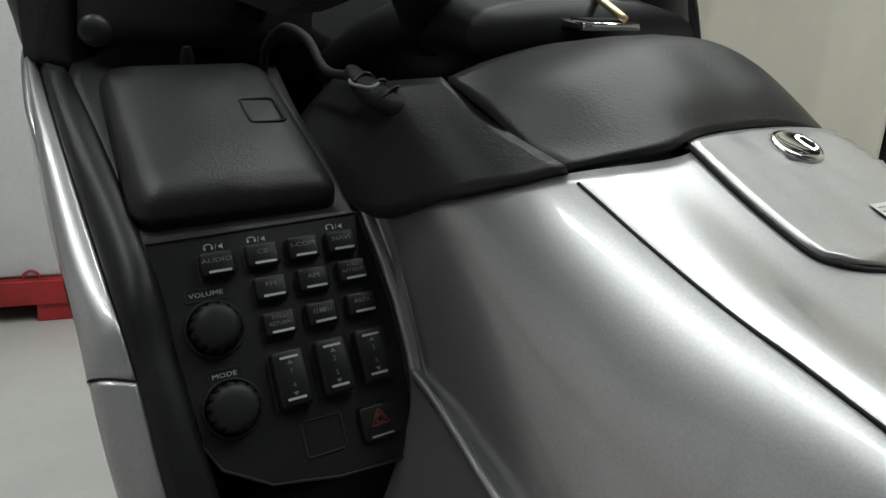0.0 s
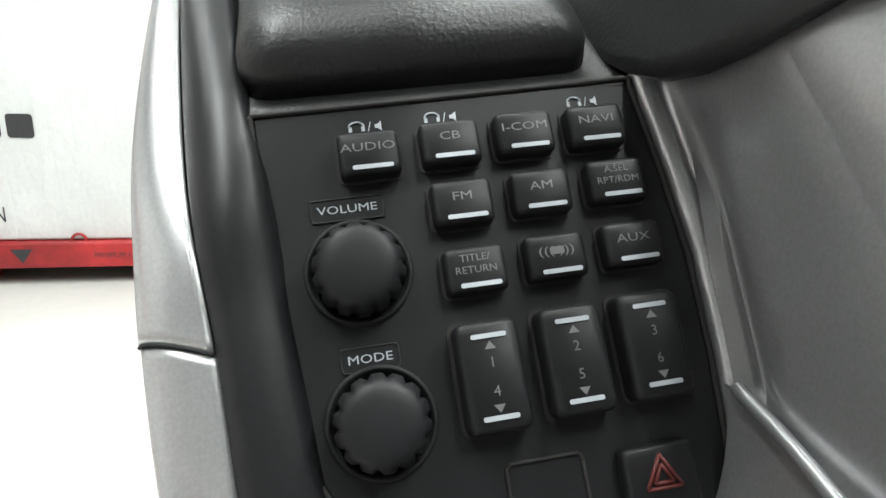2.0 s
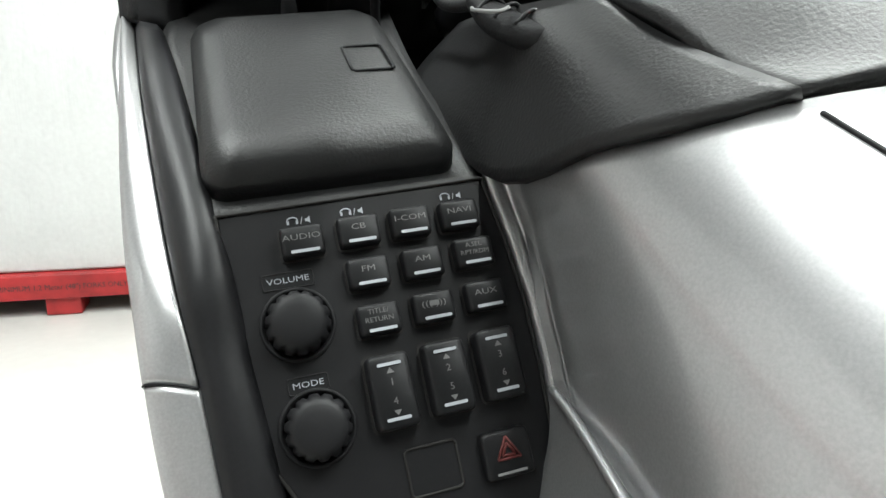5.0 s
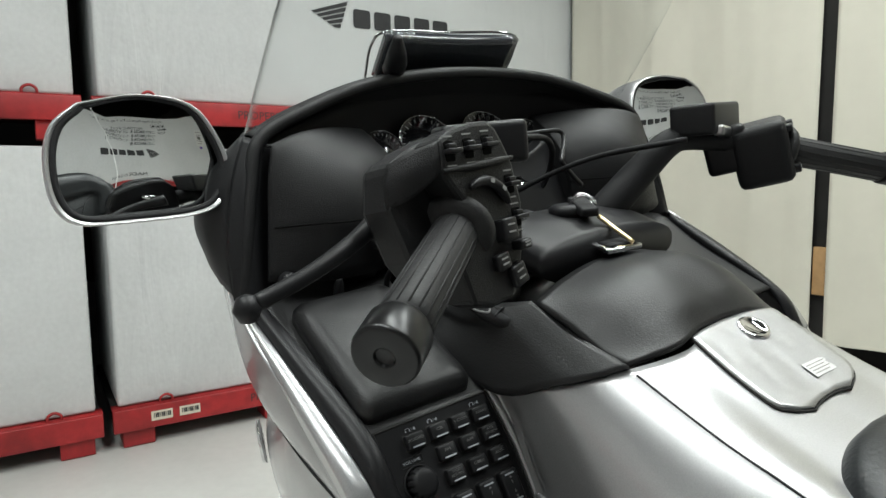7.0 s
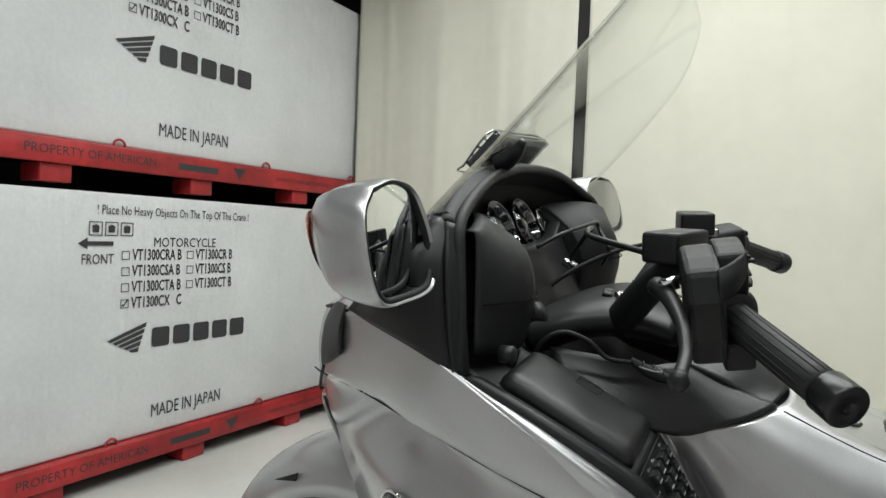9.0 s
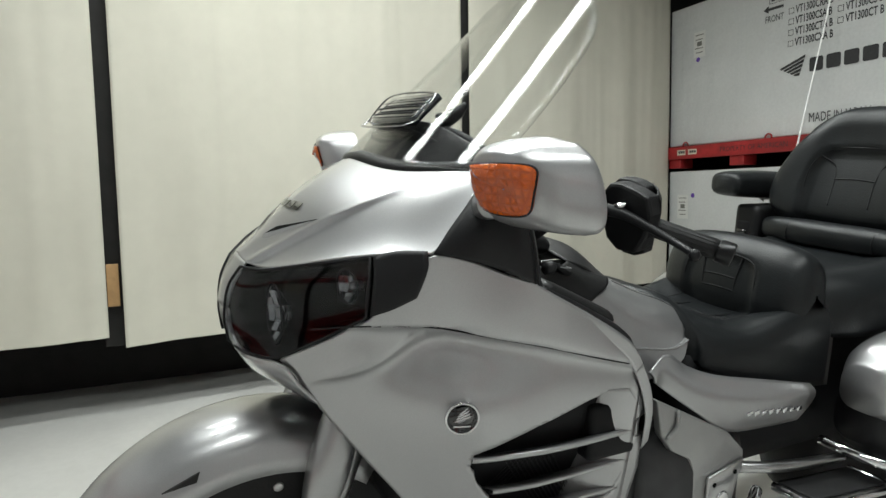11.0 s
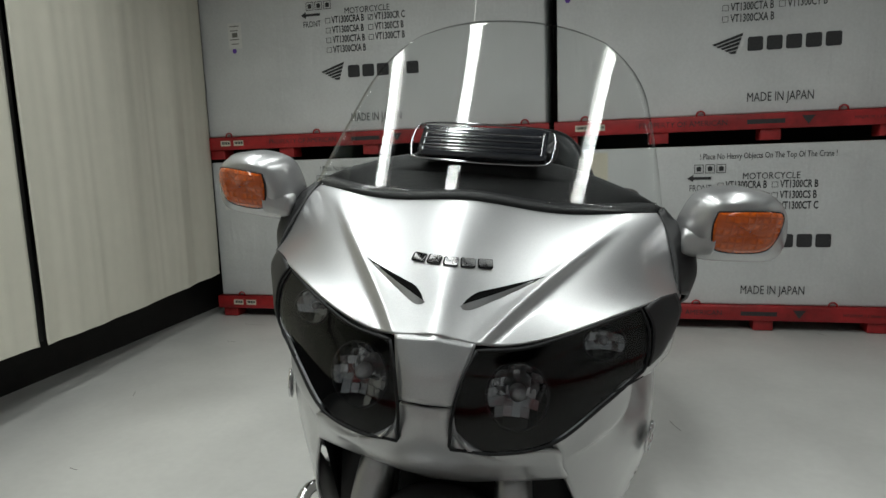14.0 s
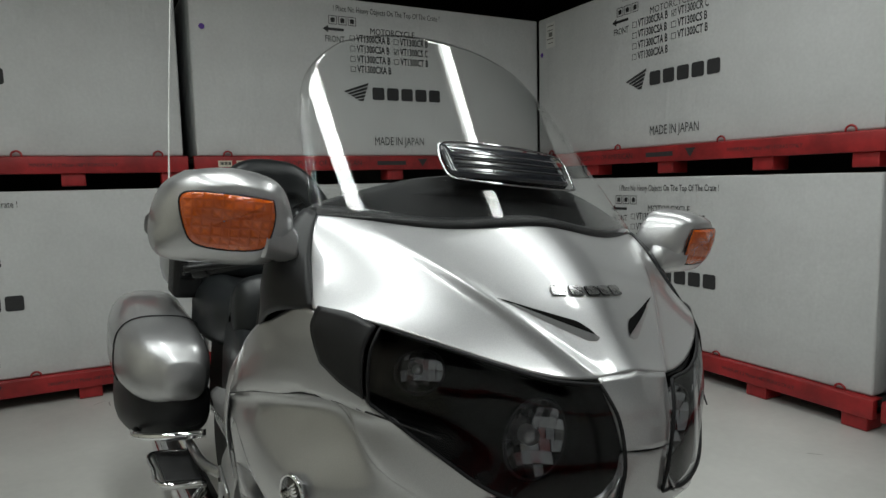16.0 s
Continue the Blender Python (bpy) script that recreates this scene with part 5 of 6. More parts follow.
for u, v, words in ((0.0346, 0.0176, ["AUDIO"]), (0.0585, 0.0166, ["CB"]), (0.0812, 0.0159, ["I-COM"]), (0.1037, 0.0158, ["NAVI"]), (0.0592, 0.0351, ["FM"]), (0.0829, 0.0346, ["AM"]), (0.1064, 0.0337, ["A.SEL", "RPT/RDM"]), (0.0597, 0.0550, ["TITLE/", "RETURN"]), (0.0835, 0.0542, ["((( )))"]), (0.1071, 0.0533, ["AUX"])):
    push_button(u, v, 0.0176, 0.0130, words)
for k, (u, rv) in enumerate(((0.0592, 0.0847), (0.0830, 0.0838), (0.1060, 0.0828))):
    b = key(0.0178, 0.0298, 0.0085, 0.0024)
    bmesh.ops.transform(b, matrix=on_panel(u, rv), verts=b.verts)
    rk = part("rocker_switch", b, PANEL, panel, "black rocker switch with white bars")
    part("bezel", poly(rounded(0.0198, 0.0320, 0.003), 0.0004, on_panel(u, rv)), DARKGAP, rk, smooth=False)
    for s in (-1, 1):
        part("lit_bar", poly(rounded(0.0098, 0.0013, 0.0005), 0.0003, on_panel(u, rv + s * 0.0108, 0.0086)), BARPRINT, rk, "white bar", smooth=False)
    t = bmesh.new()
    lettering(str(k + 1), 0.004, on_panel(u, rv - 0.0036, 0.0087), t)
    lettering(str(k + 4), 0.004, on_panel(u, rv + 0.0040, 0.0087), t)
    for s in (-1, 1):
        poly([(-0.0016, 0), (0.0016, 0), (0, s * 0.0022)][:: s], 0, on_panel(u, rv + (-0.0072 if s == 1 else 0.0074), 0.0087), t)
    part("lettering", t, KEYPRINT, rk, smooth=False)
for ku, v, word, pu, pv in ((0.0267, 0.0508, "VOLUME", 0.0265, 0.0320), (0.0276, 0.0920, "MODE", 0.0275, 0.0749)):
    m = on_panel(ku + 0.0008, v)
    kn = part("knob", lathe([(0.0129, 0.001), (0.0128, 0.0070), (0.0124, 0.0090), (0.0117, 0.0106), (0.0108, 0.0118), (0.0099, 0.0127), (0.0084, 0.0133), (0.0058, 0.0137), (0.0005, 0.0139)], 112, None, m, lambda a, h: -0.10 * max(0, math.cos(14 * a)) ** 2 * min(1, max(0, (0.0122 - h) / 0.003))), PANEL, panel, "round black knob with finger notches")
    part("knob_collar", lathe([(0.0152, 0.0), (0.0152, 0.0016), (0.0145, 0.0022), (0.0137, 0.0018), (0.0132, 0.0002)], 48, None, m), MATTE, kn)
    wide = 0.0204 if word == "VOLUME" else 0.0156
    pl = part("name_plate", poly(rounded(wide, 0.0062, 0.0012), 0.0003, on_panel(pu, pv)), PLATE, panel, smooth=False)
    rim = rounded(wide + 0.0003, 0.0065, 0.0013)
    part("plate_edge", pipe([tuple(on_panel(pu, pv, 0.0004) @ Vector((a, b, 0))) for a, b in rim + rim[:1]], 0.00022, 60, 5), RUBBER, pl)
    part("lettering", lettering(word, 0.0034, on_panel(pu, pv, 0.0005), None, 1.3), BARPRINT, pl, "white lettering", smooth=False)
hz = key(0.0208, 0.0190, 0.0050, 0.002)
bmesh.ops.transform(hz, matrix=on_panel(0.1010, 0.1188), verts=hz.verts)
hz = part("hazard_button", hz, PANEL, panel, "black button with a dull red triangle")
tri = bmesh.new()
for r in (0.0058, 0.0032):
    c = [on_panel(0.1010, 0.1178, 0.0052) @ Vector((r * math.cos(radians(a)), r * math.sin(radians(a)), 0)) for a in (90, 210, 330, 90)]
    for a, b in zip(c, c[1:]):
        pipe([tuple(a), tuple(b)], 0.0006, 2, 6, tri)
part("triangle", tri, REDPRINT, hz)
part("lit_bar", poly(rounded(0.013, 0.001, 0.0004), 0.0003, on_panel(0.1010, 0.1262, 0.0051)), GREYPRINT, hz, smooth=False)
bl = [tuple(on_panel(0.0705, 0.1178) @ Vector((x, y, 0.0002))) for x, y in rounded(0.0215, 0.0185, 0.002) + rounded(0.0215, 0.0185, 0.002)[:1]]
part("blank_switch", pipe(bl, 0.0006, 80, 6), DARKGAP, panel)
for u, v in ((0.0352, 0.0074), (0.0580, 0.0066), (0.1033, 0.0057)):
    t = bmesh.new()
    m = on_panel(u, v, 0.0003)
    arc = [tuple(m @ Vector((-0.003 + 0.0022 * math.cos(a), 0.0002 + 0.0015 * math.sin(a), 0))) for a in np.linspace(0, math.pi, 9)]
    pipe(arc, 0.0003, 12, 5, t)
    for s in (-0.0049, -0.0011):
        poly([(s - 0.0005, -0.0013), (s + 0.0005, -0.0013), (s + 0.0005, 0.0003), (s - 0.0005, 0.0003)], 0, m, t)
    poly([(0.0002, -0.0015), (0.0005, -0.0015), (0.0014, 0.0015), (0.0011, 0.0015)], 0, m, t)
    poly([(0.0024, -0.0006), (0.0032, -0.0006), (0.0044, -0.0016), (0.0044, 0.0016), (0.0032, 0.0006), (0.0024, 0.0006)], 0, m, t)
    part("icon", t, BARPRINT, panel, smooth=False)
# silver edge between panel and tank
def tank_uv(u, v, out=0.0):
    """A place on the tank's left skin, u across and v along it, raised by out."""
    a, b = v * (TG.shape[0] - 1), u * (TG.shape[1] - 1)
    j, i = min(int(a), TG.shape[0] - 2), min(int(b), TG.shape[1] - 2)
    a, b = a - j, b - i
    p = (1 - a) * ((1 - b) * TG[j, i] + b * TG[j, i + 1]) + a * ((1 - b) * TG[j + 1, i] + b * TG[j + 1, i + 1])
    return p + np.array((-0.75, -0.5, 0.45)) * out


strip = []
for q in np.linspace(-0.02, 0.80, 30):
    p0 = np.array(AM @ Vector((panel_side(0.142 * q) + 0.001, -0.142 * q, 0.0)))
    n = np.array(AM.to_3x3() @ Vector((0, 0, 1)))
    strip.append([p0 + (0.0005, 0, 0) - 0.004 * n, p0 + (0.0006, 0, 0) + 0.0010 * n, p0 + (0.0025, 0, 0) + 0.0030 * n, p0 + (0.0055, 0, 0) + 0.0036 * n, p0 + (0.0080, 0, 0) + 0.0038 * n, tank_uv(0.965, max(0, 0.8 * q), 0.0035), tank_uv(0.93, max(0, 0.8 * q), 0.0011), tank_uv(0.88, max(0, 0.8 * q), 0.0003), tank_uv(0.83, max(0, 0.8 * q), -0.0012)])
strip = np.array(strip)
part("panel_edge", grid_bm(np.stack([spline(r, 18) for r in strip])), SILVER, bike, "silver edge beside the audio panel")
rows = []
for v in np.linspace(0.56, 1, 26):
    start = 1 - 0.30 * ((v - 0.555) / 0.445) ** 0.75
    rows.append([tank_uv(start + (1 - start) * w, v, h) for w, h in ((0, 0.0), (0.01, 0.004), (0.04, 0.006), (0.12, 0.0065), (0.3, 0.006), (0.6, 0.006), (1, 0.006))])
rows = np.array(rows)
part("knee_panel", grid_bm(np.stack([spline(r, 20) for r in rows])), SILVER, bike, "silver knee panel")
# brighter silver than the panel: the edge's highlight is put into the colour
part("knee_edge", pipe(rows[:, 2] + (-0.0010, -0.0008, 0.0012), 0.0020, 80, 10), GLINTSILVER, bike, "rolled edge of the knee panel, brightened for its highlight")
part("under_console", box((0.13, 0.10, 0.10), (-0.239, 0.7925, 0.611), bevel=0.01), MATTE, bike)

# ---- handlebar, grips, switches: the bar is turned a little, so its right end stands further ahead ----
def on_bar(bm, f):
    flipped(bm, f)
    if f == -1:
        bmesh.ops.translate(bm, vec=(0, 0.043, 0.002), verts=bm.verts)
    return bm


for f in (1, -1):
    part("handlebar", on_bar(pipe([(-0.052, 0.838, 0.900), (-0.070, 0.822, 0.926), (-0.112, 0.802, 0.968), (-0.142, 0.788, 0.994), (-0.165, 0.775, 0.998), (-0.21, 0.748, 0.988), (-0.255, 0.722, 0.976)] if f == -1 else [(-0.085, 0.872, 0.90), (-0.115, 0.845, 0.935), (-0.150, 0.812, 0.972), (-0.175, 0.785, 0.992), (-0.21, 0.752, 0.978), (-0.250, 0.721, 0.958)], (0.022, 0.021, 0.0185, 0.0165, 0.0145, 0.0125) + (0.0125,) * (f == -1), 34, 14), f), MATTE, bike, "black handlebar")
    # the left grip is turned in and down a little more than the right one
    g0, g1 = ((-0.246, 0.725, 0.9595), (-0.3485, 0.643, 0.9225)) if f == 1 else ((-0.248, 0.715, 0.976), (-0.360, 0.6508, 0.9398))
    g0, g1 = Vector(g0), Vector(g1)
    ax = (g1 - g0).normalized()
    way = ax.to_track_quat("Z", "Y").to_matrix().to_4x4()
    gr = part("grip", on_bar(pipe([tuple(g0), tuple((g0 + g1) / 2), tuple(g1)], (0.0172, 0.0168, 0.0168), 10, 24), f), RUBBER, bike, "black ribbed rubber grip")
    up = ax.cross(Vector((0, 0, 1))).normalized()
    sd = ax.cross(up)
    for k in range(16):
        a = 2 * math.pi * k / 16
        o = 0.0168 * (math.cos(a) * up + math.sin(a) * sd)
        part("rib", on_bar(pipe([tuple(g0 + ax * 0.015 + o), tuple(g1 - ax * 0.005 + o)], 0.0007, 2, 5), f), RUBBER, gr)
    part("bar_end", on_bar(lathe([(0.0005, -0.002), (0.0185, 0.0), (0.0195, 0.002), (0.0195, 0.0235), (0.0193, 0.0245), (0.0183, 0.026), (0.0175, 0.0263), (0.0066, 0.0263), (0.006, 0.026), (0.0055, 0.0245), (0.005, 0.024), (0.0005, 0.024)], 36, None, Matrix.Translation(g1) @ way), f), ANODISED if f == 1 else SATIN, gr, "dark metal bar end")
    part("flange", on_bar(lathe([(0.0165, 0), (0.0265, 0.001), (0.029, 0.005), (0.0255, 0.011), (0.0165, 0.013)], 32, None, Matrix.Translation(g0) @ way), f), RUBBER, gr)

# left switch box, seen along the grip
SW = frame_of((-0.238, 0.7145, 1.0195), (0.9796, 0.2009, 0), (-0.0253, 0.1233, 0.992))
FACE = [(-0.0288, 0.0044), (-0.012, 0.0120), (0.008, 0.0156), (0.0259, 0.0158), (0.034, 0.0095), (0.040, -0.002), (0.0465, -0.018), (0.0495, -0.048), (0.0433, -0.0767), (0.0355, -0.0953), (0.0203, -0.1165), (-0.0042, -0.119), (-0.024, -0.112), (-0.030, -0.085), (-0.016, -0.072), (-0.012, -0.046), (-0.0312, -0.0179)]
BACK = [(-0.054, -0.006), (-0.030, 0.0046), (0.0, 0.013), (0.022, 0.0125), (0.036, -0.004), (0.040, -0.045), (0.030, -0.085), (0.008, -0.104), (-0.030, -0.104), (-0.050, -0.075), (-0.061, -0.036)]
sw = part("switch_box", poly(FACE[::-1], 0.028, SW @ Matrix.Translation((0, 0, -0.028))), BLACK, bike, "black left switch housing with small toggles", smooth=False, bevel=0.0035)
part("upper_box", poly(BACK[::-1], 0.034, SW @ Matrix.Translation((0, 0, -0.060))), BLACK, sw, smooth=False, bevel=0.006)
# tapered left cheek from the face back to the clamp
cheek = [[(-0.0285, 0.0040, -0.002), (-0.0305, -0.008, -0.001), (-0.0312, -0.0178, -0.002)], [(-0.044, 0.000, -0.014), (-0.049, -0.014, -0.013), (-0.046, -0.030, -0.014)], [(-0.0535, -0.0055, -0.030), (-0.0600, -0.020, -0.030), (-0.0605, -0.036, -0.030)]]
part("cheek", grid_bm(sheet([[tuple(SW @ Vector(p)) for p in r] for r in cheek], 10, 10)), BLACK, sw, thick=0.003)
# thin ledge between the toggle bank and the thumb recess
part("ledge", pipe([tuple(SW @ Vector(p)) for p in ((-0.0300, -0.0170, 0.0008), (0.0, -0.0165, 0.0022), (0.025, -0.0150, 0.0022), (0.0455, -0.0135, 0.0005))], (0.0016, 0.0030, 0.0030, 0.0014), 20, 8), BLACK, sw)
def toggle_on_face(x, y, w=0.0135, h=0.0165):
    """A near-black patch for the shade of a well, with a small lever and its print."""
    part("toggle_well", poly(rounded(w * 0.66, h * 0.86, 0.0015), 0.0006, SW @ Matrix.Translation((x, y, 0.0))), HOLLOW, sw, smooth=False)
    for bw, bh, dy, d in ((w * 0.58, h * 0.22, h * 0.20, 0.004), (w, h * 0.2, -h * 0.02, 0.007)):
        t = box((bw, bh, d), (0, 0, 0), bevel=0.0009)
        bmesh.ops.transform(t, matrix=SW @ Matrix.Translation((x + 0.001, y + dy, d / 2)), verts=t.verts)
        part("toggle", t, SATIN, sw, "small black toggle")
    for k in (0.62, -0.62):
        part("toggle_print", poly(rounded(w * 0.7, 0.0011, 0.0004), 0.0002, SW @ Matrix.Translation((x, y + k * h, 0.0004))), GREYPRINT, sw, smooth=False)
for x, y in ((-0.0207, -0.0040), (-0.0010, -0.0033), (0.0189, -0.0022), (0.0372, -0.0330), (0.0385, -0.0585)):
    toggle_on_face(x, y)
for x, y, w, h, d, turn in ((0.0190, -0.0655, 0.0150, 0.0165, 0.011, 0), (0.0100, -0.0880, 0.0135, 0.0125, 0.007, 8), (0.0262, -0.1005, 0.0150, 0.0165, 0.0065, 14), (0.0330, -0.0790, 0.0110, 0.0075, 0.012, 5)):
    t = box((w, h, d), (0, 0, 0), bevel=0.0018)
    at = SW @ Matrix.Translation((x, y, d / 2 - 0.001)) @ pose(0, 0, 0, 0, 0, turn)
    bmesh.ops.transform(t, matrix=at, verts=t.verts)
    part("rocker", t, SATIN, sw)
    for q in (0.2, -0.12):
        part("rocker_print", poly(rounded(w * 0.55, 0.0013, 0.0004), 0.0002, at @ Matrix.Translation((0, q * h, d / 2 + 0.0003))), GREYPRINT, sw, smooth=False)
# half-moon thumb switch over the collar
arc = [(0.004 + 0.026 * math.cos(a), -0.054 + 0.026 * math.sin(a), 0.003) for a in np.linspace(radians(15), radians(120), 12)]
part("signal_switch", pipe([tuple(SW @ Vector(p)) for p in arc], [0.002, 0.0030, 0.0036] + [0.0042] * 6 + [0.0036, 0.0030, 0.002], 24, 10), SATIN, sw)
for a in (45, 75):
    part("rocker_print", poly(rounded(0.0042, 0.0030, 0.0008), 0.0002, SW @ Matrix.Translation((0.004 + 0.026 * math.cos(radians(a)), -0.054 + 0.026 * math.sin(radians(a)), 0.0073)) @ pose(0, 0, 0, 0, 0, a - 90)), GREYPRINT, sw, smooth=False)
# clutch lever
lev = [(-0.246, 0.796, 0.982), (-0.274, 0.778, 0.975), (-0.314, 0.760, 0.958), (-0.354, 0.751, 0.943), (-0.394, 0.750, 0.931)]
cl = part("clutch_lever", pipe(lev, (0.011, 0.009, 0.007, 0.006, 0.006), 30, 10), SATIN, bike, "black clutch lever with a ball end")
part("ball_end", lathe([(0.0005, -0.010), (0.006, -0.008), (0.0098, 0), (0.006, 0.008), (0.0005, 0.010)], 20, None, Matrix.Translation((-0.399, 0.750, 0.929))), SATIN, cl)
part("adjuster", lathe([(0.008, 0), (0.008, 0.006), (0.012, 0.008), (0.0115, 0.013), (0.0005, 0.014)], 20, None, Matrix.Translation((-0.262, 0.777, 0.982)) @ pose(0, 0, 0, -20)), CHROME, cl, "chrome adjuster")
part("clutch_reservoir", box((0.075, 0.045, 0.036), (-0.171, 0.789, 1.018), turn=Euler((0, 0, radians(-20))).to_matrix(), bevel=0.006, seg=3), SATIN, bike, "black clutch reservoir")
# right switch box, reservoir, lever
t2 = Euler((radians(-10), radians(-8), radians(28))).to_matrix()
sr = part("switch_box", box((0.060, 0.062, 0.074), (0.240, 0.772, 0.974), turn=t2, bevel=0.012, seg=3), BLACK, bike, "black right switch housing with engine switches")
part("clamp_half", box((0.020, 0.050, 0.056), (0.206, 0.797, 0.981), turn=t2, bevel=0.008, seg=3), SATIN, sr)
for dx, dz, w, h in ((-0.012, 0.024, 0.016, 0.008), (0.012, 0.024, 0.014, 0.010), (0.014, 0.002, 0.018, 0.016), (-0.010, -0.002, 0.014, 0.012), (-0.012, -0.024, 0.016, 0.010), (0.012, -0.024, 0.016, 0.014)):
    at = Matrix.Translation((0.240, 0.772, 0.974)) @ t2.to_4x4()
    part("rocker", box((w, 0.010, h), tuple(at @ Vector((dx, -0.032, dz))), turn=t2, bevel=0.002), SATIN, sr)
    part("rocker_print", box((w * 0.6, 0.0006, 0.0028), tuple(at @ Vector((dx, -0.0372, dz))), turn=t2), GREYPRINT, sr, smooth=False)
part("brake_reservoir", box((0.088, 0.052, 0.036), (0.188, 0.812, 1.020), turn=Euler((0, 0, radians(14))).to_matrix(), bevel=0.005, seg=3), SATIN, bike, "black brake fluid reservoir")
part("brake_lever", pipe([(0.23, 0.835, 0.980), (0.28, 0.828, 0.973), (0.35, 0.802, 0.956), (0.41, 0.778, 0.943)], (0.010, 0.008, 0.006, 0.006), 24, 10), SATIN, bike)
part("bar_clip", box((0.05, 0.012, 0.012), (0.186, 0.787, 1.004), turn=Euler((0, radians(6), radians(20))).to_matrix(), bevel=0.003), STEEL, bike)
# steering head, ignition and key
part("steering_cover", blob([((0, 0.985, 0.875), 0.14, 0.03, (1, 0, 0), (0, 0.3, 1)), ((0, 0.92, 0.90), 0.125, 0.03, (1, 0, 0), (0, 0.2, 1)), ((0, 0.86, 0.905), 0.11, 0.03, (1, 0, 0), (0, 0.1, 1)), ((0, 0.80, 0.893), 0.10, 0.025, (1, 0, 0), (0, 0, 1))], 28, 24), SATIN, bike, "black steering head cover")
ig = part("ignition_switch", lathe([(0.022, 0), (0.022, 0.01), (0.016, 0.013), (0.0005, 0.013)], 28, None, Matrix.Translation((-0.005, 0.855, 0.930))), SATIN, bike)
part("key_bow", box((0.020, 0.05, 0.010), (0.0, 0.838, 0.940), turn=Euler((radians(12), 0, radians(-28))).to_matrix(), bevel=0.003), MATTE, ig, "black key bow")
part("key_ring", pipe([(0.006 + 0.016 * math.cos(a), 0.845 + 0.016 * math.sin(a), 0.946 + 0.006 * math.sin(2 * a)) for a in np.linspace(0, 2 * math.pi, 17)], 0.0009, 40, 6), CHROME, ig)
part("key_tag", pipe([(-0.001, 0.815, 0.930), (0.001, 0.795, 0.917), (0.002, 0.774, 0.9045)], (0.0028, 0.0028, 0.0026), 10, 6), mat("pale_brass", (0.75, 0.6, 0.35), 0.3, 0.9), ig, "pale brass key tag")
part("chrome_catch", box((0.045, 0.030, 0.005), (-0.008, 0.788, 0.902), turn=Euler((radians(10), 0, radians(-6))).to_matrix(), bevel=0.0015), CHROME, bike, "chrome catch ahead of the tank pad")
part("catch_inlay", box((0.032, 0.018, 0.001), (-0.008, 0.788, 0.905), turn=Euler((radians(10), 0, radians(-6))).to_matrix()), MATTE, bike)
part("lock_cover", box((0.020, 0.020, 0.012), (0.028, 0.975, 0.962), turn=Euler((radians(30), 0, 0)).to_matrix(), bevel=0.002), CHROME, bike, "small chrome lock cover")
for x in (-0.055, -0.03):
    part("shelf_switch", box((0.020, 0.014, 0.006), (x, 0.905 - 0.2 * abs(x), 0.934), turn=Euler((radians(12), 0, radians(8))).to_matrix(), bevel=0.002), SATIN, bike)
hoodline = [(-0.095, 0.985, 1.0), (-0.075, 0.962, 1.015), (-0.04, 0.952, 1.021), (0, 0.949, 1.023), (0.05, 0.947, 1.025), (0.079, 0.947, 1.024), (0.082, 0.942, 1.012), (0.060, 0.925, 0.993), (0.055, 0.920, 0.985), (0.08, 0.930, 0.968), (0.111, 0.945, 0.952)]
part("display_trim", pipe(hoodline, 0.0030, 70, 8), SATIN, bike, "thin black trim round the display recess")
for k, (x, y) in enumerate(((-0.06, 0.875), (0.055, 0.875))):
    part("clamp_bolt", lathe([(0.009, 0), (0.009, 0.008), (0.006, 0.01), (0.0005, 0.01)], 12, None, Matrix.Translation((x, y, 0.93))), CHROME, bike)
part("throttle_cable", pipe([(0.12, 0.79, 1.0), (0.07, 0.90, 0.985), (0.0, 0.985, 0.94), (-0.006, 1.007, 0.896)], 0.0035, 24, 8), MATTE, bike)
part("clutch_hose", pipe([(-0.146, 0.807, 1.001), (-0.066, 0.917, 1.016), (0.06, 0.95, 1.015), (0.10, 1.0, 0.96), (0.06, 1.04, 0.90)], 0.0042, 30, 8), SATIN, bike)
# accessory plug on its lead
part("accessory_lead", pipe([(-0.190, 0.956, 0.866), (-0.190, 0.942, 0.892), (-0.182, 0.918, 0.905), (-0.176, 0.888, 0.896), (-0.173, 0.864, 0.876), (-0.166, 0.834, 0.872)], 0.0032, 40, 8), MATTE, bike, "thin black lead with a plug")
plug = part("accessory_plug", blob([((-0.166, 0.836, 0.874), 0.005, 0.005, (1, 0, 0), (0, 0, 1)), ((-0.163, 0.822, 0.865), 0.008, 0.007, (1, 0, 0), (0, 0, 1)), ((-0.157, 0.804, 0.857), 0.009, 0.007, (1, 0, 0), (0, 0, 1)), ((-0.150, 0.788, 0.852), 0.007, 0.006, (1, 0, 0), (0, 0, 1))], 14, 12), MATTE, bike, "black accessory plug")
for k in range(3):
    part("plug_rib", pipe([(-0.172 + 0.005 * k, 0.822 - 0.011 * k, 0.868 - 0.004 * k), (-0.162 + 0.005 * k, 0.823 - 0.011 * k, 0.874 - 0.004 * k), (-0.153 + 0.005 * k, 0.824 - 0.011 * k, 0.867 - 0.004 * k)], 0.0012, 10, 6), SATIN, plug)
part("plug_clip", pipe([(-0.172, 0.826, 0.870), (-0.176, 0.812, 0.868), (-0.170, 0.800, 0.866), (-0.162, 0.806, 0.868)], 0.001, 16, 6), GREYPRINT, bike)
part("height_control", blob([((-0.198, 0.997, 0.881), 0.016, 0.016, (1, 0, 0), (0, 1, 0)), ((-0.194, 0.972, 0.921), 0.015, 0.015, (1, 0, 0), (0, 1, 0.4)), ((-0.191, 0.942, 0.931), 0.012, 0.012, (1, 0, 0), (0, 0.5, 1))], 14, 14), SATIN, bike)
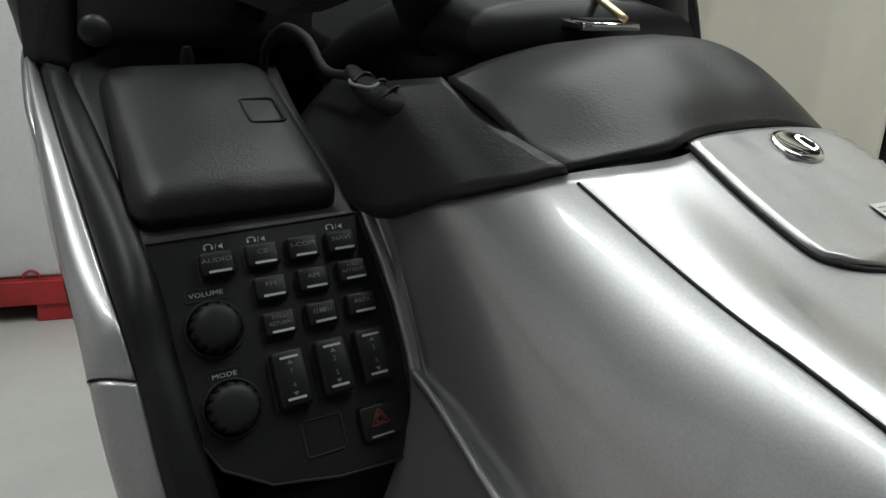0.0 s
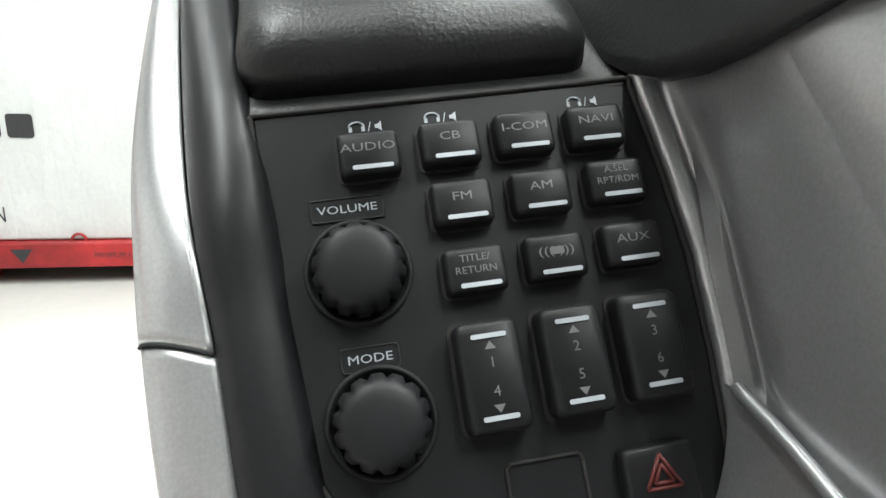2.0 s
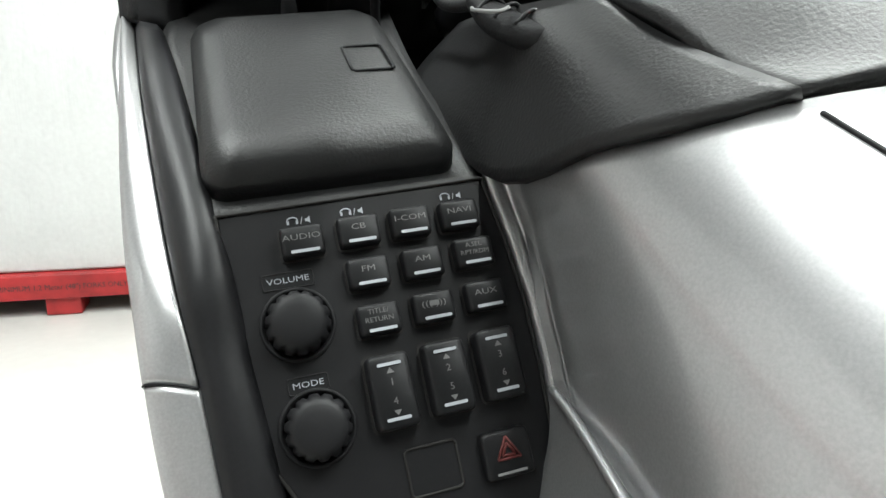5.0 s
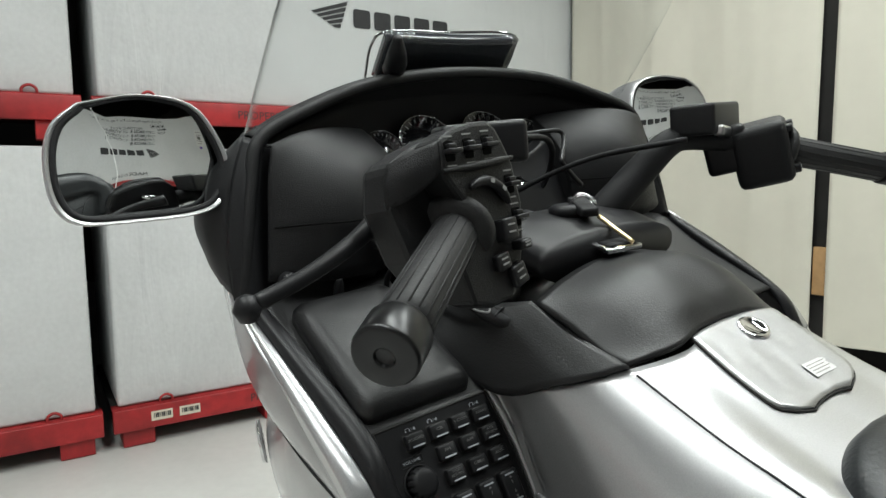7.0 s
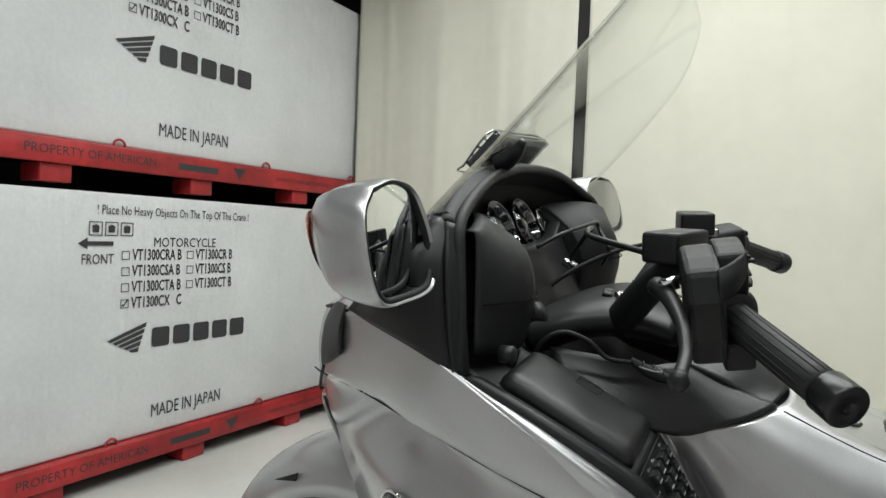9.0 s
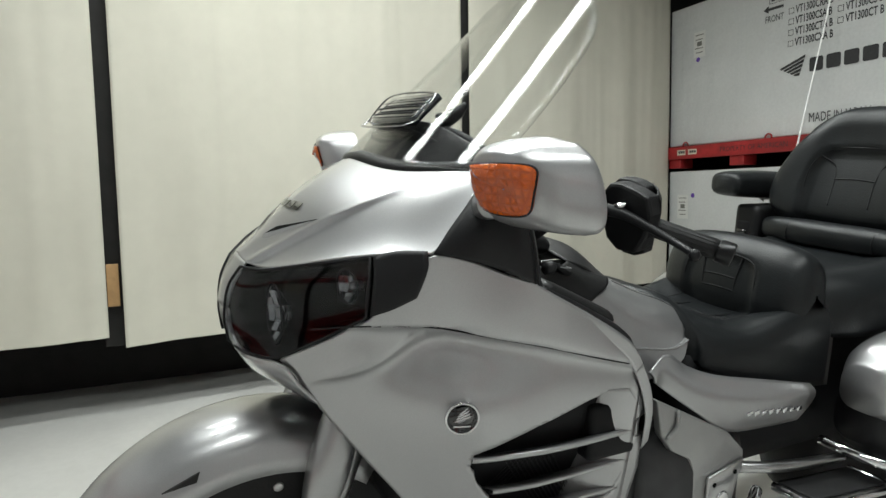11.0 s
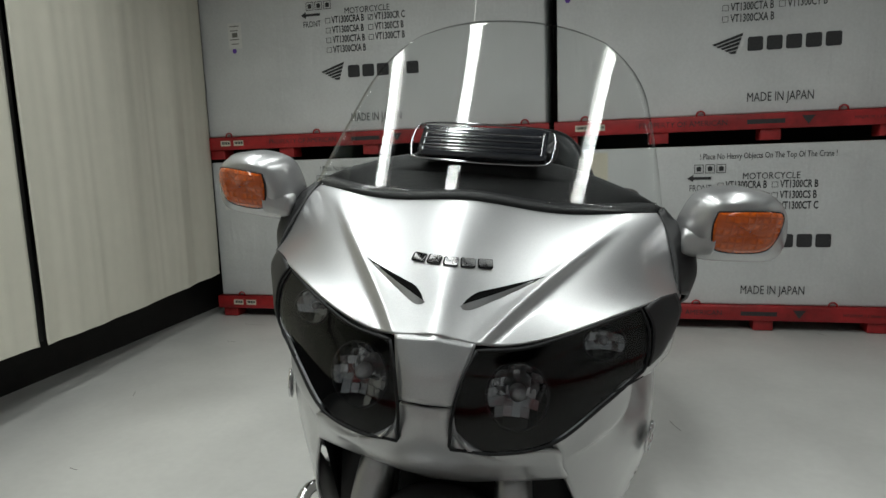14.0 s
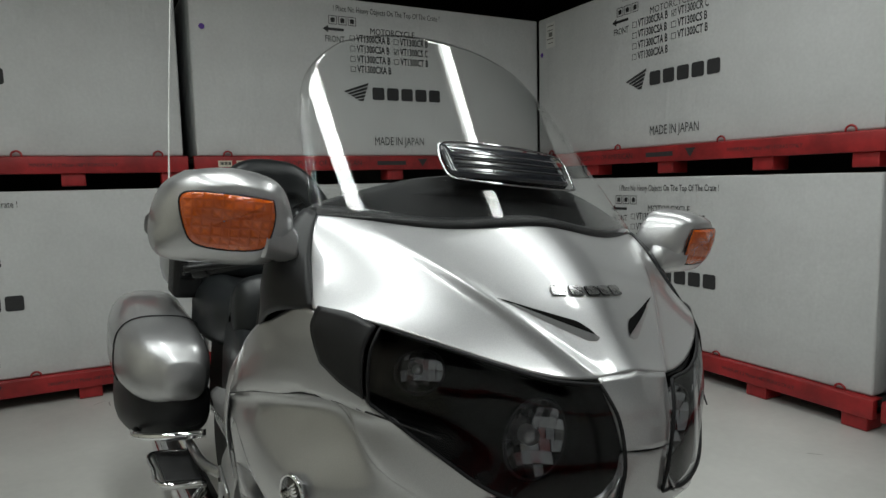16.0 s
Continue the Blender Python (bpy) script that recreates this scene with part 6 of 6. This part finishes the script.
part("fairing_knob", lathe([(0.010, 0), (0.010, 0.014), (0.007, 0.017), (0.0005, 0.017)], 16, None, frame_of((-0.300, 0.952, 0.903), (1, 0, 0), (0, 0, 1))), SATIN, bike)

# ---- seats, trunk, bags, lower body ----
AX, AY, AZ = (1, 0, 0), (0, 1, 0), (0, 0, 1)
SEAT = [
    [(0, 0.563, 0.768), (-0.045, 0.558, 0.768), (-0.085, 0.543, 0.762), (-0.120, 0.516, 0.742), (-0.146, 0.494, 0.70), (-0.152, 0.485, 0.65)],
    [(0, 0.545, 0.785), (-0.045, 0.540, 0.784), (-0.087, 0.524, 0.776), (-0.126, 0.500, 0.750), (-0.153, 0.485, 0.70), (-0.158, 0.478, 0.648)],
    [(0, 0.500, 0.777), (-0.05, 0.495, 0.776), (-0.10, 0.485, 0.768), (-0.145, 0.475, 0.735), (-0.168, 0.468, 0.69), (-0.172, 0.465, 0.642)],
    [(0, 0.43, 0.745), (-0.06, 0.43, 0.742), (-0.12, 0.435, 0.735), (-0.17, 0.44, 0.705), (-0.190, 0.445, 0.67), (-0.192, 0.45, 0.63)],
    [(0, 0.33, 0.703), (-0.07, 0.33, 0.702), (-0.135, 0.335, 0.705), (-0.185, 0.34, 0.695), (-0.206, 0.345, 0.66), (-0.206, 0.35, 0.59)],
    [(0, 0.24, 0.690), (-0.07, 0.24, 0.693), (-0.135, 0.24, 0.712), (-0.185, 0.24, 0.718), (-0.210, 0.24, 0.68), (-0.210, 0.24, 0.565)],
    [(0, 0.16, 0.700), (-0.07, 0.16, 0.704), (-0.135, 0.16, 0.728), (-0.185, 0.16, 0.735), (-0.208, 0.16, 0.69), (-0.206, 0.15, 0.55)],
    [(0, 0.06, 0.72), (-0.07, 0.06, 0.722), (-0.135, 0.06, 0.745), (-0.18, 0.06, 0.745), (-0.203, 0.06, 0.70), (-0.20, 0.05, 0.54)],
]
g = sheet(SEAT, 36, 44)
seat = part("rider_seat", grid_bm(np.concatenate([(g * (-1, 1, 1))[:, :0:-1], g], 1)), LEATHER, bike, "black leather rider seat", thick=0.004)
SEATG = g[:, :26]
for f in (1, -1):
    for path in ([(-0.03, 0.43), (-0.075, 0.36), (-0.10, 0.29), (-0.105, 0.22)], [(-0.03, 0.43), (-0.055, 0.33), (-0.06, 0.23)], [(-0.105, 0.31), (-0.06, 0.30), (0, 0.295)]):
        part("seat_crease", flipped(pipe([(x, y, lies_on(SEATG, x, y, 0, 1, 2) - 0.0008) for x, y in path], 0.0022, 24, 6), f), MATTE, seat)
# lumbar cushion: a rounded upright pad
PADROWS = [(0.215, 0.690), (0.228, 0.735), (0.222, 0.79), (0.203, 0.84), (0.178, 0.866), (0.15, 0.874), (0.118, 0.866), (0.095, 0.83), (0.085, 0.72)]
cols = []
for x, k in ((0, 1), (0.04, 1), (0.08, 0.99), (0.12, 0.97), (0.155, 0.92), (0.18, 0.82), (0.197, 0.62), (0.204, 0.35), (0.205, 0.05)):
    cols.append([(-x, 0.155 + (y - 0.155) * k - 0.4 * x * x, 0.77 + (z - 0.77) * k - 0.25 * x * x) for y, z in PADROWS])
cols = np.array(cols).transpose(1, 0, 2)
g = sheet([[tuple(q) for q in r] for r in cols], 34, 44)
for j in range(g.shape[0]):
    for i in range(g.shape[1]):
        x, y, z = g[j, i]
        if y > 0.17:
            d = max(0.0, 1 - (x / 0.105) ** 4 - ((z - 0.755) / 0.075) ** 4)
            g[j, i, 1] -= 0.011 * min(1, 2.2 * d)
LUM = g[:24]
lum = part("rider_backrest", grid_bm(np.concatenate([(g * (-1, 1, 1))[:, :0:-1], g], 1)), LEATHER, bike, "black leather lumbar cushion")
on_lum = lambda x, z: (x, lies_on(LUM, -abs(x), z, 0, 2, 1) - 0.0005, z)
for path in ([(-0.10, 0.70), (-0.103, 0.77), (-0.085, 0.82), (0, 0.832), (0.085, 0.82), (0.103, 0.77), (0.10, 0.70)], [(-0.045, 0.775), (0, 0.777), (0.045, 0.775)], [(-0.045, 0.745), (0, 0.747), (0.045, 0.745)], [(-0.05, 0.70), (-0.047, 0.76), (-0.055, 0.825)], [(0.05, 0.70), (0.047, 0.76), (0.055, 0.825)]):
    part("stitch_line", pipe([on_lum(x, z) for x, z in path], 0.0022, 40, 6), MATTE, lum)
PSEAT = [
    [(0, 0.11, 0.80), (-0.09, 0.11, 0.795), (-0.15, 0.10, 0.78), (-0.195, 0.09, 0.73), (-0.20, 0.08, 0.66)],
    [(0, 0.0, 0.795), (-0.10, 0.0, 0.798), (-0.17, 0.0, 0.80), (-0.225, 0.0, 0.75), (-0.23, 0.0, 0.66)],
    [(0, -0.12, 0.80), (-0.10, -0.12, 0.803), (-0.18, -0.12, 0.815), (-0.24, -0.12, 0.77), (-0.245, -0.12, 0.67)],
    [(0, -0.24, 0.82), (-0.10, -0.24, 0.82), (-0.18, -0.24, 0.83), (-0.24, -0.24, 0.78), (-0.245, -0.24, 0.68)],
]
g = sheet(PSEAT, 24, 24)
part("passenger_seat", grid_bm(np.concatenate([(g * (-1, 1, 1))[:, :0:-1], g], 1)), LEATHER, bike, "black leather passenger seat", thick=0.004)
# passenger backrest: an arched pad
BACK = [
    [(0, -0.245, 0.880), (-0.08, -0.245, 0.880), (-0.16, -0.24, 0.885), (-0.205, -0.245, 0.895), (-0.225, -0.27, 0.905), (-0.228, -0.30, 0.91)],
    [(0, -0.235, 0.915), (-0.08, -0.232, 0.915), (-0.165, -0.225, 0.92), (-0.212, -0.228, 0.93), (-0.233, -0.255, 0.935), (-0.236, -0.30, 0.935)],
    [(0, -0.255, 1.0), (-0.075, -0.252, 1.0), (-0.155, -0.238, 1.0), (-0.205, -0.238, 1.0), (-0.228, -0.262, 1.0), (-0.232, -0.31, 1.0)],
    [(0, -0.285, 1.10), (-0.07, -0.282, 1.10), (-0.125, -0.265, 1.10), (-0.170, -0.262, 1.09), (-0.195, -0.285, 1.08), (-0.20, -0.33, 1.075)],
    [(0, -0.295, 1.165), (-0.06, -0.293, 1.163), (-0.105, -0.287, 1.152), (-0.145, -0.285, 1.135), (-0.168, -0.305, 1.12), (-0.174, -0.345, 1.11)],
    [(0, -0.315, 1.195), (-0.06, -0.313, 1.192), (-0.105, -0.31, 1.178), (-0.145, -0.31, 1.152), (-0.165, -0.325, 1.13), (-0.17, -0.355, 1.115)],
    [(0, -0.350, 1.205), (-0.06, -0.350, 1.20), (-0.105, -0.35, 1.184), (-0.142, -0.35, 1.155), (-0.16, -0.36, 1.13), (-0.165, -0.37, 1.11)],
    [(0, -0.385, 1.17), (-0.06, -0.385, 1.165), (-0.105, -0.385, 1.15), (-0.14, -0.385, 1.12), (-0.16, -0.385, 1.10), (-0.166, -0.38, 1.09)],
    [(0, -0.39, 0.90), (-0.08, -0.39, 0.90), (-0.16, -0.385, 0.90), (-0.20, -0.38, 0.90), (-0.22, -0.37, 0.90), (-0.225, -0.36, 0.90)],
]
g = sheet(BACK, 40, 64)
for j in range(g.shape[0]):
    for i in range(g.shape[1]):
        x, y, z = g[j, i]
        if y > -0.32 and z > 0.87:
            wide = 0.128 - 0.22 * max(0, z - 1.03)
            d = 1 - (abs(x) / wide) ** 5 - (max(0, z - 0.93) / 0.165) ** 5
            g[j, i, 1] -= 0.022 * min(1, max(0.0, 2.4 * d))
BACKG = g[:36]
bk = part("passenger_backrest", grid_bm(np.concatenate([(g * (-1, 1, 1))[:, :0:-1], g], 1)), LEATHER, bike, "black leather passenger backrest with a sewn centre panel")
on_back = lambda x, z: (x, lies_on(BACKG, -abs(x), z, 0, 2, 1) - 0.0003, z)
for path in ([(-0.122, 0.90), (-0.124, 1.0), (-0.11, 1.055), (-0.075, 1.085), (0, 1.092), (0.075, 1.085), (0.11, 1.055), (0.124, 1.0), (0.122, 0.90)], [(-0.058, 1.003), (0, 1.006), (0.058, 1.003)], [(-0.055, 0.93), (-0.055, 1.0), (-0.065, 1.04), (-0.10, 1.068)], [(0.055, 0.93), (0.055, 1.0), (0.065, 1.04), (0.10, 1.068)]):
    part("stitch_line", pipe([on_back(x, z) for x, z in path], 0.0024, 50, 6), MATTE, bk)
part("backrest_roll", blob([((-0.215, -0.235, 0.85), 0.008, 0.01, AY, AZ), ((-0.205, -0.23, 0.85), 0.03, 0.03, AY, AZ), ((-0.10, -0.225, 0.85), 0.04, 0.036, AY, AZ), ((0, -0.225, 0.85), 0.04, 0.036, AY, AZ), ((0.10, -0.225, 0.85), 0.04, 0.036, AY, AZ), ((0.205, -0.23, 0.85), 0.03, 0.03, AY, AZ), ((0.215, -0.235, 0.85), 0.008, 0.01, AY, AZ)], 20, 50), LEATHER, bike, "black leather roll cushion")
for x in (-0.12, 0.12):
    part("stitch_line", pipe([(x, -0.19, 0.823), (x, -0.1845, 0.85), (x, -0.195, 0.876)], 0.002, 12, 6), MATTE, bk)
for f in (1, -1):
    ar = part("armrest", flipped(blob([((-0.305, -0.13, 0.97), 0.02, 0.015, AX, AZ), ((-0.31, -0.15, 0.97), 0.055, 0.035, AX, AZ), ((-0.315, -0.26, 0.968), 0.066, 0.042, AX, AZ), ((-0.315, -0.38, 0.965), 0.064, 0.042, AX, AZ), ((-0.30, -0.44, 0.96), 0.04, 0.03, AX, AZ)], 24, 26, None, 3.4), f), LEATHER, bike, "black padded armrest")
    sp = part("rear_speaker", flipped(box((0.085, 0.15, 0.16), (-0.265, -0.27, 0.83), bevel=0.02, seg=3), f), BLACK, bike, "black rear speaker box with a latch")
    part("latch", flipped(box((0.045, 0.012, 0.05), (-0.27, -0.196, 0.835), bevel=0.006), f), MATTE, sp)
    part("latch_bar", flipped(box((0.032, 0.012, 0.012), (-0.27, -0.190, 0.828), bevel=0.003), f), GLOSSBLACK, sp)
    # saddlebag: silver upper shell over a black tub
    up = [((-0.30, 0.085, 0.57), 0.05, 0.05, AX, AZ), ((-0.325, 0.03, 0.585), 0.095, 0.085, AX, AZ), ((-0.345, -0.10, 0.60), 0.115, 0.105, AX, AZ), ((-0.355, -0.30, 0.61), 0.12, 0.115, AX, AZ), ((-0.35, -0.52, 0.62), 0.11, 0.11, AX, AZ), ((-0.32, -0.70, 0.62), 0.07, 0.08, AX, AZ)]
    bag = part("saddlebag", flipped(blob(up, 32, 40, None, 3.0), f), SILVER, bike, "silver saddlebag over a black lower tub")
    lowb = [((-0.285, 0.075, 0.50), 0.045, 0.055, AX, AZ), ((-0.312, 0.02, 0.485), 0.088, 0.085, AX, AZ), ((-0.332, -0.10, 0.47), 0.108, 0.10, AX, AZ), ((-0.34, -0.30, 0.45), 0.112, 0.10, AX, AZ), ((-0.335, -0.52, 0.46), 0.10, 0.095, AX, AZ), ((-0.31, -0.69, 0.50), 0.06, 0.07, AX, AZ)]
    part("bag_tub", flipped(blob(lowb, 32, 40, None, 3.0), f), SATIN, bag, "black lower tub")
    seam = [(-0.345 + 0.118 * c * 1.02, -0.13 + 0.0, 0.602 + 0.107 * s * 1.02) for c, s in [((abs(math.cos(a)) ** 0.66) * math.copysign(1, math.cos(a)), (abs(math.sin(a)) ** 0.66) * math.copysign(1, math.sin(a))) for a in np.linspace(-0.6, math.pi + 0.6, 24)]]
    part("lid_seam", flipped(pipe(seam, 0.0018, 50, 6), f), MATTE, bag)
    # silver side cover under the seat
    cov = [[(-0.272, 0.690, 0.690), (-0.245, 0.622, 0.705), (-0.232, 0.555, 0.668), (-0.232, 0.47, 0.637), (-0.235, 0.32, 0.606), (-0.238, 0.175, 0.577)],
           [(-0.278, 0.684, 0.683), (-0.262, 0.64, 0.682), (-0.256, 0.56, 0.635), (-0.254, 0.46, 0.597), (-0.253, 0.31, 0.570), (-0.250, 0.168, 0.560)],
           [(-0.278, 0.680, 0.675), (-0.263, 0.645, 0.663), (-0.257, 0.56, 0.605), (-0.254, 0.455, 0.556), (-0.252, 0.31, 0.534), (-0.248, 0.175, 0.535)],
           [(-0.276, 0.676, 0.667), (-0.260, 0.648, 0.648), (-0.253, 0.55, 0.583), (-0.248, 0.44, 0.517), (-0.245, 0.31, 0.502), (-0.240, 0.205, 0.496)]]
    sdc = part("side_cover", grid_bm(sheet(cov, 24, 14), f), SILVER, bike, "silver side cover with raised chrome shapes", thick=0.006)
    for k in range(8):
        part("badge_bar", flipped(box((0.004, 0.016, 0.008 + 0.002 * (k % 2)), (-0.2545, 0.385 - 0.0225 * k, 0.549 - 0.0022 * k), turn=Euler((radians(-12), 0, 0)).to_matrix(), bevel=0.001), f), CHROME, sdc)
    # engine cover and frame below
    flat = lambda d: Matrix(((0, 0, 1, d), (1, 0, 0, 0), (0, 1, 0, 0), (0, 0, 0, 1)))
    part("engine_cover", flipped(blob([((-0.20, 0.66, 0.43), 0.04, 0.09, AX, AZ), ((-0.215, 0.58, 0.43), 0.045, 0.11, AX, AZ), ((-0.215, 0.48, 0.41), 0.04, 0.10, AX, AZ), ((-0.20, 0.38, 0.40), 0.03, 0.08, AX, AZ)], 24, 20), f), DARKMETAL, bike)
    part("frame_cover", flipped(poly([(0.655, 0.625), (0.601, 0.598), (0.45, 0.522), (0.401, 0.476), (0.396, 0.43), (0.489, 0.43), (0.493, 0.33), (0.529, 0.33), (0.54, 0.456), (0.555, 0.485), (0.604, 0.512), (0.635, 0.55)], 0.02, flat(-0.262)), f), GREYPAINT, bike, "grey painted frame cover", bevel=0.004)
    part("cover_rib", flipped(pipe([(-0.263, 0.601, 0.597), (-0.268, 0.603, 0.565), (-0.263, 0.624, 0.54)], 0.005, 12, 8), f), GREYPAINT, bike)
    fp = part("frame_plate", flipped(poly([(0.406, 0.462), (0.419, 0.422), (0.44, 0.32), (0.50, 0.32), (0.505, 0.438)], 0.008, flat(-0.270)), f), STEEL, bike, "grey metal frame plate with round holes", bevel=0.003)
    part("plate_bolt", flipped(lathe([(0.018, 0), (0.018, 0.002), (0.013, 0.004), (0.0005, 0.004)], 20, None, frame_of((-0.2705, 0.462, 0.385), (0, -1, 0), (0, 0, 1))), f), CHROME, fp)
    # raised near-black discs give the shade of drilled holes
    for y, z in ((0.43, 0.437), (0.487, 0.42), (0.437, 0.365)):
        part("plate_hole", flipped(lathe([(0.005, 0), (0.005, 0.001), (0.0005, 0.001)], 12, None, frame_of((-0.2703, y, z), (0, -1, 0), (0, 0, 1))), f), HOLLOW, fp)
    part("gear_lever", flipped(pipe([(-0.30, 0.53, 0.36), (-0.315, 0.48, 0.385), (-0.32, 0.44, 0.40), (-0.30, 0.40, 0.405)], (0.008, 0.010, 0.010, 0.012), 16, 10), f), CHROME, bike, "chrome foot lever")
    part("board_arm", flipped(pipe([(-0.25, 0.40, 0.43), (-0.285, 0.30, 0.428), (-0.285, 0.10, 0.408)], (0.012, 0.012, 0.010), 16, 10), f), STEEL, bike)
    fb = part("floorboard", flipped(box((0.10, 0.26, 0.014), (-0.325, 0.19, 0.375), turn=Euler((radians(4), radians(4), 0)).to_matrix(), bevel=0.005), f), STEEL, bike, "passenger floorboard with a black rubber mat")
    part("mat", flipped(box((0.085, 0.235, 0.006), (-0.325, 0.19, 0.3855), turn=Euler((radians(4), radians(4), 0)).to_matrix(), bevel=0.002), f), RUBBER, fb)
    part("board_rim", flipped(pipe([(-0.28, 0.32, 0.388), (-0.375, 0.31, 0.392), (-0.382, 0.19, 0.383), (-0.375, 0.065, 0.374), (-0.28, 0.06, 0.372)], 0.006, 40, 8), f), CHROME, fb)
    part("chrome_guard", flipped(pipe([(-0.25, 0.13, 0.44), (-0.34, 0.115, 0.435), (-0.405, 0.06, 0.425), (-0.41, 0.0, 0.42), (-0.36, -0.03, 0.42), (-0.28, -0.01, 0.42)], 0.011, 40, 12), f), CHROME, bike, "chrome bag guard")
    part("exhaust", flipped(pipe([(-0.20, 0.55, 0.22), (-0.24, 0.2, 0.22), (-0.27, -0.3, 0.24), (-0.28, -0.75, 0.26)], (0.03, 0.05, 0.055, 0.055), 24, 18), f), CHROME, bike, "chrome exhaust")
    part("engine_guard", flipped(pipe([(-0.12, 1.08, 0.36), (-0.22, 1.10, 0.37), (-0.30, 1.05, 0.40), (-0.315, 0.98, 0.42), (-0.27, 0.93, 0.42)], 0.013, 30, 12), f), CHROME, bike, "chrome engine guard")
part("engine_block", box((0.46, 0.55, 0.30), (0, 0.62, 0.34), bevel=0.04), DARKMETAL, bike)
part("frame_body", box((0.36, 0.80, 0.30), (0, 0.10, 0.52), bevel=0.05), MATTE, bike)
part("trunk", blob([((0, -0.36, 0.83), 0.25, 0.10, AX, AZ), ((0, -0.45, 0.85), 0.30, 0.15, AX, AZ), ((0, -0.60, 0.86), 0.31, 0.16, AX, AZ), ((0, -0.75, 0.85), 0.27, 0.13, AX, AZ), ((0, -0.80, 0.85), 0.2, 0.08, AX, AZ)], 36, 30, None, 3.4), SILVER, bike, "silver top trunk")
rw = part("rear_wheel", lathe([(0.10, -0.07), (0.20, -0.075), (0.19, 0), (0.20, 0.075), (0.10, 0.07)], 40, None, Matrix.Translation((0, -0.39, 0.30)) @ pose(0, 0, 0, 0, 90, 0)), STEEL, bike, "rear wheel")
part("tyre", lathe([(0.20, -0.075), (0.25, -0.09), (0.285, -0.075), (0.30, -0.03), (0.302, 0), (0.30, 0.03), (0.285, 0.075), (0.25, 0.09), (0.20, 0.075)], 48, None, Matrix.Translation((0, -0.39, 0.302)) @ pose(0, 0, 0, 0, 90, 0)), RUBBER, rw)
part("side_stand", pipe([(-0.16, 0.50, 0.25), (-0.22, 0.47, 0.12), (-0.27, 0.46, 0.035)], (0.014, 0.012, 0.016), 14, 10), DARKMETAL, bike)
an = part("antenna", pipe([(0.30, -0.42, 0.93), (0.31, -0.50, 1.35), (0.315, -0.57, 1.75), (0.32, -0.64, 2.1)], (0.0035, 0.0022, 0.0016, 0.0012), 30, 8), mat("white_fibreglass", (0.75, 0.75, 0.73), 0.4), bike, "thin white whip antenna")
part("antenna_base", lathe([(0.011, 0), (0.010, 0.03), (0.006, 0.07), (0.0005, 0.075)], 14, None, Matrix.Translation((0.30, -0.42, 0.92))), CHROME, an)
